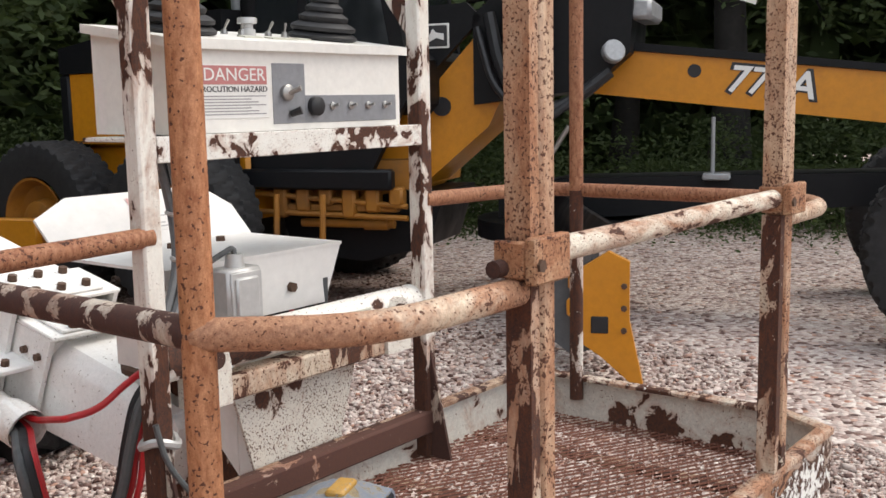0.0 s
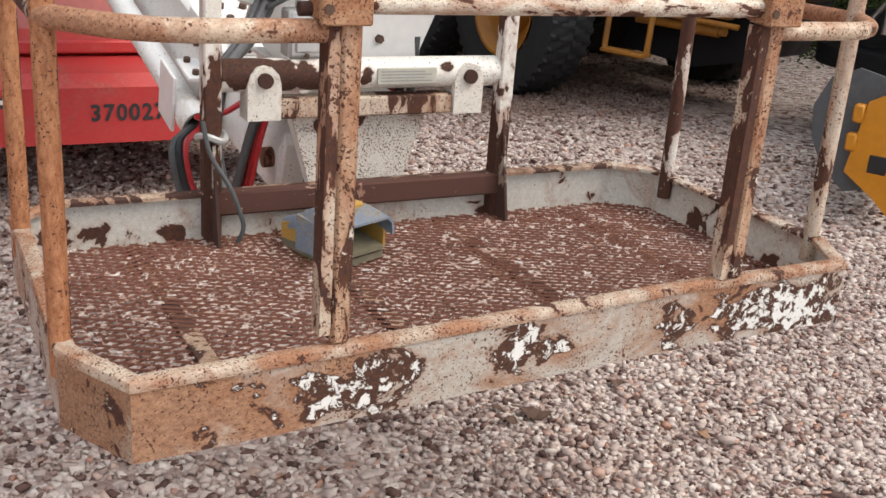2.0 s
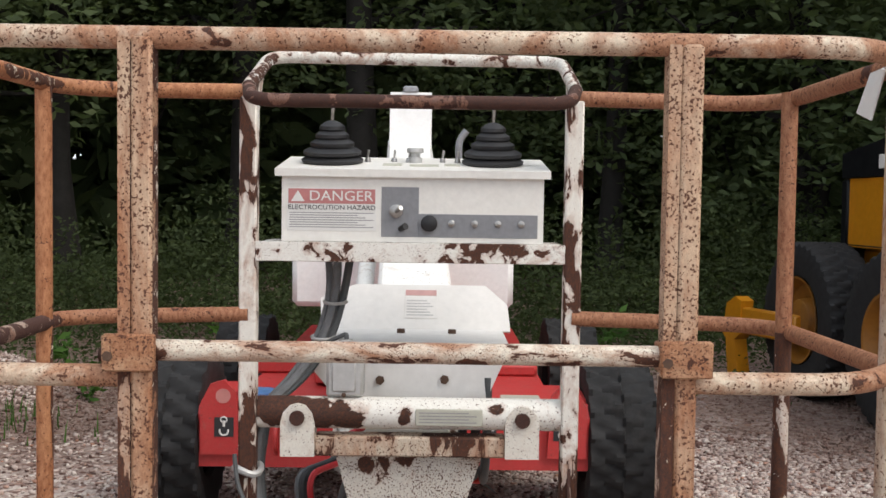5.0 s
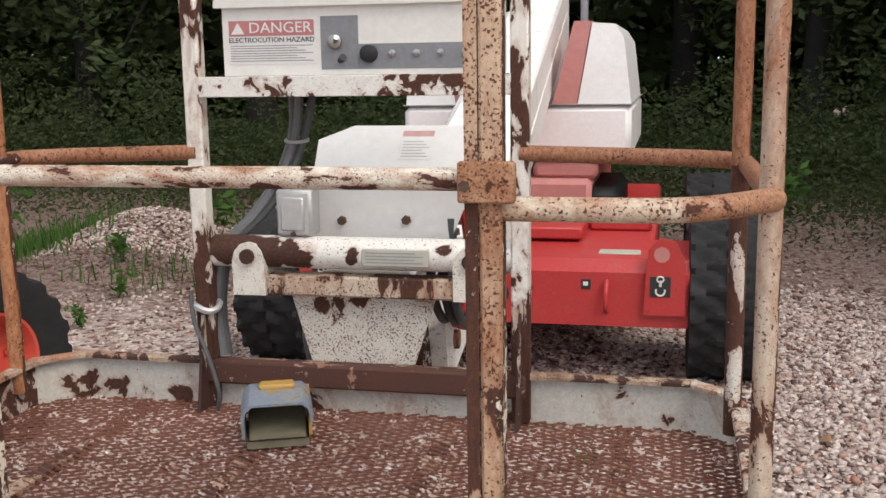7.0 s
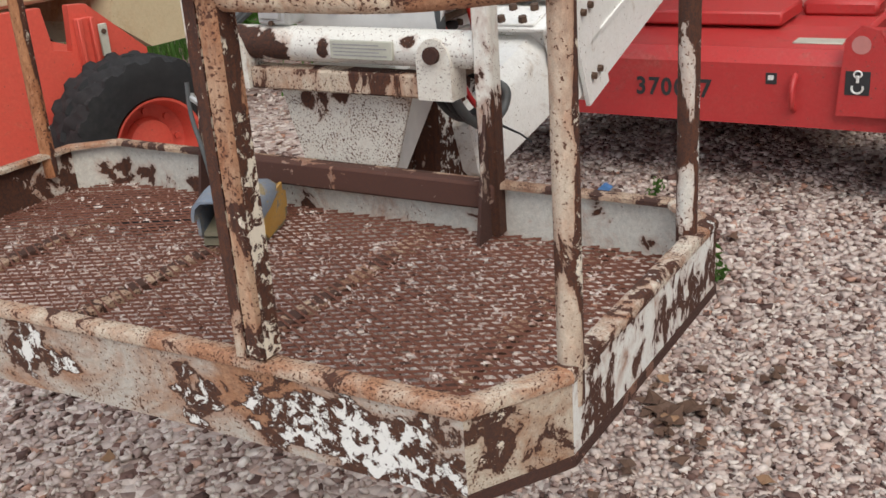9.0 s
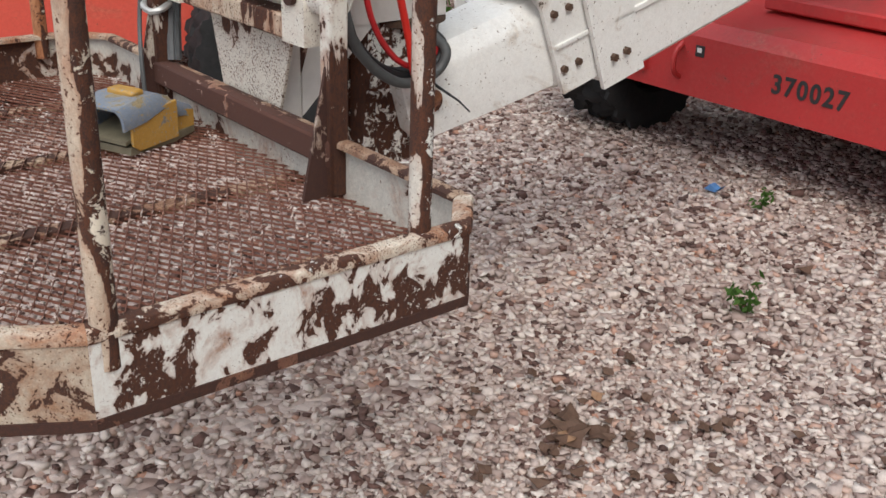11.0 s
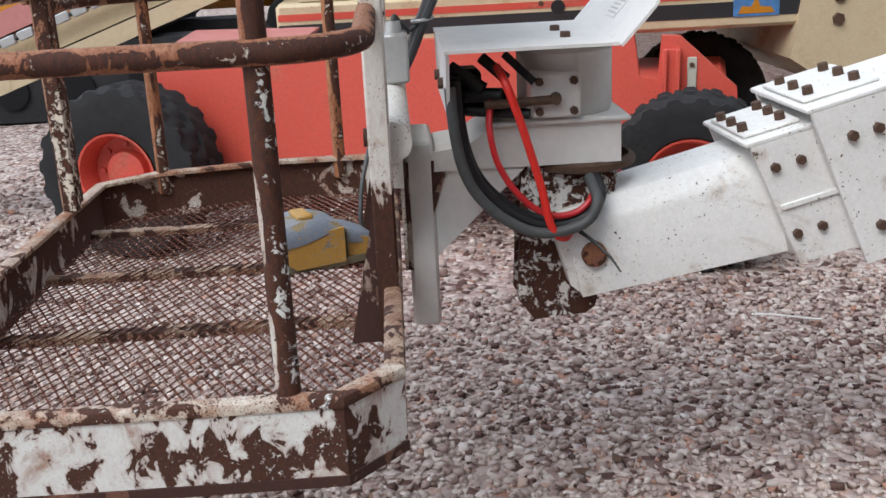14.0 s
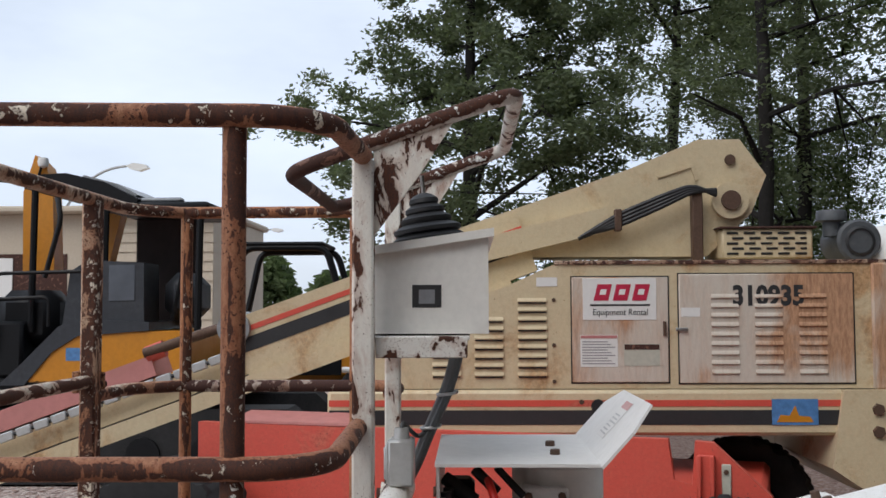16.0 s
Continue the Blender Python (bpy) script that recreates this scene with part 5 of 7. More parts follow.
M_boom = weathered("chalky_white_boom", (0.87, 0.86, 0.83), -0.1, 0.06, -1.0, 9.0, 61, rust=(0.34, 0.20, 0.10), soil=0.16)
M_pin = weathered("rusty_pin_head", (0.24, 0.10, 0.075), 0.4, 0.7, 0.9, 40.0, 63)
M_hose_bright = plain("bright_red_hose", (0.75, 0.03, 0.02), 0.35, grain=60, vary=0.15, seed=65)

# ---- boom: telescoping box sections rising towards the turret ----
boom = thing("boom", "white telescopic boom with bolted box sections", "boom")
P0, P1 = Vector((0.0, 1.335, 0.822)), Vector((-0.18, 5.9, 1.95))
bd = (P1 - P0).normalized()
BM = Matrix.Translation(P0) @ bd.to_track_quat("Y", "Z").to_matrix().to_4x4()


def boom_box(name, y0, y1, hw, z0, z1, mat, lab, bev=0.012):
    return part(name, Geo().box(-hw, hw, y0, y1, z0, z1, bev, BM), mat, boom, lab)


fly = Geo()
fly.add([BM @ Vector((x, y, z)) for y, low in ((-0.05, -0.092), (0.62, -0.150)) for x, z in ((-0.122, low), (0.122, low), (0.122, 0.060), (0.112, 0.080), (0.078, 0.112), (-0.078, 0.112), (-0.112, 0.080), (-0.122, 0.060))], [tuple(range(8)), tuple(range(15, 7, -1))] + [(k, k + 8, (k + 1) % 8 + 8, (k + 1) % 8) for k in range(8)])
tip = part("fly_section", fly, M_boom, boom, "white inner boom section")
part("tip_scoop", Geo().prism([(-0.050, -0.085), (-0.050, 0.108), (-0.075, 0.08), (-0.068, -0.06)], -0.110, 0.110, "x", BM), M_boom, tip)
part("pivot_pin", Geo().cyl(BM @ Vector((-0.150, 0.0, 0.004)), BM @ Vector((0.136, 0.0, 0.004)), 0.031, 0.029, 20), M_pin, tip, "rusty pivot pin")
mid = boom_box("mid_section", 0.43, 1.15, 0.132, -0.150, 0.134, M_boom, "white middle boom section", 0.02)


def sleeve(poly, hw, name, parent, lab=""):
    """A plate wrapped round the boom: two side plates and a top plate."""
    (a0, t0), (a1, t1), (b1, u1), (b0, u0) = poly
    g = Geo()
    for s in (-1, 1):
        g.prism(poly, min(s * hw, s * (hw - 0.014)), max(s * hw, s * (hw - 0.014)), "x", BM)
    g.box(-hw, hw, a0 - 0.01, a1, t0, t0 + 0.012, 0.003, BM)
    return part(name, g, M_boom, parent, lab)


sleeve([(0.395, 0.140), (0.565, 0.140), (0.625, -0.165), (0.455, -0.165)], 0.146, "collar", mid, "bolted collar plate")
part("rib", Geo().box(0.1465, 0.153, 0.435, 0.585, -0.024, -0.010, 0.002, BM), M_boom, mid)
base = boom_box("base_section", 0.62, 4.9, 0.160, -0.205, 0.178, M_boom, "white base boom section", 0.02)
part("rib", Geo().box(0.1605, 0.168, 0.66, 4.8, -0.025, -0.005, 0.003, BM), M_boom, base)
sleeve([(0.535, 0.180), (0.725, 0.180), (0.78, -0.205), (0.60, -0.205)], 0.168, "head_plate", base)
part("wear_pad", Geo().box(-0.11, 0.11, 0.395, 0.53, 0.153, 0.162, 0.003, BM), M_boom, mid)
part("wear_pad", Geo().box(-0.12, 0.12, 0.54, 0.72, 0.193, 0.202, 0.003, BM), M_boom, base)
up = BM.to_3x3() @ Vector((0, 0, 1))
rt = BM.to_3x3() @ Vector((1, 0, 0))
bolt_row(mid, [BM @ Vector((x, y, 0.162)) for x in (-0.07, 0.0, 0.07) for y in (0.41, 0.50)], up, 0.014, 0.018)
bolt_row(base, [BM @ Vector((x, y, 0.202)) for x in (-0.08, 0.0, 0.08) for y in (0.57, 0.68)], up, 0.014, 0.018)
for s in (-1, 1):
    bolt_row(mid, [BM @ Vector((s * 0.146, y, z)) for y, z in ((0.46, -0.088), (0.52, -0.088), (0.440, 0.080), (0.500, 0.080))], rt * s, 0.012, 0.012)
    bolt_row(base, [BM @ Vector((s * 0.168, y, z)) for y, z in ((0.645, -0.12), (0.70, -0.12), (0.615, 0.105), (0.675, 0.105))], rt * s, 0.013, 0.014)
part("hose_tube", Geo().tube([BM @ Vector((-0.235, 0.34, -0.065)), BM @ Vector((-0.235, 4.6, 0.0))], 0.045, 14, caps=False).tube([BM @ Vector((-0.235, 0.335, -0.065)), BM @ Vector((-0.235, 0.42, -0.065))], 0.056, 16, caps=False), M_boom, boom, "white hose tube along the boom")
part("tube_bracket", Geo().box(-0.24, -0.14, 0.46, 0.62, -0.14, -0.125, 0.003, BM).box(-0.24, -0.14, 0.46, 0.62, 0.035, 0.05, 0.003, BM).box(-0.29, -0.278, 0.46, 0.62, -0.14, 0.05, 0.003, BM), M_white, boom)
bolt_row(boom, [BM @ Vector((-0.21, y, 0.05)) for y in (0.49, 0.59)], up, 0.012, 0.016)

hoses = thing("hydraulic_hoses", "red and black hydraulic hoses looped at the boom tip", "hoses")
mouth = BM @ Vector((-0.235, 0.36, -0.065))
for k, (mat, r, dx, dy) in enumerate(((M_hose_grey, 0.013, 0.0, 0.0), (M_hose_red, 0.010, 0.034, 0.012), (M_rubber, 0.016, 0.016, 0.028), (M_hose_red, 0.008, 0.040, -0.012))):
    up_leg = [(-0.285 + dx, 1.30 + dy, 0.66), (-0.245 + dx, 1.28 + dy, 0.75), (-0.220 + dx * 0.8, 1.275 + dy, 0.86), (-0.185 + dx * 0.6, 1.27 + dy, 0.97), (-0.12 + dx * 0.5, 1.26 + dy, 1.02)]
    down = [mouth + Vector((dx - 0.018, 0.13, 0.02)), mouth + Vector((dx - 0.018, 0.0, -0.006)), (-0.392 + dx, 1.462, 0.84), (-0.368 + dx, 1.455, 0.70), (-0.335 + dx, 1.40, 0.622 + 0.008 * k)]
    part("hose", Geo().tube(fillet(down + up_leg, 0.07, 6), r, 9), mat, hoses)
part("hose", Geo().tube(fillet([mouth + Vector((0.02, 0.10, 0.03)), mouth + Vector((0.02, -0.03, 0.018)), (-0.352, 1.32, 0.958), (-0.278, 1.30, 0.965), (-0.215, 1.29, 1.01), (-0.13, 1.28, 1.05)], 0.05, 4), 0.0085, 8), M_hose_red, hoses, "thin red hose")
loop = [(1.035, 1.24), (1.04, 1.15), (1.052, 1.073), (1.078, 1.009), (1.134, 0.949), (1.206, 0.908), (1.274, 0.908), (1.332, 0.931), (1.352, 0.975), (1.345, 1.01)]
for dx, dy, dz, r, mat in ((0.0, 0.0, 0.0, 0.0135, M_rubber), (0.03, -0.012, -0.008, 0.0125, M_hose_grey), (-0.035, 0.004, 0.004, 0.0125, M_rubber)):
    part("hose", Geo().tube(fillet([(0.155 + dx - 0.08 * (k > 8), y + dy, z + dz) for k, (y, z) in enumerate(loop)], 0.05, 4), r, 10), mat, hoses, "black rubber hose looped under the rotator")
part("hose", Geo().tube(fillet([(0.12, 1.115, 1.19), (0.16, 1.104, 1.14), (0.168, 1.117, 1.065), (0.168, 1.148, 1.005), (0.168, 1.195, 0.954), (0.166, 1.245, 0.929), (0.162, 1.30, 0.937), (0.15, 1.332, 0.966), (0.08, 1.35, 1.0)], 0.04, 4), 0.0075, 9), M_hose_red, hoses, "thin red hose")
part("hose", Geo().tube(fillet([(0.13, 1.13, 1.262), (0.19, 1.139, 1.243), (0.195, 1.168, 1.16), (0.192, 1.198, 1.058), (0.191, 1.216, 0.993), (0.190, 1.226, 0.935), (0.188, 1.242, 0.894), (0.170, 1.268, 0.880), (0.13, 1.285, 0.885)], 0.03, 4), 0.0095, 10), M_hose_bright, hoses, "bright red hose")
for a, b, r in (((1.03, 1.262), (1.10, 1.215), 0.016), ((1.05, 1.20), (1.14, 1.20), 0.017), ((1.10, 1.28), (1.15, 1.235), 0.013), ((1.06, 1.165), (1.20, 1.155), 0.012), ((1.15, 1.285), (1.21, 1.225), 0.009)):
    part("elbow_fitting", Geo().cyl((0.09, *a), (0.12, *b), r, n=10), M_rubber, hoses, "black elbow fitting")
part("valve_block", Geo().box(0.0, 0.085, 1.03, 1.10, 1.15, 1.255, 0.012).box(0.0, 0.07, 1.10, 1.16, 1.145, 1.20, 0.01), M_black, hoses, "black valve block")
part("cable_tie", Geo().tube([(0.15, 1.29, 0.90), (0.17, 1.335, 0.865), (0.205, 1.362, 0.84), (0.231, 1.378, 0.815)], [0.005, 0.004, 0.003, 0.002], 6), M_rubber, hoses)
# ---- red chassis of this boom lift, with turret hoods ----
lift = thing("boom_lift_chassis", "red boom lift chassis with big lugged tyres and white turret hoods", "boom lift", pose(-0.17, 3.5, 0.0))
fr = part("front_beam", Geo().prism([(0.0, 0.33), (0.0, 0.60), (0.05, 0.66), (0.45, 0.69), (0.45, 0.33)], -1.0, 1.0, "x"), M_red, lift, "red front beam with stencilled number")
part("deck", Geo().box(-0.82, 0.82, 0.45, 3.1, 0.34, 0.685, 0.02), M_red, lift, "red chassis deck")
part("deck_plate", Geo().box(-0.45, 0.45, 0.35, 0.75, 0.70, 0.765, 0.01), M_red, lift)
part("wear_patch", Geo().box(0.55, 0.76, 0.13, 0.25, 0.664, 0.674, 0.004), M_tape, lift, "bare yellowed patch")
for s in (-1, 1):
    eye = part("lifting_eye", Geo().prism([(s * 0.78, 0.40), (s * 0.98, 0.40), (s * 0.98, 0.66), (s * 0.93, 0.76), (s * 0.86, 0.78), (s * 0.80, 0.72)], -0.035, 0.0, "y"), M_red, lift, "red lifting eye plate")
    part("eye_hole", Geo().cyl((s * 0.865, -0.0365, 0.70), (s * 0.865, -0.030, 0.70), 0.038, n=20), M_pink, eye)
    dc = part("hook_decal", Geo().box(s * 0.86 - 0.049, s * 0.86 + 0.049, -0.0385, -0.0355, 0.492, 0.592, 0.0005), M_ink, eye, "black square decal with white hook symbol")
    part("hook_symbol", Geo().tube([(s * 0.86 + 0.022 * math.cos(a), -0.0395, 0.522 + 0.022 * math.sin(a)) for a in np.linspace(-3.6, 0.4, 12)], 0.005, 5).cyl((s * 0.86, -0.0395, 0.545), (s * 0.86, -0.0395, 0.575), 0.007, n=6).tube([(s * 0.86 + 0.016 * math.cos(a), -0.0395, 0.580 + 0.014 * math.sin(a)) for a in np.linspace(0, 6.283, 11)[:-1]], 0.004, 5, closed=True), M_paper, dc)
    sq = part("small_decal", Geo().box(s * 0.50 - 0.024, s * 0.50 + 0.024, -0.003, 0.001, 0.513, 0.563, 0.0005), M_ink, fr)
    part("decal_mark", Geo().box(s * 0.50 - 0.014, s * 0.50 + 0.010, -0.0042, -0.0028, 0.532, 0.552, 0.0), M_paper, sq)
    part("hook_bar", Geo().tube(fillet([(s * 0.60, 0.01, 0.56), (s * 0.60, -0.05, 0.52), (s * 0.60, -0.05, 0.43), (s * 0.60, 0.01, 0.40)], 0.04), 0.013, 8), M_red, fr, "red tie-down hook")
    for wy in (0.36, 2.35):
        wheel(lift, Matrix.Translation((s * 1.175, wy, 0.42)) @ Matrix.Rotation(radians(90 * s), 4, "Z"), 0.43, 0.36, 0.22, M_red, 20, 0.028, 0.08)
    part("fender_bar", Geo().box(min(s * 0.80, s * 1.05), max(s * 0.80, s * 1.05), 0.50, 0.72, 0.45, 0.58, 0.01), M_red, lift)
part("oil_patch", Geo().cyl((-0.72, 0.22, 0.672), (-0.72, 0.22, 0.684), 0.10, n=14), M_blue, lift, "blue cap on the chassis")
for i, digit in enumerate("370027"):
    letters("stencil_digit", digit, 0.112, M_ink, fr, Matrix.Translation((0.06 + 0.0605 * (i - 2.5), -0.004, 0.475)) @ Matrix.Rotation(radians(90), 4, "X"), 0.001, width=0.92, bold=0.003)
part("valve_rack", Geo().box(0.45, 0.80, 0.75, 0.95, 0.68, 0.76, 0.02), M_red, lift, "red valve box")
part("valve_rack", Geo().box(-0.85, -0.5, 0.75, 0.95, 0.68, 0.80, 0.02), M_red, lift)
part("engine_case", Geo().box(0.30, 0.62, 0.98, 1.9, 0.68, 0.90, 0.05), M_black, lift, "dark machinery under the hood")
part("turntable", Geo().box(-0.45, 0.45, 0.95, 2.9, 0.67, 0.95, 0.03), M_pink, lift, "faded red turntable")
for s in (-1, 1):
    def span(a, b):
        return (a, b) if s > 0 else (-b, -a)
    low = part("hood_base", Geo().box(*span(0.10, 0.48), 1.03, 2.82, 0.94, 1.05, 0.03), M_pink, lift, "faded pink hood base")
    hood = part("hood", Geo().box(*span(0.09, 0.67), 1.00, 2.84, 1.05, 1.375, 0.035), M_white, lift, "white lower turret hood")
    upper = part("upper_hood", Geo().prism([(s * 0.36, 1.38), (s * 0.665, 1.38), (s * 0.62, 1.75), (s * 0.57, 1.83), (s * 0.44, 1.84)], 1.04, 2.7, "y"), M_white, lift, "white upper turret hood")
    part("side_panel", Geo().prism([(s * 0.21, 1.38), (s * 0.355, 1.38), (s * 0.435, 1.85), (s * 0.335, 1.85)], 1.05, 2.6, "y"), M_pink, lift, "faded red side panel")
    part("hood_seam", Geo().box(*span(0.085, 0.675), 0.997, 2.845, 1.3755, 1.3795, 0.0005), M_ink_soft, hood)
part("exhaust", Geo().tube(fillet([(0.34, 1.7, 1.8), (0.34, 1.7, 2.10), (0.39, 1.7, 2.17)], 0.06), 0.024, 10), M_grey, lift, "grey exhaust pipe")
part("boom_post", Geo().prism([(2.0, 1.0), (2.7, 1.0), (2.6, 2.44), (2.3, 2.48)], -0.15, 0.15, "x"), M_white, lift, "white boom post")
part("post_cap", Geo().box(-0.06, 0.05, 2.28, 2.46, 2.478, 2.525, 0.012), M_lampgrey, lift, "grey cap on the boom post")


# ---- the old cream lift with the rental sign ----
RX, RZ = -3.27, 0.0
old = thing("old_aerial_lift", "old cream and orange-red aerial lift with rust-streaked doors", "aerial lift")


def side(y0, y1, z0, z1, d, mat, name, parent, lab="", b=0.004, out=0.0):
    """A panel d thick standing on the near side of the upper body."""
    return part(name, Geo().box(RX + out, RX + out + d, y0, y1, z0, z1, b), mat, parent, lab)


body = part("engine_cover", Geo().prism([(0.42, 1.21), (3.46, 1.21), (3.46, 1.895), (1.575, 1.905), (1.30, 1.78), (0.95, 1.66), (0.55, 1.56), (0.42, 1.50)], RX - 1.5, RX, "x"), M_cream, old, "cream engine cover")
beam = part("deck_beam", Geo().box(RX - 1.5, RX + 0.03, 0.30, 3.55, 0.955, 1.205, 0.02), M_cream, old, "cream deck beam with dark and orange stripes")
side(0.31, 3.54, 1.015, 1.095, 0.003, M_ink, "stripe", beam, "dark brown stripe", 0.0, 0.03)
side(0.31, 3.54, 1.115, 1.150, 0.003, M_coral, "stripe", beam, "faded orange stripe", 0.0, 0.03)
part("beam_hole", Geo().cyl((RX + 0.031, 1.79, 1.117), (RX + 0.036, 1.79, 1.117), 0.038, n=18), M_rubber, beam, "round dark hole in the beam")
part("beam_bolt", Geo().cyl((RX + 0.031, 1.70, 1.14), (RX + 0.038, 1.70, 1.14), 0.014, n=8), M_bolt, beam)
pic = side(2.735, 2.985, 1.015, 1.155, 0.004, M_blue, "sky_decal", beam, "small blue picture sticker", 0.0, 0.033)
part("decal_shape", Geo().prism([(2.76, 1.03), (2.96, 1.03), (2.94, 1.06), (2.88, 1.065), (2.86, 1.12), (2.83, 1.065), (2.78, 1.07)], RX + 0.037, RX + 0.0385, "x"), M_yellow, pic)
part("roof_edge", Geo().box(RX - 0.03, RX + 0.012, 1.56, 3.48, 1.895, 1.918, 0.004), M_lip_brown, body, "rust-bitten roof edge")


def louvres(y0, y1, z0, z1, n, parent, mat):
    for i in range(n):
        z = z0 + (z1 - z0) * (i + 0.5) / n
        part("louvre", Geo().prism([(RX + 0.001, z + 0.012), (RX + 0.016, z - 0.004), (RX + 0.016, z - 0.010), (RX + 0.001, z - 0.012)], y0, y1, "y"), mat, parent)
        part("louvre_slot", Geo().box(RX + 0.0005, RX + 0.009, y0 + 0.004, y1 - 0.004, z - 0.020, z - 0.0125, 0.0), M_rubber, parent)


for y0, y1, z1 in ((1.355, 1.515, 1.725), (1.115, 1.275, 1.62), (0.88, 1.04, 1.53)):
    louvres(y0, y1, 1.265, z1, int((z1 - 1.265) / 0.05), body, M_cream)
d1 = side(1.655, 2.185, 1.245, 1.825, 0.010, M_door, "door", body, "rust-streaked door with a rental sign", 0.004)
d2 = side(2.245, 3.20, 1.240, 1.840, 0.010, M_door, "door", body, "rust-streaked louvred door with stencilled number", 0.004)
for y0, y1, z0, z1 in ((1.648, 1.655, 1.238, 1.832), (2.185, 2.192, 1.238, 1.832), (1.648, 2.192, 1.825, 1.832), (1.648, 2.192, 1.238, 1.245)):
    side(y0, y1, z0, z1, 0.004, M_rubber, "door_gap", body, "", 0.0)
for y0, y1, z0, z1 in ((2.238, 2.245, 1.233, 1.847), (3.20, 3.207, 1.233, 1.847), (2.238, 3.207, 1.840, 1.847), (2.238, 3.207, 1.233, 1.240)):
    side(y0, y1, z0, z1, 0.004, M_rubber, "door_gap", body, "", 0.0)
for y0 in (2.42, 2.66, 2.90):
    for i in range(9):
        z = 1.30 + 0.052 * i
        part("louvre", Geo().prism([(RX + 0.010, z + 0.014), (RX + 0.021, z - 0.002), (RX + 0.021, z - 0.007), (RX + 0.010, z - 0.011)], y0, y0 + 0.150, "y"), M_door, d2)
rs = side(1.715, 2.120, 1.588, 1.818, 0.003, M_paper, "rental_sign", d1, "white rental sign with bold red mark", 0.001, 0.010)
SX = RX + 0.0135
for k in range(3):
    y = 1.775 + 0.105 * k
    part("red_mark", Geo().prism([(y, 1.695), (y + 0.080, 1.695), (y + 0.102, 1.785), (y + 0.022, 1.785)], SX, SX + 0.0015, "x"), M_logo_red, rs)
    part("mark_gap", Geo().prism([(y + 0.032, 1.728), (y + 0.066, 1.728), (y + 0.073, 1.758), (y + 0.040, 1.758)], SX + 0.0015, SX + 0.0022, "x"), M_paper, rs)
part("rule", Geo().box(SX, SX + 0.0012, 1.755, 2.085, 1.665, 1.675, 0.0), M_ink, rs)
letters("sign_words", "Equipment Rental", 0.050, M_ink, rs, Matrix.Translation((SX + 0.001, 1.92, 1.630)) @ Matrix.Rotation(radians(90), 4, "Z") @ Matrix.Rotation(radians(90), 4, "X"), 0.0005, 0.12, 0.86)
wn1 = side(1.70, 1.905, 1.33, 1.505, 0.002, M_paper, "notice", d1, "white notice with a dark heading", 0.0005, 0.010)
part("notice_head", Geo().box(SX - 0.001, SX, 1.702, 1.903, 1.487, 1.503, 0.0), M_decal_red, wn1)
for i in range(9):
    part("small_print", Geo().box(SX - 0.0015, SX - 0.0006, 1.71, 1.89 - 0.02 * (i % 3), 1.345 + 0.015 * i, 1.351 + 0.015 * i, 0.0), M_ink_soft, wn1)
nt2 = side(1.94, 2.135, 1.335, 1.455, 0.002, M_tape, "notice", d1, "faded yellow notice with dark red heading", 0.0005, 0.010)
part("notice_head", Geo().box(SX - 0.001, SX, 1.942, 2.133, 1.425, 1.453, 0.0), M_rust, nt2)
part("latch", Geo().box(RX + 0.010, RX + 0.026, 2.155, 2.172, 1.50, 1.58, 0.003), M_bolt, d1)
part("latch", Geo().box(RX + 0.010, RX + 0.026, 2.225, 2.29, 1.525, 1.545, 0.003), M_steel, d2)
st = side(2.255, 2.36, 1.605, 1.655, 0.002, M_paper, "sticker", d2, "small white sticker", 0.0, 0.010)
side(1.46, 1.575, 1.775, 1.825, 0.002, M_paper, "sticker", body, "small white sticker", 0.0, 0.001)
letters("door_number", "310935", 0.150, M_ink, d2, Matrix.Translation((RX + 0.011, 2.735, 1.715)) @ Matrix.Rotation(radians(90), 4, "Z") @ Matrix.Rotation(radians(90), 4, "X"), 0.001, width=0.88, bold=0.006)
bolt_row(body, [(RX, 1.555, z) for z in (1.25, 1.45, 1.70)], (1, 0, 0), 0.012, 0.008)
part("end_post", Geo().box(RX - 0.2, RX + 0.02, 3.30, 3.46, 1.205, 1.90, 0.01), M_door, body)
part("counterweight", Geo().prism([(3.12, 1.205), (3.8, 1.205), (3.8, 0.60), (3.32, 0.60), (3.05, 0.78)], RX - 1.4, RX + 0.06, "x"), M_cream, old, "cream counterweight")
bolt_row(old, [(RX + 0.06, 3.30, 0.98), (RX + 0.06, 3.30, 1.10)], (1, 0, 0), 0.035, 0.02)
part("rear_box", Geo().box(RX - 1.2, RX - 0.06, 3.46, 3.85, 1.205, 1.80, 0.03), M_door, old)
vent = part("vent_box", Geo().box(RX - 0.55, RX - 0.12, 2.52, 3.03, 1.93, 2.10, 0.01), M_cream, old, "cream slotted vent box")
for r in range(5):
    for c in range(5):
        part("vent_slot", Geo().box(RX - 0.119, RX - 0.114, 2.545 + 0.096 * c + 0.03 * (r % 2), 2.61 + 0.096 * c + 0.03 * (r % 2) - (0.03 if c == 4 and r % 2 else 0), 1.952 + 0.029 * r, 1.965 + 0.029 * r, 0.002), M_rubber, vent)
part("vent_lid", Geo().box(RX - 0.57, RX - 0.10, 2.50, 3.05, 2.10, 2.112, 0.004), M_rust, vent)
air = part("air_filter", Geo().lathe([(0.0, 0.0), (0.11, 0.0), (0.125, 0.015), (0.125, 0.30), (0.10, 0.33), (0.0, 0.33)], 24, Matrix.Translation((RX - 0.14, 3.30, 2.03)) @ Matrix.Rotation(radians(-90), 4, "Y")), M_slate, old, "grey round air cleaner")
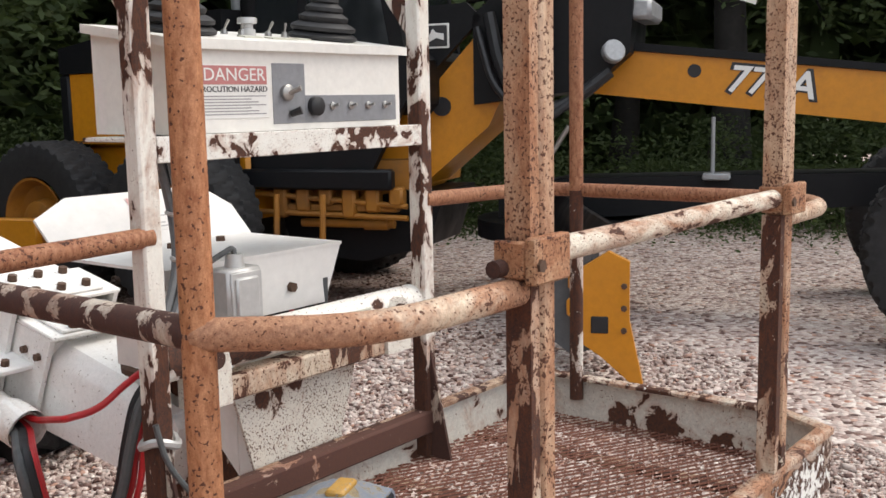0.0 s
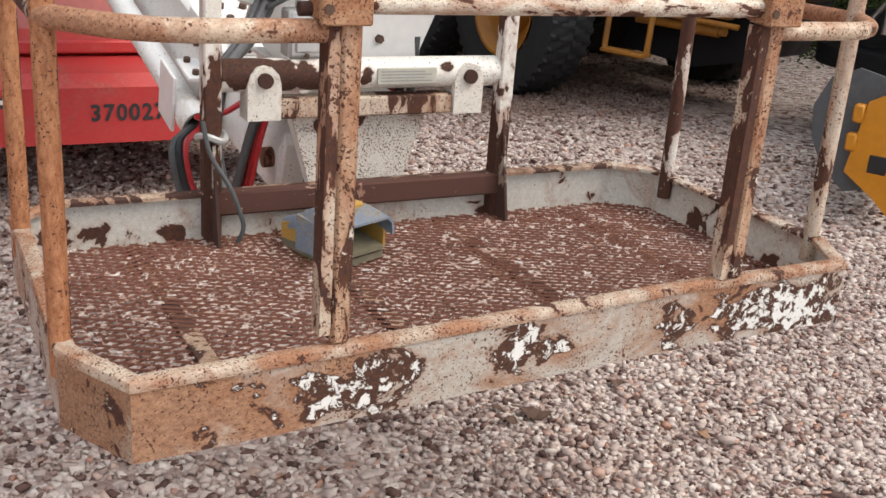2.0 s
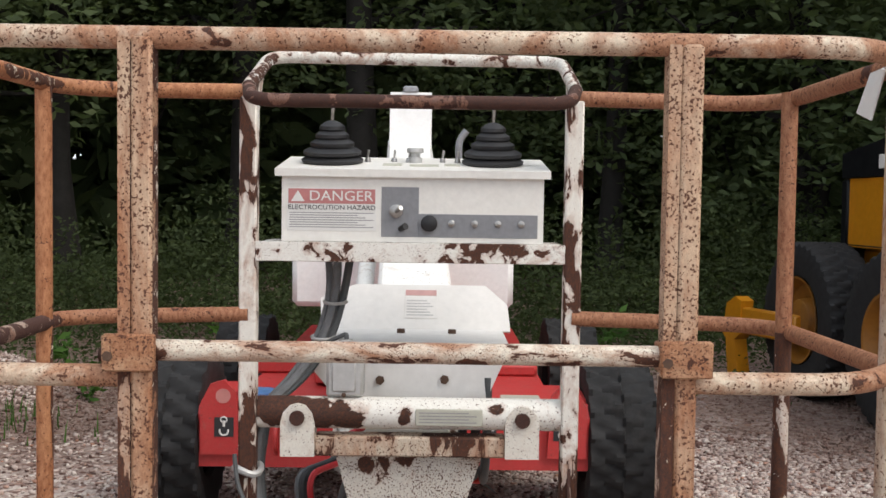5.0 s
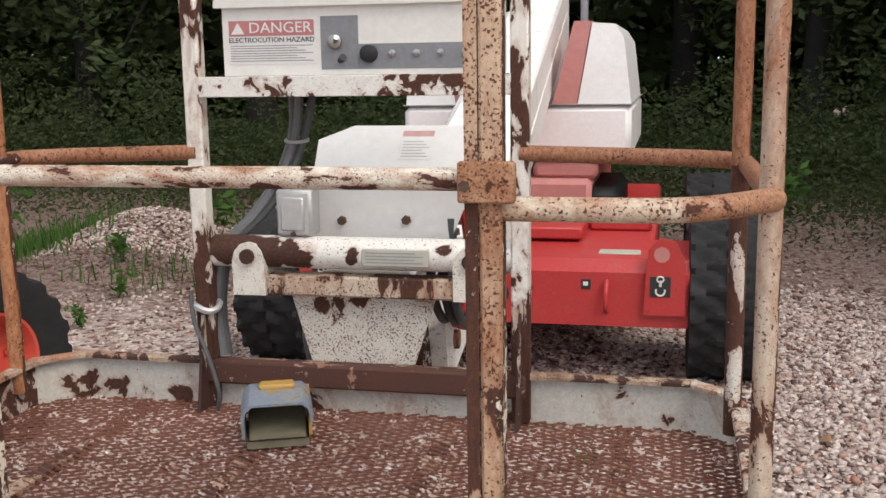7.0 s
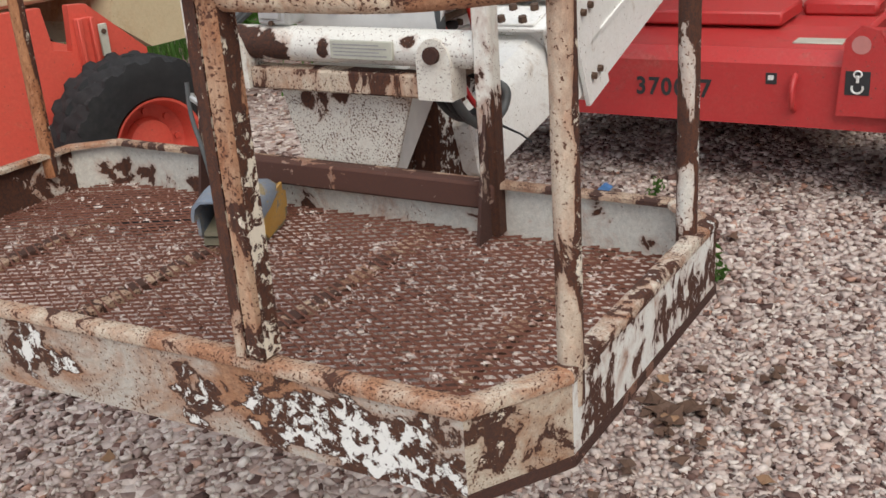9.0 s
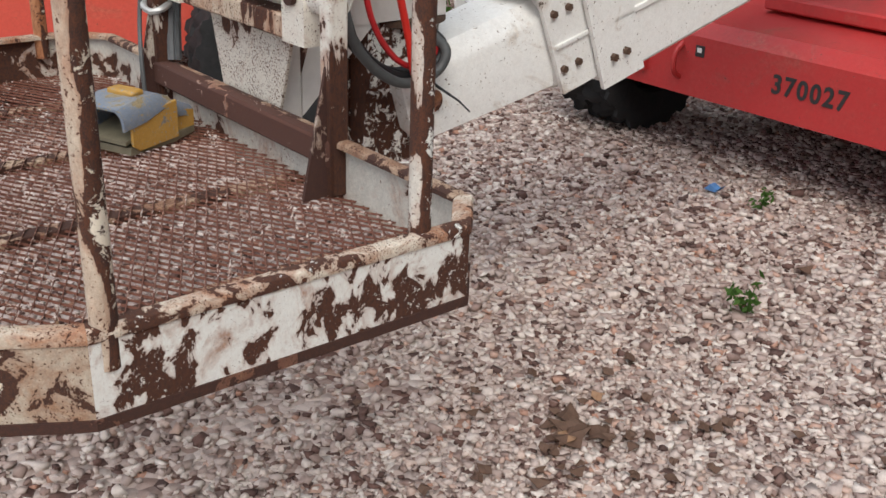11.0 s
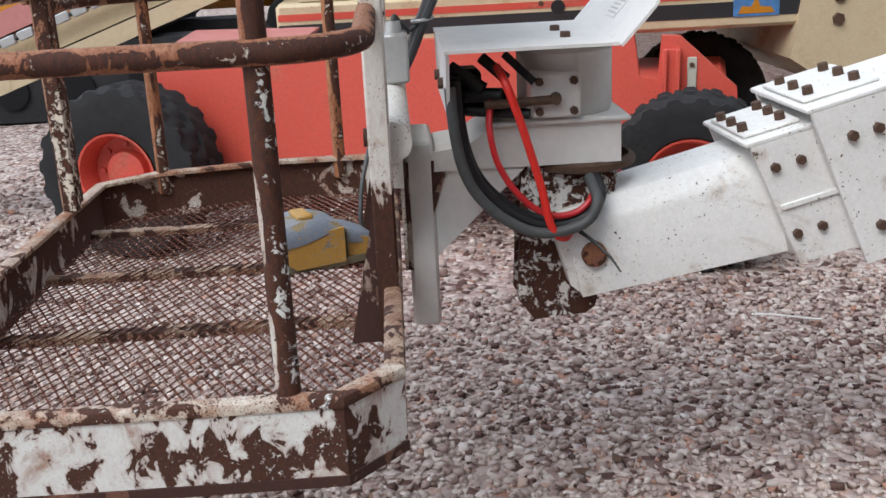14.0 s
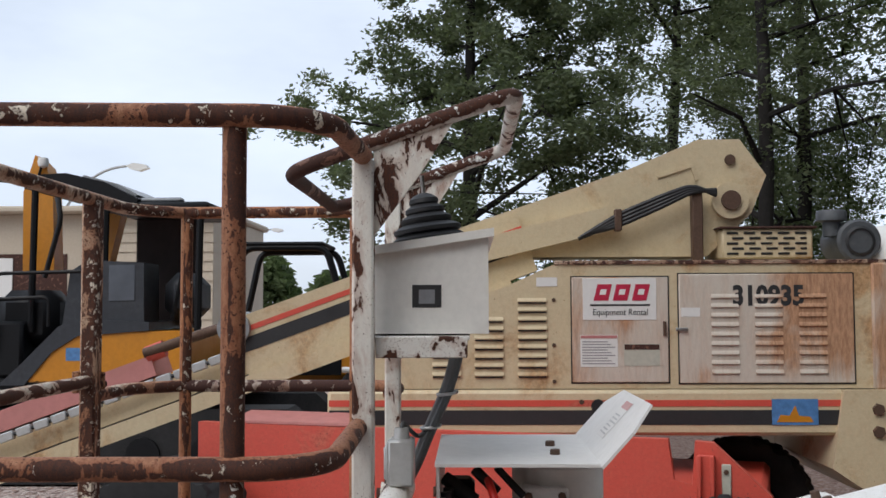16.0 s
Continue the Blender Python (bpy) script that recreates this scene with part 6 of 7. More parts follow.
part("filter_cap", Geo().lathe([(0.0, 0.09), (0.075, 0.09), (0.085, 0.075), (0.085, 0.03), (0.05, 0.02), (0.05, -0.06)], 20, Matrix.Translation((RX - 0.22, 3.17, 2.12))), M_slate, air)
part("filter_ring", Geo().lathe([(0.07, 0.0), (0.085, 0.006), (0.07, 0.012)], 24, Matrix.Translation((RX - 0.139, 3.30, 2.03)) @ Matrix.Rotation(radians(90), 4, "Y")), M_ink, air)
part("engine_bonnet", Geo().lathe([(0.0, 0.18), (0.12, 0.16), (0.22, 0.08), (0.25, 0.0), (0.25, -0.12)], 20, Matrix.Translation((RX - 0.40, 3.55, 1.96))), M_paper, old, "white domed cap")

# boom of the old lift: base section, head, lift cylinder and the long lower section
def slab(poly, x0, x1, name, mat, lab="", parent=None):
    return part(name, Geo().prism(poly, x0, x1, "x"), mat, parent or old, lab)


BX0, BX1 = RX - 0.62, RX - 0.24
head = slab([(0.62, 1.98), (2.02, 2.46), (2.42, 2.63), (2.66, 2.63), (2.81, 2.42), (2.72, 2.20), (2.46, 1.95), (1.40, 1.95), (0.55, 1.70)], BX0, BX1, "boom_head", M_cream, "cream boom head")
part("pin_boss", Geo().cyl((BX1, 2.59, 2.27), (BX1 + 0.05, 2.59, 2.27), 0.105, n=28), M_cream, head, "round cream boss")
part("pin", Geo().cyl((BX1 + 0.05, 2.59, 2.27), (BX1 + 0.075, 2.59, 2.27), 0.055, n=20), M_bolt, head)
part("small_pin", Geo().cyl((BX1, 2.60, 2.51), (BX1 + 0.02, 2.60, 2.51), 0.030, n=16), M_bolt, head)
part("stiffener", Geo().prism([(2.18, 2.42), (2.38, 2.49), (2.41, 2.40), (2.40, 2.385), (2.375, 2.465), (2.185, 2.405)], BX1, BX1 + 0.012, "x"), M_cream, head)
part("post", Geo().box(BX1 + 0.03, BX1 + 0.10, 2.36, 2.42, 1.90, 2.32, 0.006), M_bolt, old, "brown upright post")
cylg = part("lift_cylinder", Geo().prism([(0.62, 1.79), (1.90, 2.095), (1.94, 2.14), (1.87, 2.23), (0.60, 1.92)], BX1 + 0.006, BX1 + 0.10, "x"), M_cream, old, "cream boxed lift cylinder")
for k in range(4):
    part("hose", Geo().tube(fillet([(BX1 + 0.09, 1.80 - 0.03 * k, 2.085 - 0.012 * k), (BX1 + 0.115, 1.95, 2.125 + 0.022 * k), (BX1 + 0.115, 2.20, 2.235 + 0.020 * k), (BX1 + 0.11, 2.36, 2.315 + 0.012 * k), (BX1 + 0.09, 2.50, 2.325 - 0.01 * k)], 0.06, 4), 0.0135, 8), M_rubber, cylg, "black hydraulic hose")
part("hose_clamp", Geo().box(BX1 + 0.08, BX1 + 0.14, 1.915, 1.955, 2.09, 2.215, 0.006), M_bolt, cylg)
D0, D1 = Vector((0, 0.95, 1.86)), Vector((0, -2.2, 0.72))


def long_section(name, t0, t1, up0, up1, x0, x1, mat, lab, parent=None):
    """A box along the sloping lower boom; t runs along it, up across it."""
    a, b = D0.lerp(D1, t0), D0.lerp(D1, t1)
    n = Vector((0, -(D1 - D0).z, (D1 - D0).y)).normalized()
    n = n if n.z > 0 else -n
    poly = [(a + n * up0), (b + n * up0), (b + n * up1), (a + n * up1)]
    return part(name, Geo().prism([(p.y, p.z) for p in poly], x0, x1, "x"), mat, parent or old, lab)


LX0, LX1 = RX - 0.62, RX - 0.20
lb = long_section("boom_base_section", -0.15, 0.378, -0.17, 0.17, LX0, LX1, M_cream, "cream boom section with dark and orange stripes")
long_section("stripe", -0.15, 0.374, -0.035, 0.045, LX1, LX1 + 0.003, M_ink, "dark stripe", lb)
long_section("stripe", -0.15, 0.374, 0.075, 0.105, LX1, LX1 + 0.003, M_coral, "orange stripe", lb)
long_section("boom_fly_section", 0.34, 1.3, -0.155, 0.0, LX0 + 0.05, LX1 - 0.04, M_cream, "cream inner boom section")
long_section("boom_foot_rail", -0.1, 0.9, -0.26, -0.165, LX0 + 0.06, LX1 + 0.02, M_cream, "cream lower rail")
pk = long_section("jib_tube", 0.53, 1.25, 0.02, 0.14, LX0 + 0.06, LX1 - 0.02, M_pink, "faded pink-red jib tube")
part("boom_nose", Geo().cyl((LX0 + 0.10, -0.27, 1.545), (LX1 + 0.035, -0.27, 1.545), 0.095, n=20), M_lampgrey, old, "grey rounded boom nose roller")
part("jib_link", Geo().tube([(LX1 - 0.02, -0.27, 1.575), (LX1 - 0.02, -0.80, 1.40)], 0.03, 10), M_bolt, old, "dark link rod")
part("jib_end", Geo().cyl((LX1 - 0.05, -0.69, 1.43), (LX1 - 0.05, -0.79, 1.39), 0.05, n=14), M_coral, pk, "red jib end")
track = part("cable_track", Geo().tube([D0.lerp(D1, 0.385) + Vector((LX1 + 0.03, 0, -0.02)), D0.lerp(D1, 1.25) + Vector((LX1 + 0.03, 0, -0.02))], 0.012, 8), M_rubber, old, "segmented white cable track")
trackdir = (D1 - D0).normalized()
for i in range(28):
    a = D0.lerp(D1, 0.385 + 0.032 * i) + Vector((0, 0, -0.02))
    mtr = Matrix.Translation((LX1 + 0.03, a.y, a.z)) @ Matrix.Rotation(math.atan2(-trackdir.z, -trackdir.y), 4, "X")
    part("track_link", Geo().box(-0.02, 0.02, -0.044, 0.044, -0.026, 0.026, 0.006, mtr), M_zinc, track)

# orange-red chassis, turned under the upper body
ch = thing("old_lift_chassis", "faded orange-red lift chassis on black lugged tyres", "lift chassis", pose(-2.575, 0.81, 0.0, 0, 0, 73))
part("side_plate", Geo().prism([(-1.36, 0.34), (-1.36, 1.035), (1.19, 1.03), (1.215, 0.84), (1.30, 0.82), (1.315, 1.025), (1.40, 1.02), (1.66, 0.78), (1.68, 0.50), (1.60, 0.38), (0.92, 0.36)], 0.27, 0.33, "y"), M_coral, ch, "faded orange-red side plate")
lug = part("lashing_bracket", Geo().box(1.325, 1.405, 0.245, 0.27, 0.745, 0.965, 0.004).box(1.325, 1.345, 0.215, 0.245, 0.745, 0.965, 0.004).box(1.385, 1.405, 0.215, 0.245, 0.745, 0.965, 0.004), M_coral, ch, "orange-red channel bracket")
part("bracket_foot", Geo().box(1.318, 1.412, 0.195, 0.27, 0.725, 0.745, 0.004), M_coral, lug)
part("strap_plate", Geo().box(1.435, 1.478, 0.258, 0.27, 0.775, 0.925, 0.004), M_tape, ch, "bare grey strap plate")
part("strap_bolt", Geo().cyl((1.456, 0.25, 0.89), (1.456, 0.262, 0.89), 0.012, n=8), M_bolt, ch)
part("frame", Geo().box(-1.3, 0.90, 0.34, 1.75, 0.42, 0.86, 0.03).box(0.90, 1.62, 0.60, 1.75, 0.42, 0.74, 0.03), M_coral, ch, "orange-red chassis frame")
part("top_deck", Geo().box(-1.3, 0.9, 0.34, 1.75, 0.925, 0.945, 0.008), M_pink, ch, "faded pinkish deck")
part("ledge", Geo().prism([(0.275, 1.037), (0.50, 1.070), (0.50, 1.085), (0.275, 1.050)], -1.16, -0.45, "x"), M_pink, ch, "faded pink ledge above the side plate")
for wx, wy, wr, turn in ((-1.33, -0.03, 0.44, 0), (1.47, 0.05, 0.40, 0), (-1.455, 1.95, 0.43, 180), (1.455, 1.95, 0.43, 180)):
    wheel(ch, Matrix.Translation((wx, wy, wr)) @ Matrix.Rotation(radians(turn), 4, "Z"), wr, 0.34, 0.205, M_coral, 20, 0.020, 0.08)
part("axle", Geo().cyl((1.47, 0.20, 0.41), (1.47, 1.8, 0.41), 0.09, n=14), M_coral, ch, "orange-red axle")


# ---- motor grader at the edge of the yard ----
GF = math.degrees(math.atan2(-0.944, 0.33))
grader = thing("motor_grader", "yellow and black motor grader parked by the woods", "motor grader", pose(3.41, 6.52, 0.0, 0, 0, GF))
# local: x forward, y to its left; its right side with the tandem wheels faces the yard
# the rear unit is steered 13 degrees about its joint with the front unit
RU = Matrix.Translation((0.6, 0, 0)) @ Matrix.Rotation(radians(-13.3), 4, "Z") @ Matrix.Translation((-0.6, 0, 0))
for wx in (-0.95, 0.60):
    wheel(grader, RU @ Matrix.Translation((wx, 0.0, 0.68)), 0.70, 0.44, 0.37, M_shaded_yellow, 40, 0.022, 0.10, 0.5)
    wheel(grader, RU @ Matrix.Translation((wx, 2.35, 0.68)) @ Matrix.Rotation(radians(180), 4, "Z"), 0.70, 0.44, 0.37, M_shaded_yellow, 40, 0.022, 0.10, 0.5)
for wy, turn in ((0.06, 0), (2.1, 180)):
    wheel(grader, Matrix.Translation((6.30, wy, 0.66)) @ Matrix.Rotation(radians(turn), 4, "Z"), 0.66, 0.42, 0.34, M_shaded_yellow, 40, 0.022, 0.10, 0.5)


def rear(name, geo, mat, parent=None, lab=""):
    ob = part(name, geo, mat, parent or grader, lab)
    ob.data.transform(RU)
    return ob


rip = part("ripper_bar", Geo().box(-1.90, -0.90, 0.10, 0.20, 0.47, 0.72, 0.015), M_yellow, grader, "yellow ripper bar behind the rear wheels")
part("ripper_shank", Geo().prism([(-1.95, 0.44), (-1.90, 0.40), (-1.86, 0.08), (-1.74, 0.03), (-1.70, 0.10), (-1.76, 0.40), (-1.69, 0.46), (-1.66, 0.78), (-1.76, 0.82), (-1.90, 0.74)], 0.08, 0.22, "y"), M_yellow, rip)
rear("tandem_case", Geo().box(-1.25, 0.95, 0.24, 0.42, 0.52, 0.90, 0.03), M_yellow)
rear("rear_frame", Geo().box(-1.05, 0.95, 0.42, 1.90, 0.72, 1.33, 0.03), M_yellow, lab="yellow rear frame")
eng = rear("engine_cover", Geo().prism([(-0.95, 1.34), (0.74, 1.34), (0.74, 1.965), (-0.95, 1.945)], 0.26, 2.0, "y"), M_yellow, lab="yellow engine cover")
rear("hood", Geo().prism([(-1.06, 1.95), (0.90, 1.97), (0.90, 2.40), (0.4, 2.38), (-1.06, 2.17)], 0.24, 2.02, "y"), M_black, lab="black hood with pale lettering")
rear("side_post", Geo().box(0.745, 0.90, 0.25, 0.40, 1.10, 1.97, 0.02), M_black, lab="black panel post")
rear("rear_face", Geo().box(-1.10, -0.955, 0.25, 2.01, 1.20, 1.95, 0.03), M_black, lab="black radiator frame")
for k in range(5):
    rear("name_mark", Geo().box(-0.42 + 0.116 * k, -0.33 + 0.116 * k, 0.231, 0.241, 2.02, 2.14, 0.006), M_paper, eng)
rear("body_sticker", Geo().box(0.48, 0.66, 0.252, 0.261, 1.40, 1.50, 0.001), M_blue, eng)
rear("panel_seam", Geo().box(-0.94, 0.73, 0.255, 0.2615, 1.352, 1.362, 0.0), M_rubber, eng)
rear("panel_slot", Geo().box(0.24, 0.36, 0.252, 0.261, 1.40, 1.43, 0.003), M_rubber, eng)
rear("air_intake", Geo().cyl((-0.35, 0.75, 2.2), (-0.35, 0.75, 2.62), 0.10, n=16).cyl((-0.35, 0.75, 2.58), (-0.35, 0.75, 2.68), 0.15, 0.12, 16), M_black, lab="black air intake stack")
rear("exhaust", Geo().cyl((0.2, 1.2, 2.2), (0.2, 1.2, 3.1), 0.06, n=12), M_lampgrey)
# the yellow parts under the cab carry its shade in their paint colour
belly = part("belly_frame", Geo().prism([(1.15, 1.20), (2.42, 1.20), (2.40, 0.98), (1.75, 0.86), (1.20, 0.84)], 0.46, 1.70, "y"), M_shaded_yellow, grader, "yellow belly frame under the cab, darkened for grime and shade")
# plain black block added to keep the space below the belly frame dark
part("under_cab_block", Geo().prism([(1.10, 0.95), (2.60, 0.95), (2.45, 0.50), (1.90, 0.36), (1.25, 0.42)], 0.66, 1.50, "y"), M_black, grader, "black block under the cab")
part("belly_step", Geo().box(1.30, 2.30, 0.36, 0.46, 0.80, 0.86, 0.01), M_shaded_yellow, belly)
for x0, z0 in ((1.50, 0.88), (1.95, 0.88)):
    part("lifting_ring", Geo().tube([(x0 + 0.09 * math.cos(a), 0.43, z0 + 0.12 + 0.12 * math.sin(a)) for a in np.linspace(0, 6.283, 17)[:-1]], 0.022, 8, closed=True), M_shaded_yellow, belly)
part("cross_tube", Geo().cyl((1.45, 0.44, 0.70), (2.25, 0.44, 0.70), 0.035, n=12).cyl((2.0, 0.44, 0.70), (2.2, 0.44, 0.70), 0.05, n=12), M_shaded_yellow, belly)
cabo = [(1.02, 1.12), (2.10, 1.12), (2.45, 1.75), (2.20, 3.15), (1.02, 3.15)]
cab = part("cab", Geo().prism(cabo, 0.36, 0.44, "y").prism(cabo, 1.71, 1.79, "y").box(0.98, 2.35, 0.30, 1.85, 3.12, 3.25, 0.04).box(1.0, 1.10, 0.36, 1.79, 1.12, 3.15, 0.02), M_black, grader, "black operator cab")
part("side_window", Geo().prism([(1.15, 1.45), (1.52, 1.45), (1.52, 2.95), (1.15, 2.95)], 0.350, 0.358, "y"), M_glass, cab, "dark cab window")
part("side_window", Geo().prism([(1.60, 1.40), (2.05, 1.40), (2.33, 1.80), (2.12, 2.95), (1.60, 2.95)], 0.350, 0.358, "y"), M_glass, cab, "dark cab door window")
part("windscreen", Geo().prism([(2.42, 1.85), (2.20, 3.05), (2.22, 3.05), (2.44, 1.85)], 0.50, 1.65, "y"), M_glass, cab)
part("console", Geo().box(2.2, 2.55, 0.40, 1.75, 1.55, 2.05, 0.08), M_black, cab)
part("step", Geo().box(1.0, 2.3, 0.25, 0.36, 0.98, 1.14, 0.02), M_black, grader)
for i in range(6):
    part("valve", Geo().box(1.25 + 0.2 * i, 1.37 + 0.2 * i, 0.31, 0.42, 0.75 + 0.05 * (i % 3), 1.0, 0.02), M_shaded_yellow, grader, "yellow valve under the cab")
part("pipe", Geo().tube([(1.0, 0.34, 0.95), (2.4, 0.34, 0.85)], 0.022, 8), M_shaded_yellow, grader)
part("pipe", Geo().tube([(1.0, 0.34, 0.80), (2.4, 0.34, 0.76)], 0.022, 8), M_shaded_yellow, grader)
part("step_frame", Geo().tube(fillet([(1.35, 0.2, 0.95), (1.35, 0.16, 0.45), (1.75, 0.16, 0.45), (1.75, 0.2, 0.95)], 0.05), 0.025, 8).box(1.35, 1.75, 0.1, 0.24, 0.44, 0.47, 0.005), M_shaded_yellow, grader)
# front frame: rises from the cab, then runs level to the front axle
part("neck", Geo().prism([(1.9, 0.95), (2.35, 0.95), (2.95, 1.45), (3.20, 1.95), (2.95, 2.25), (2.45, 1.72), (1.9, 1.35)], 0.72, 1.38, "y"), M_yellow, grader, "yellow rising frame neck")
bad = part("side_badge", Geo().prism([(2.36, 1.72), (2.92, 2.28), (2.80, 2.40), (2.30, 2.38)], 0.66, 0.72, "y"), M_black, grader, "black side panel")
part("badge_rim", Geo().box(2.46, 2.66, 0.646, 0.661, 2.06, 2.25, 0.004), M_paper, bad, "white rounded badge outline")
part("badge_field", Geo().box(2.475, 2.645, 0.640, 0.648, 2.075, 2.235, 0.004), M_ink, bad)
part("badge_mark", Geo().prism([(2.50, 2.11), (2.56, 2.14), (2.62, 2.12), (2.62, 2.17), (2.56, 2.18), (2.53, 2.21), (2.50, 2.16)], 0.634, 0.641, "y"), M_paper, bad)
part("pivot_cover", Geo().cyl((2.57, 0.70, 1.61), (2.57, 0.725, 1.61), 0.075, n=18), M_rubber, grader)
saddle = part("saddle", Geo().prism([(2.85, 1.62), (3.75, 1.72), (4.05, 1.98), (4.08, 2.40), (3.25, 2.62), (2.85, 2.3)], 0.66, 1.44, "y"), M_black, grader, "black saddle with lift cylinders")
part("saddle_cap", Geo().box(3.98, 4.20, 0.70, 1.40, 2.22, 2.38, 0.03), M_lampgrey, saddle)
part("work_lamp", Geo().lathe([(0.0, 0.0), (0.07, 0.0), (0.085, 0.03), (0.085, 0.08), (0.075, 0.09), (0.0, 0.09)], 18, Matrix.Translation((3.92, 0.60, 1.97)) @ Matrix.Rotation(radians(70), 4, "X") @ Matrix.Rotation(radians(30), 4, "Y")), M_lampgrey, saddle)
for cx, rod in ((3.20, M_black), (3.42, M_steel)):
    lc = part("lift_cylinder", Geo().cyl((cx, 0.50, 1.50), (cx, 0.50, 2.9), 0.06, n=14), M_black, grader, "black lift cylinder")
    part("rod", Geo().cyl((cx, 0.50, 0.85), (cx, 0.50, 1.52), 0.03, n=12), rod, lc)
part("side_shift_rod", Geo().cyl((3.30, 0.55, 0.95), (3.62, 0.55, 1.45), 0.02, n=10), M_steel, grader, "bright steel rod")
part("hose", Geo().tube(fillet([(3.0, 0.6, 2.3), (3.1, 0.52, 1.9), (3.3, 0.52, 1.55), (3.6, 0.6, 1.6), (3.9, 0.7, 1.85)], 0.15), 0.05, 8), M_rubber, grader)
part("hose", Geo().tube(fillet([(2.9, 0.6, 2.2), (3.05, 0.5, 1.75), (3.4, 0.5, 1.45), (3.8, 0.6, 1.75)], 0.15), 0.03, 8), M_rubber, grader)
fr2 = part("front_frame", Geo().prism([(3.65, 1.70), (7.2, 1.28), (7.2, 1.64), (4.05, 2.00)], 0.87, 1.23, "y"), M_yellow, grader, "yellow front frame with model number")
part("frame_top", Geo().prism([(4.03, 2.005), (7.2, 1.645), (7.2, 1.69), (4.03, 2.065)], 0.84, 1.26, "y"), M_black, fr2)
part("frame_hole", Geo().cyl((4.50, 0.866, 1.84), (4.50, 0.875, 1.84), 0.05, n=16), M_rubber, fr2)
fa = math.atan2(-0.40, 3.4)
nm = Matrix.Translation((5.04, 0.866, 1.735)) @ Matrix.Rotation(-fa, 4, "Y") @ Matrix.Rotation(radians(90), 4, "X")
letters("model_number", "772A", 0.300, M_ink, fr2, nm, 0.003, 0.18, 1.0, 0.014)
letters("model_number", "772A", 0.275, M_paper, fr2, Matrix.Translation((0, -0.006, 0.0)) @ nm, 0.003, 0.18, 1.04, 0.004)
part("drawbar", Geo().prism([(3.0, 0.70), (6.9, 0.92), (6.9, 1.12), (3.5, 1.04), (3.0, 0.95)], 0.80, 1.30, "y"), M_black, grader, "black drawbar")
part("circle", Geo().cyl((3.5, 1.05, 0.58), (3.5, 1.05, 0.72), 0.72, n=36), M_black, grader, "black blade circle")
part("mast", Geo().cyl((4.65, 0.78, 1.05), (4.65, 0.78, 1.50), 0.015, n=8).box(4.58, 4.78, 0.70, 0.85, 1.04, 1.09, 0.01), M_lampgrey, grader)
bl = Matrix.Translation((3.5, 1.05, 0.0)) @ Matrix.Rotation(radians(20), 4, "Z")
arc = [(0.20 - 0.22 * math.cos(a), 0.36 + 0.36 * math.sin(a)) for a in np.linspace(-1.15, 1.15, 9)]
arc = [(p[0] - 0.20, 0.10 + 1.20 * p[1]) for p in arc]
prof = arc + [(p[0] + 0.03, p[1]) for p in reversed(arc)]
part("moldboard", Geo().prism([(x, z) for x, z in prof], -2.33, 1.3, "y", bl), M_black, grader, "black curved blade")
sx = Matrix.Translation((4.02, -1.25, 0.0)) @ Matrix.Rotation(radians(6), 4, "Z")
rip = part("blade_end", Geo().prism([(-0.02, 0.28), (0.16, 0.16), (0.34, 0.0), (0.40, 0.0), (0.32, 0.38), (0.32, 0.72), (0.20, 0.78), (0.04, 0.68)], -0.03, 0.03, "y", sx), M_yellow, grader, "yellow blade end bit")
part("end_slot", Geo().box(0.10, 0.20, -0.037, 0.037, 0.30, 0.40, 0.005, sx), M_rubber, rip)
bolt_row(rip, [sx @ Vector((0.29, -0.03, z)) for z in (0.32, 0.45, 0.58)], sx.to_3x3() @ Vector((0, -1, 0)), 0.02, 0.015)
for x, z in ((0.0, 0.61), (-0.01, 0.45)):
    part("end_block", Geo().box(x - 0.03, x + 0.03, -0.055, 0.02, z - 0.05, z + 0.05, 0.012, sx), M_yellow, rip)
part("moldboard_end", Geo().prism([(0.14, 0.80), (-0.06, 0.84), (-0.20, 0.77), (-0.27, 0.60), (-0.25, 0.42), (-0.16, 0.26), (-0.02, 0.15), (0.14, 0.20)], 0.035, 0.065, "y", sx), M_slate, rip, "dark grey rounded end of the blade")
rear("tow_arm", Geo().box(-2.2, -0.8, 0.42, 0.54, 0.66, 0.80, 0.02).box(-2.25, -2.08, 0.36, 0.60, 0.14, 0.92, 0.02), M_yellow, lab="yellow rear hitch arm")


# ---- beyond the old lift: excavator, loader, house, lamps, distant trees ----
M_cabin = plain("dark_cab_lining", (0.030, 0.014, 0.012), 0.7, grain=12, vary=0.5, seed=63)
M_slateblack = plain("dark_slate_plastic", (0.030, 0.034, 0.042), 0.5, grain=20, vary=0.3, dirt=0.3, dirt_col=(0.07, 0.07, 0.072), seed=64)
M_cabglass = plain("grey_cab_glass", (0.10, 0.11, 0.13), 0.15, grain=6, vary=0.2, seed=61, relief=0.0)
EX = -7.2
exc = thing("excavator", "yellow and black excavator with an open roofed cab", "excavator", pose(0.0, -0.38, 0.0))


def ebox(name, y0, y1, z0, z1, x0, x1, mat, lab="", b=0.03, parent=None):
    return part(name, Geo().box(EX + x0, EX + x1, y0, y1, z0, z1, b), mat, parent or exc, lab)


def etube(name, pts, r, mat, lab="", parent=None):
    return part(name, Geo().tube(fillet([(EX + x, y, z) for x, y, z in pts], 0.08), r, 8), mat, parent or exc, lab)


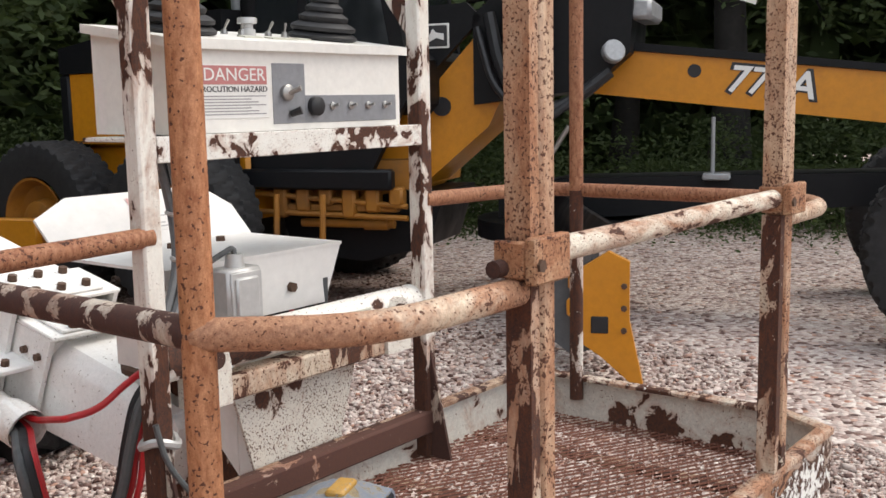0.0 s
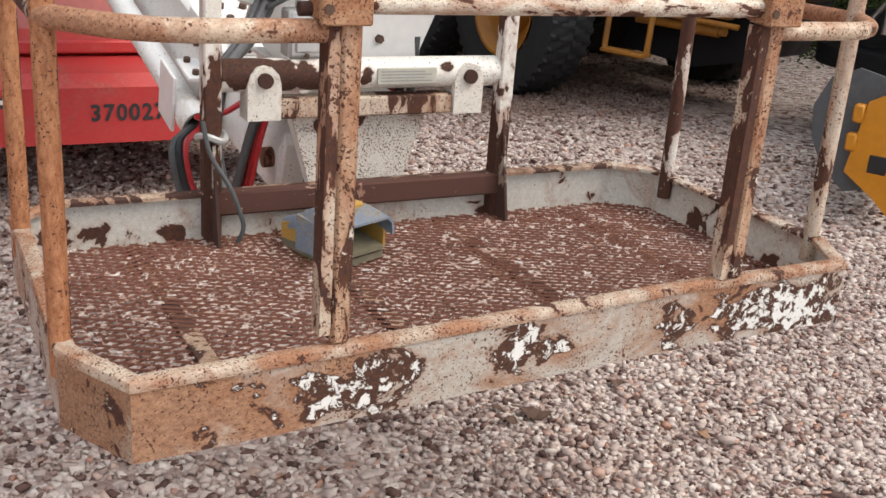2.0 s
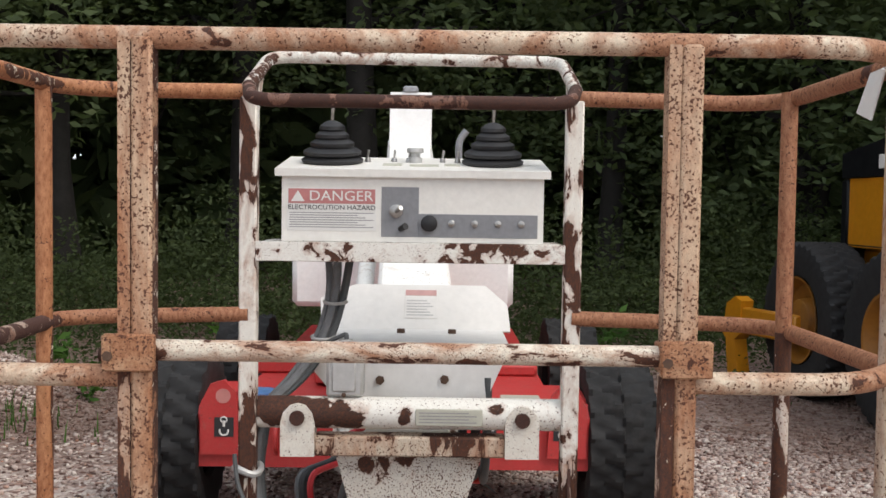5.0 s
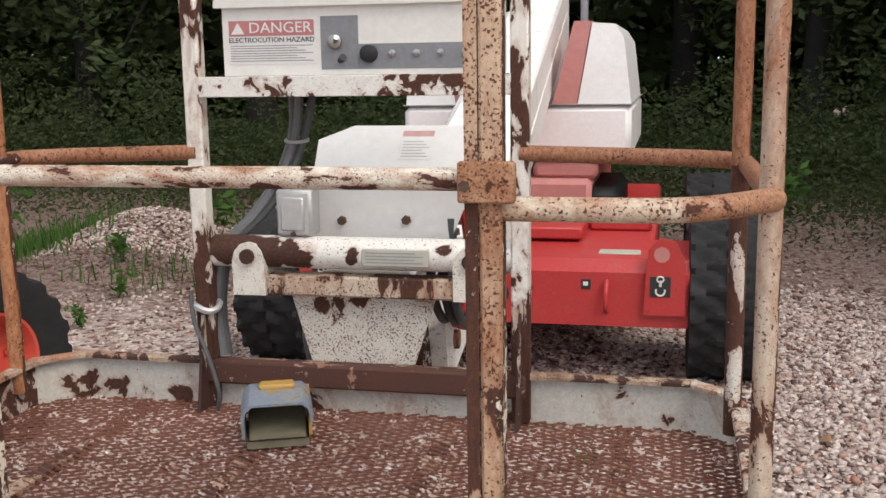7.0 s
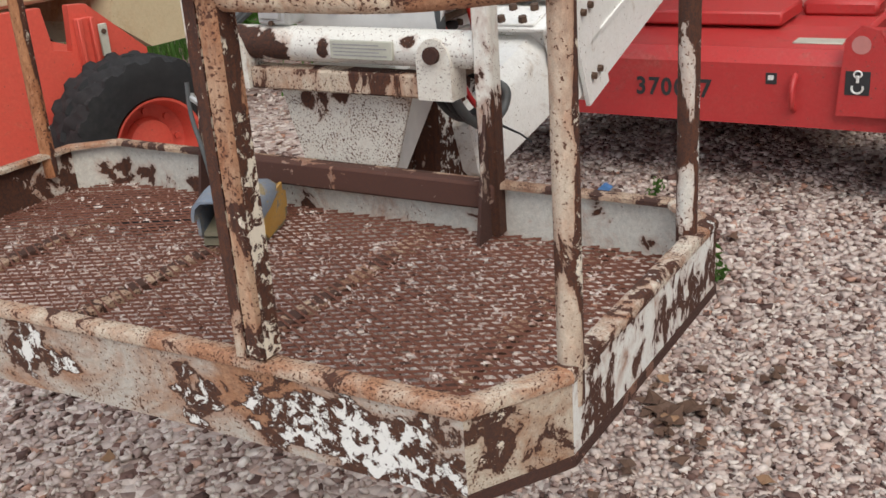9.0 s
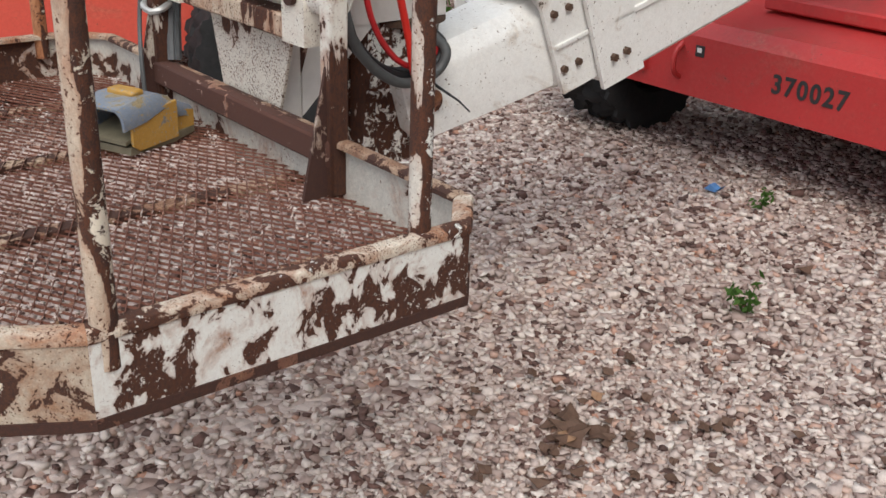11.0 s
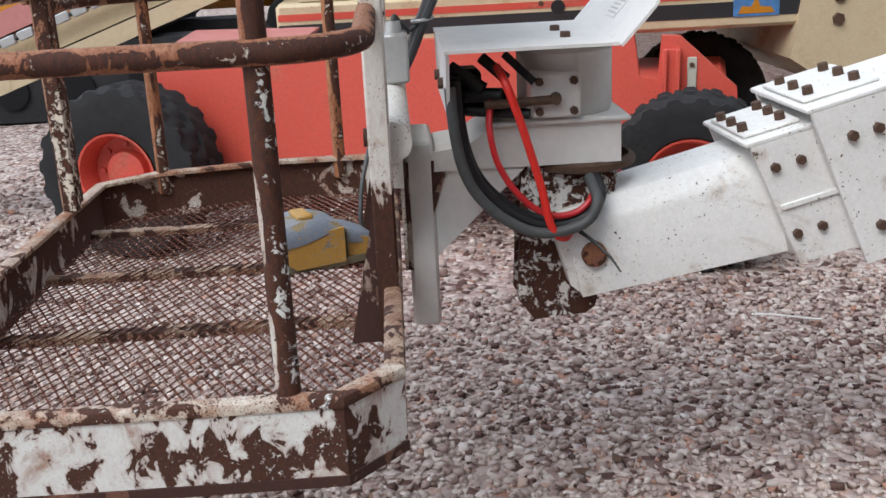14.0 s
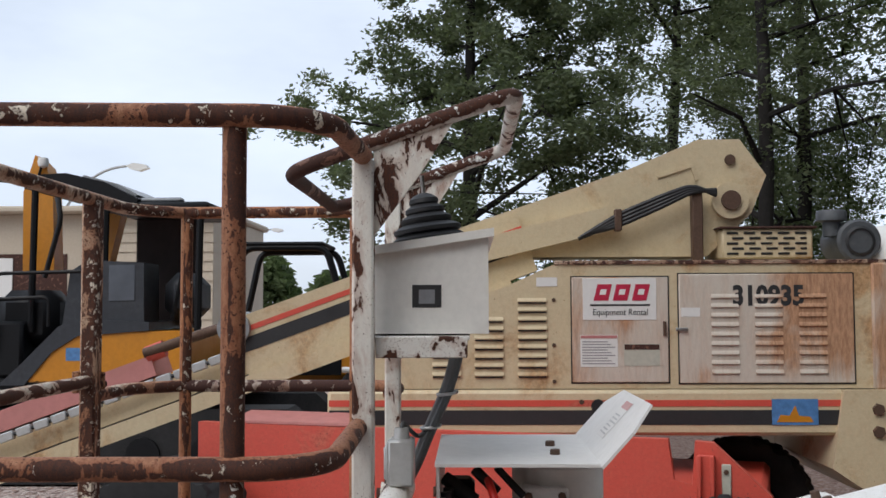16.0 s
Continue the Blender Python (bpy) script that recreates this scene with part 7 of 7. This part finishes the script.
for x0 in (-0.55, -2.4):
    tr = part("crawler_track", Geo().prism([(-3.9, 0.18), (-3.7, 0.02), (-0.3, 0.02), (0.0, 0.25), (0.0, 0.5), (-0.25, 0.72), (-3.7, 0.72), (-3.9, 0.5)], EX + x0, EX + x0 + 0.5, "x"), M_tyre, exc, "dusty black crawler track")
    for k in range(5):
        part("roller", Geo().cyl((EX + x0 + 0.49, -3.4 + 0.6 * k, 0.3), (EX + x0 + 0.53, -3.4 + 0.6 * k, 0.3), 0.16, n=16), M_black, tr)
ebox("turntable", -3.6, -0.8, 0.78, 1.02, -2.2, 0.0, M_black, "black platform")
part("body_panel", Geo().prism([(-2.77, 0.98), (-2.50, 1.24), (-2.27, 1.40), (-2.10, 1.44), (-1.2, 1.46), (-1.2, 0.98)], EX - 2.0, EX, "x"), M_yellow, exc, "yellow curved body panel")
part("body_sticker", Geo().box(EX, EX + 0.004, -2.33, -2.08, 1.18, 1.30, 0.0), M_blue, exc)
part("side_cover", Geo().prism([(-2.97, 0.95), (-2.72, 0.95), (-2.46, 1.26), (-2.22, 1.41), (-1.54, 1.46), (-1.54, 1.54), (-2.25, 1.57), (-2.40, 1.50), (-2.78, 1.12)], EX - 1.9, EX + 0.02, "x"), M_slateblack, exc, "dark slate side cover")
ebox("battery_box", -3.3, -2.75, 1.02, 1.55, -0.6, 0.0, M_black, "black open box", 0.03)
ebox("front_deck", -4.6, -3.25, 0.85, 1.42, -1.6, -0.25, M_black, "black front deck", 0.06)
ebox("control_stand", -3.75, -3.35, 1.42, 1.95, -0.9, -0.5, M_black, "black control stand", 0.08)
ebox("seat", -1.52, -1.16, 1.55, 2.02, -0.9, -0.3, M_slateblack, "black operator seat", 0.12)
part("side_console", Geo().prism([(-2.38, 1.50), (-2.31, 2.02), (-2.14, 2.13), (-1.61, 2.10), (-1.60, 1.50)], EX - 0.5, EX - 0.02, "x"), M_slateblack, exc, "dark slate side console")
ebox("console_face", -1.94, -1.69, 1.74, 2.08, -0.02, -0.012, M_cabglass, "grey console screen", 0.003)
part("roof", Geo().prism([(-2.80, 2.82), (-2.80, 2.95), (-2.40, 2.97), (-2.02, 2.88), (-1.70, 2.72), (-1.72, 2.66), (-2.04, 2.76)], EX - 1.5, EX - 0.1, "x"), M_black, exc, "black cab roof")
part("hood_panel", Geo().prism([(-2.30, 2.975), (-1.96, 2.885), (-1.76, 2.775), (-1.80, 2.765), (-2.0, 2.86), (-2.32, 2.955)], EX - 1.3, EX - 0.3, "x"), M_lampgrey, exc, "grey roof vent")
ebox("rear_roof", -2.06, -1.02, 2.60, 2.69, -1.5, -0.1, M_black, "black rear cab roof", 0.03)
ebox("rear_wall", -2.02, -1.36, 1.50, 2.62, -1.15, -1.05, M_cabin, "dark red-brown cab inside", 0.02)
ebox("lamp_bar", -1.72, -1.30, 2.69, 2.74, -0.3, -0.2, M_lampgrey, "", 0.02)
for py, pz in ((-2.72, 2.85), (-2.03, 2.64), (-1.12, 2.62)):
    etube("cab_post", [(-0.12, py, 1.45), (-0.12, py + 0.02, pz)], 0.035, M_black)
etube("hand_rail", [(0.0, -3.2, 1.02), (0.0, -3.2, 1.75), (0.0, -2.5, 1.78), (0.0, -2.5, 1.5)], 0.02, M_black)
etube("cab_frame", [(-0.05, -3.62, 1.4), (-0.05, -3.56, 2.06), (-0.05, -3.41, 2.86), (-0.05, -3.20, 2.93), (-0.05, -2.74, 2.88)], 0.032, M_black, "black cab frame bar")
ebox("side_box", -3.1, -2.5, 1.30, 1.85, -0.7, -0.15, M_black, "black side box", 0.12)
etube("hand_rail", [(0.05, -3.0, 1.3), (0.05, -3.0, 2.0), (0.05, -2.1, 2.02)], 0.018, M_black)
etube("lever", [(-0.25, -1.40, 1.55), (-0.25, -1.30, 2.05)], 0.02, M_black)
etube("lever", [(-0.2, -2.3, 1.6), (-0.2, -2.2, 2.2)], 0.02, M_black)
part("dipper", Geo().prism([(-3.30, 2.04), (-2.96, 2.06), (-2.99, 2.89), (-3.06, 3.19), (-3.19, 3.32), (-3.31, 2.92)], EX - 1.5, EX - 1.25, "x"), M_yellow, exc, "yellow excavator arm")
etube("hydraulic_hose", [(-1.1, -2.9, 3.0), (-1.0, -2.8, 2.6), (-1.1, -3.0, 2.0)], 0.03, M_rubber)
part("rear_arm", Geo().prism([(-2.56, 2.10), (-2.40, 2.10), (-2.26, 2.70), (-2.56, 2.72)], EX - 1.5, EX - 1.3, "x"), M_yellow, exc, "yellow arm behind the cab")
etube("black_arm", [(-0.6, -3.85, 2.80), (-0.6, -3.62, 2.54), (-0.6, -3.42, 2.22), (-0.6, -3.56, 1.50)], 0.085, M_black, "black loader arm")
etube("black_arm", [(-0.5, -3.40, 1.9), (-0.5, -3.50, 1.3)], 0.05, M_black)
part("dome_camera", Geo().lathe([(0.0, -0.05), (0.05, -0.03), (0.06, 0.02), (0.05, 0.06), (0.0, 0.06)], 14, Matrix.Translation((EX - 1.2, -3.08, 3.22))), M_paper, exc, "white dome on the arm")
part("dome_stalk", Geo().cyl((EX - 1.25, -3.15, 3.08), (EX - 1.2, -3.10, 3.18), 0.015, n=6), M_black, exc)

ld = thing("loader", "yellow loader with a black roll bar", "loader", pose(-10.2, -0.98, 0.0))
part("body", Geo().box(-1.5, 0.0, -1.0, 0.9, 0.75, 1.35, 0.12), M_yellow, ld, "yellow loader body")
part("engine_panel", Geo().box(0.0, 0.02, -0.6, 0.5, 0.85, 1.25, 0.005), M_black, ld)
for px in (-1.1, -0.05):
    part("roll_bar", Geo().tube(fillet([(px, -0.95, 1.35), (px, -0.72, 2.42), (px, 0.30, 2.42), (px, 0.62, 1.35)], 0.15), 0.045, 8), M_black, ld, "black roll bar")
part("roof_plate", Geo().box(-1.15, 0.0, -0.72, 0.28, 2.44, 2.49, 0.02), M_black, ld)
for wy in (-0.9, 0.9):
    wheel(ld, Matrix.Translation((-0.05, wy, 0.5)) @ Matrix.Rotation(radians(90), 4, "Z"), 0.5, 0.35, 0.24, M_yellow, 16)
bars = thing("white_barrier", "white painted pipe barrier", "barrier", pose(-9.6, 0.3, 0.0))
for py in (-0.55, -0.2, 0.15, 0.5, 0.85):
    part("barrier_post", Geo().cyl((0, py, 0.0), (0, py, 1.35), 0.04, n=10), M_paper, bars)
part("barrier_rail", Geo().cyl((0, -0.7, 0.95), (0, 1.0, 0.95), 0.035, n=10), M_paper, bars)

house = thing("site_building", "low beige building with lapped siding", "building", pose(-22.0, -10.0, 0.0))
part("wall", Geo().box(-6.0, 0.0, -12.0, 5.0, 0.0, 3.95, 0.02), M_sidewall, house, "beige wall")
for k in range(16):
    part("siding_board", Geo().prism([(0.002, 0.05 + 0.23 * k), (0.04, 0.05 + 0.23 * k), (0.008, 0.28 + 0.23 * k), (0.002, 0.28 + 0.23 * k)], 2.5, 5.0, "y"), M_sidewall, house)
part("roof", Geo().box(-6.3, 0.4, -12.2, 5.1, 3.95, 4.12, 0.05), M_sidewall, house, "flat beige roof edge")
part("window_band", Geo().box(0.0, 0.02, -9.0, 1.5, 1.8, 3.0, 0.01), M_rust, house, "brick-coloured band")
for k in range(4):
    part("window", Geo().box(0.02, 0.05, -8.0 + 2.4 * k, -7.0 + 2.4 * k, 1.9, 2.9, 0.01), M_paper, house)


def street_lamp(m):
    t = thing("street_lamp", "grey street lamp with a curved arm", "street lamp", m, "street lamps")
    part("pole", Geo().cyl((0, 0, 0), (0, 0, 4.2), 0.09, 0.06, 12), M_lampgrey, t)
    part("arm", Geo().tube(fillet([(0, 0, 4.15), (0, 0.5, 4.9), (0, 1.2, 5.35), (0, 1.9, 5.45)], 0.4), 0.035, 8), M_lampgrey, t)
    part("lamp_head", Geo().prism([(1.75, 5.42), (1.95, 5.50), (2.3, 5.44), (2.35, 5.36), (2.1, 5.28), (1.85, 5.34)], -0.12, 0.12, "x"), M_paper, t, "pale lamp head")
    return t


lampost = street_lamp(pose(-25.0, -9.85, 0.1))
copy_thing(lampost, pose(-46.0, -10.0, 0.0))


def distant_trees():
    rng = np.random.default_rng(31)
    n = 14000
    y = rng.uniform(-24, 4, n)
    top = 4.0 + 1.1 * np.sin(y * 0.9) + 0.8 * np.sin(y * 2.3 + 1)
    return leaf_mesh("distant_trees", np.stack([-62 + rng.uniform(-2, 2, n), y, top * rng.uniform(0, 1, n) ** 0.6], -1), rng.uniform(0.2, 0.5, n), M_leaf, rng, 0.6)


tagged(new("distant_trees", distant_trees()), "low green trees far beyond the yard", "trees", kind="stuff")

# ---- small things on the gravel ----
M_deadleaf = plain("dead_leaf", (0.13, 0.07, 0.045), 0.8, grain=60, vary=0.4, seed=71)
M_tanleaf = plain("tan_leaf", (0.32, 0.18, 0.10), 0.8, grain=60, vary=0.3, seed=73)


def dead_leaf(x, y, size, turn, mat):
    g = Geo()
    n = 9
    rim = []
    for i in range(n):
        a = 2 * math.pi * i / n
        r = size * (0.55 + 0.45 * abs(math.cos(a * 2.5)))
        rim.append((r * math.cos(a), 0.7 * r * math.sin(a), 0.25 * size * math.sin(2 * a + turn) + 0.012))
    g.add([(0, 0, 0.02)] + rim + [(p[0], p[1], p[2] - 0.002) for p in rim] + [(0, 0, 0.017)], [(0, 1 + i, 1 + (i + 1) % n) for i in range(n)] + [(2 * n + 1, n + 1 + (i + 1) % n, n + 1 + i) for i in range(n)] + [(1 + i, n + 1 + i, n + 1 + (i + 1) % n, 1 + (i + 1) % n) for i in range(n)])
    t = new("dead_leaf", mesh_of("dead_leaf", g, mat))
    t.matrix_world = pose(x, y, 0.012, 0, 0, turn * 57)
    return tagged(t, "curled brown dead leaf on the gravel", "leaf", "dead leaves")


for k, (x, y, s, m) in enumerate(((0.55, 1.48, 0.055, 0), (0.60, 1.45, 0.06, 0), (0.52, 1.52, 0.05, 0), (0.64, 1.52, 0.05, 0), (0.575, 1.50, 0.05, 0), (0.60, 1.44, 0.04, 1), (0.50, 1.66, 0.03, 1), (1.17, 2.08, 0.05, 1), (1.40, 2.89, 0.06, 1), (-0.76, 0.60, 0.035, 1), (0.92, 1.25, 0.03, 1), (1.05, 1.02, 0.035, 0), (1.10, 0.62, 0.03, 1), (0.80, 1.85, 0.03, 0), (1.35, 1.55, 0.035, 1), (0.35, 2.9, 0.04, 0), (1.6, 2.2, 0.04, 1))):
    dead_leaf(x, y, s, 0.9 * k + 0.4, (M_deadleaf, M_tanleaf)[m])

rng_leaf = np.random.default_rng(77)
for k, (x, y, s) in enumerate(((0.57, 1.18, 0.03), (0.36, 1.32, 0.022), (0.78, 1.77, 0.026), (0.71, 1.74, 0.022), (0.55, 0.92, 0.032), (-0.37, 1.50, 0.028), (-0.31, 1.38, 0.024), (0.59, 1.14, 0.024), (0.38, 1.36, 0.018), (0.14, 1.10, 0.02), (0.95, 1.95, 0.022), (1.20, 1.52, 0.02), (0.67, 0.92, 0.055), (0.64, 0.95, 0.04), (0.55, 1.01, 0.026), (0.69, 1.25, 0.03), (0.80, 1.80, 0.03), (1.17, 2.03, 0.032))):
    dead_leaf(x, y, s, 1.3 * k, M_deadleaf)
for k in range(44):
    a, d = rng_leaf.uniform(0, 6.283), abs(rng_leaf.normal(0, 0.20))
    dead_leaf(0.575 + 1.2 * d * math.cos(a), 1.49 + d * math.sin(a), rng_leaf.uniform(0.012, 0.028), 0.7 * k, M_deadleaf)


def weed(x, y, h, seed):
    rng = np.random.default_rng(seed)
    t = thing("weed", "small green weed growing through the gravel", "weed", pose(x, y, ground_height(x, y)), "weeds")
    stem, c, s = Geo(), [], []
    for i in range(5):
        a, tilt = rng.uniform(0, 6.283), rng.uniform(0.15, 0.6)
        end = Vector((h * tilt * math.cos(a), h * tilt * math.sin(a), h * rng.uniform(0.6, 1.0)))
        stem.tube([(0, 0, 0), end * 0.5, end], [0.003, 0.002, 0.001], 5)
        for k in range(9):
            c.append(end * rng.uniform(0.3, 1.05) + Vector(rng.normal(0, 0.10 * h, 3)))
            s.append(rng.uniform(0.10, 0.22) * h)
    part("stem", stem, M_weed, t)
    lv = new("foliage", leaf_mesh("foliage", [tuple(p) for p in c], s, M_weed, rng, 0.6))
    lv.parent = t
    return t


for k, (x, y, h) in enumerate(((0.42, 2.45, 0.13), (-0.13, 3.31, 0.09), (-3.1, 5.0, 0.22), (-3.5, 5.8, 0.3), (-2.9, 4.2, 0.16), (-3.7, 4.5, 0.25), (-2.7, 6.4, 0.3), (-5.2, 6.2, 0.5), (-5.6, 6.9, 0.6), (-6.2, 7.2, 0.6), (-3.2, 7.0, 0.35), (1.9, 9.3, 0.5), (-2.2, 8.8, 0.5))):
    weed(x, y, h, 100 + k)


def grass():
    """Thin grass and low weeds in patches by the gravel heap."""
    rng = np.random.default_rng(55)
    verts, faces = [], []
    for px, py, spread, count in ((-4.9, 6.5, 0.45, 900), (-5.5, 6.0, 0.5, 700), (-6.0, 5.5, 0.5, 700), (-3.1, 5.6, 0.35, 120), (-4.6, 7.7, 0.6, 400)):
        for _ in range(count):
            x, y = px + rng.normal(0, spread), py + rng.normal(0, spread * 0.7)
            h, a, w = rng.uniform(0.05, 0.22), rng.uniform(0, 6.283), rng.uniform(0.004, 0.010)
            lx, ly, z = 0.5 * h * math.cos(a + 1.2) * rng.uniform(0, 1), 0.5 * h * math.sin(a + 1.2) * rng.uniform(0, 1), ground_height(x, y)
            k = len(verts)
            verts += [(x - w * math.cos(a), y - w * math.sin(a), z), (x + w * math.cos(a), y + w * math.sin(a), z), (x + 0.4 * lx + 0.6 * w * math.cos(a), y + 0.4 * ly + 0.6 * w * math.sin(a), z + 0.65 * h), (x + 0.4 * lx - 0.6 * w * math.cos(a), y + 0.4 * ly - 0.6 * w * math.sin(a), z + 0.65 * h), (x + lx, y + ly, z + h)]
            faces += [(k, k + 1, k + 2, k + 3), (k + 3, k + 2, k + 4)]
    me = bpy.data.meshes.new("grass")
    me.from_pydata(verts, [], faces)
    me.materials.append(M_weed)
    return me


tagged(new("grass", grass()), "thin green grass in patches at the edge of the gravel", "grass", kind="stuff")

# ---- scraps on the gravel ----
strip = thing("plastic_strip", "white plastic strip lying on the gravel", "scrap", pose(0, 0, 0))
part("strip", Geo().tube([(-1.42, 2.26, 0.03), (-1.39, 2.34, 0.034), (-1.36, 2.42, 0.03), (-1.31, 2.50, 0.034)], 0.004, 6), M_paper, strip)
scrap = thing("blue_scrap", "crumpled blue plastic scrap on the gravel", "scrap", pose(-0.36, 3.3, 0.02))
part("scrap", Geo().prism([(-0.04, 0.0), (-0.01, 0.03), (0.03, 0.012), (0.045, 0.03), (0.02, 0.0)], -0.015, 0.02, "y"), M_blue, scrap)
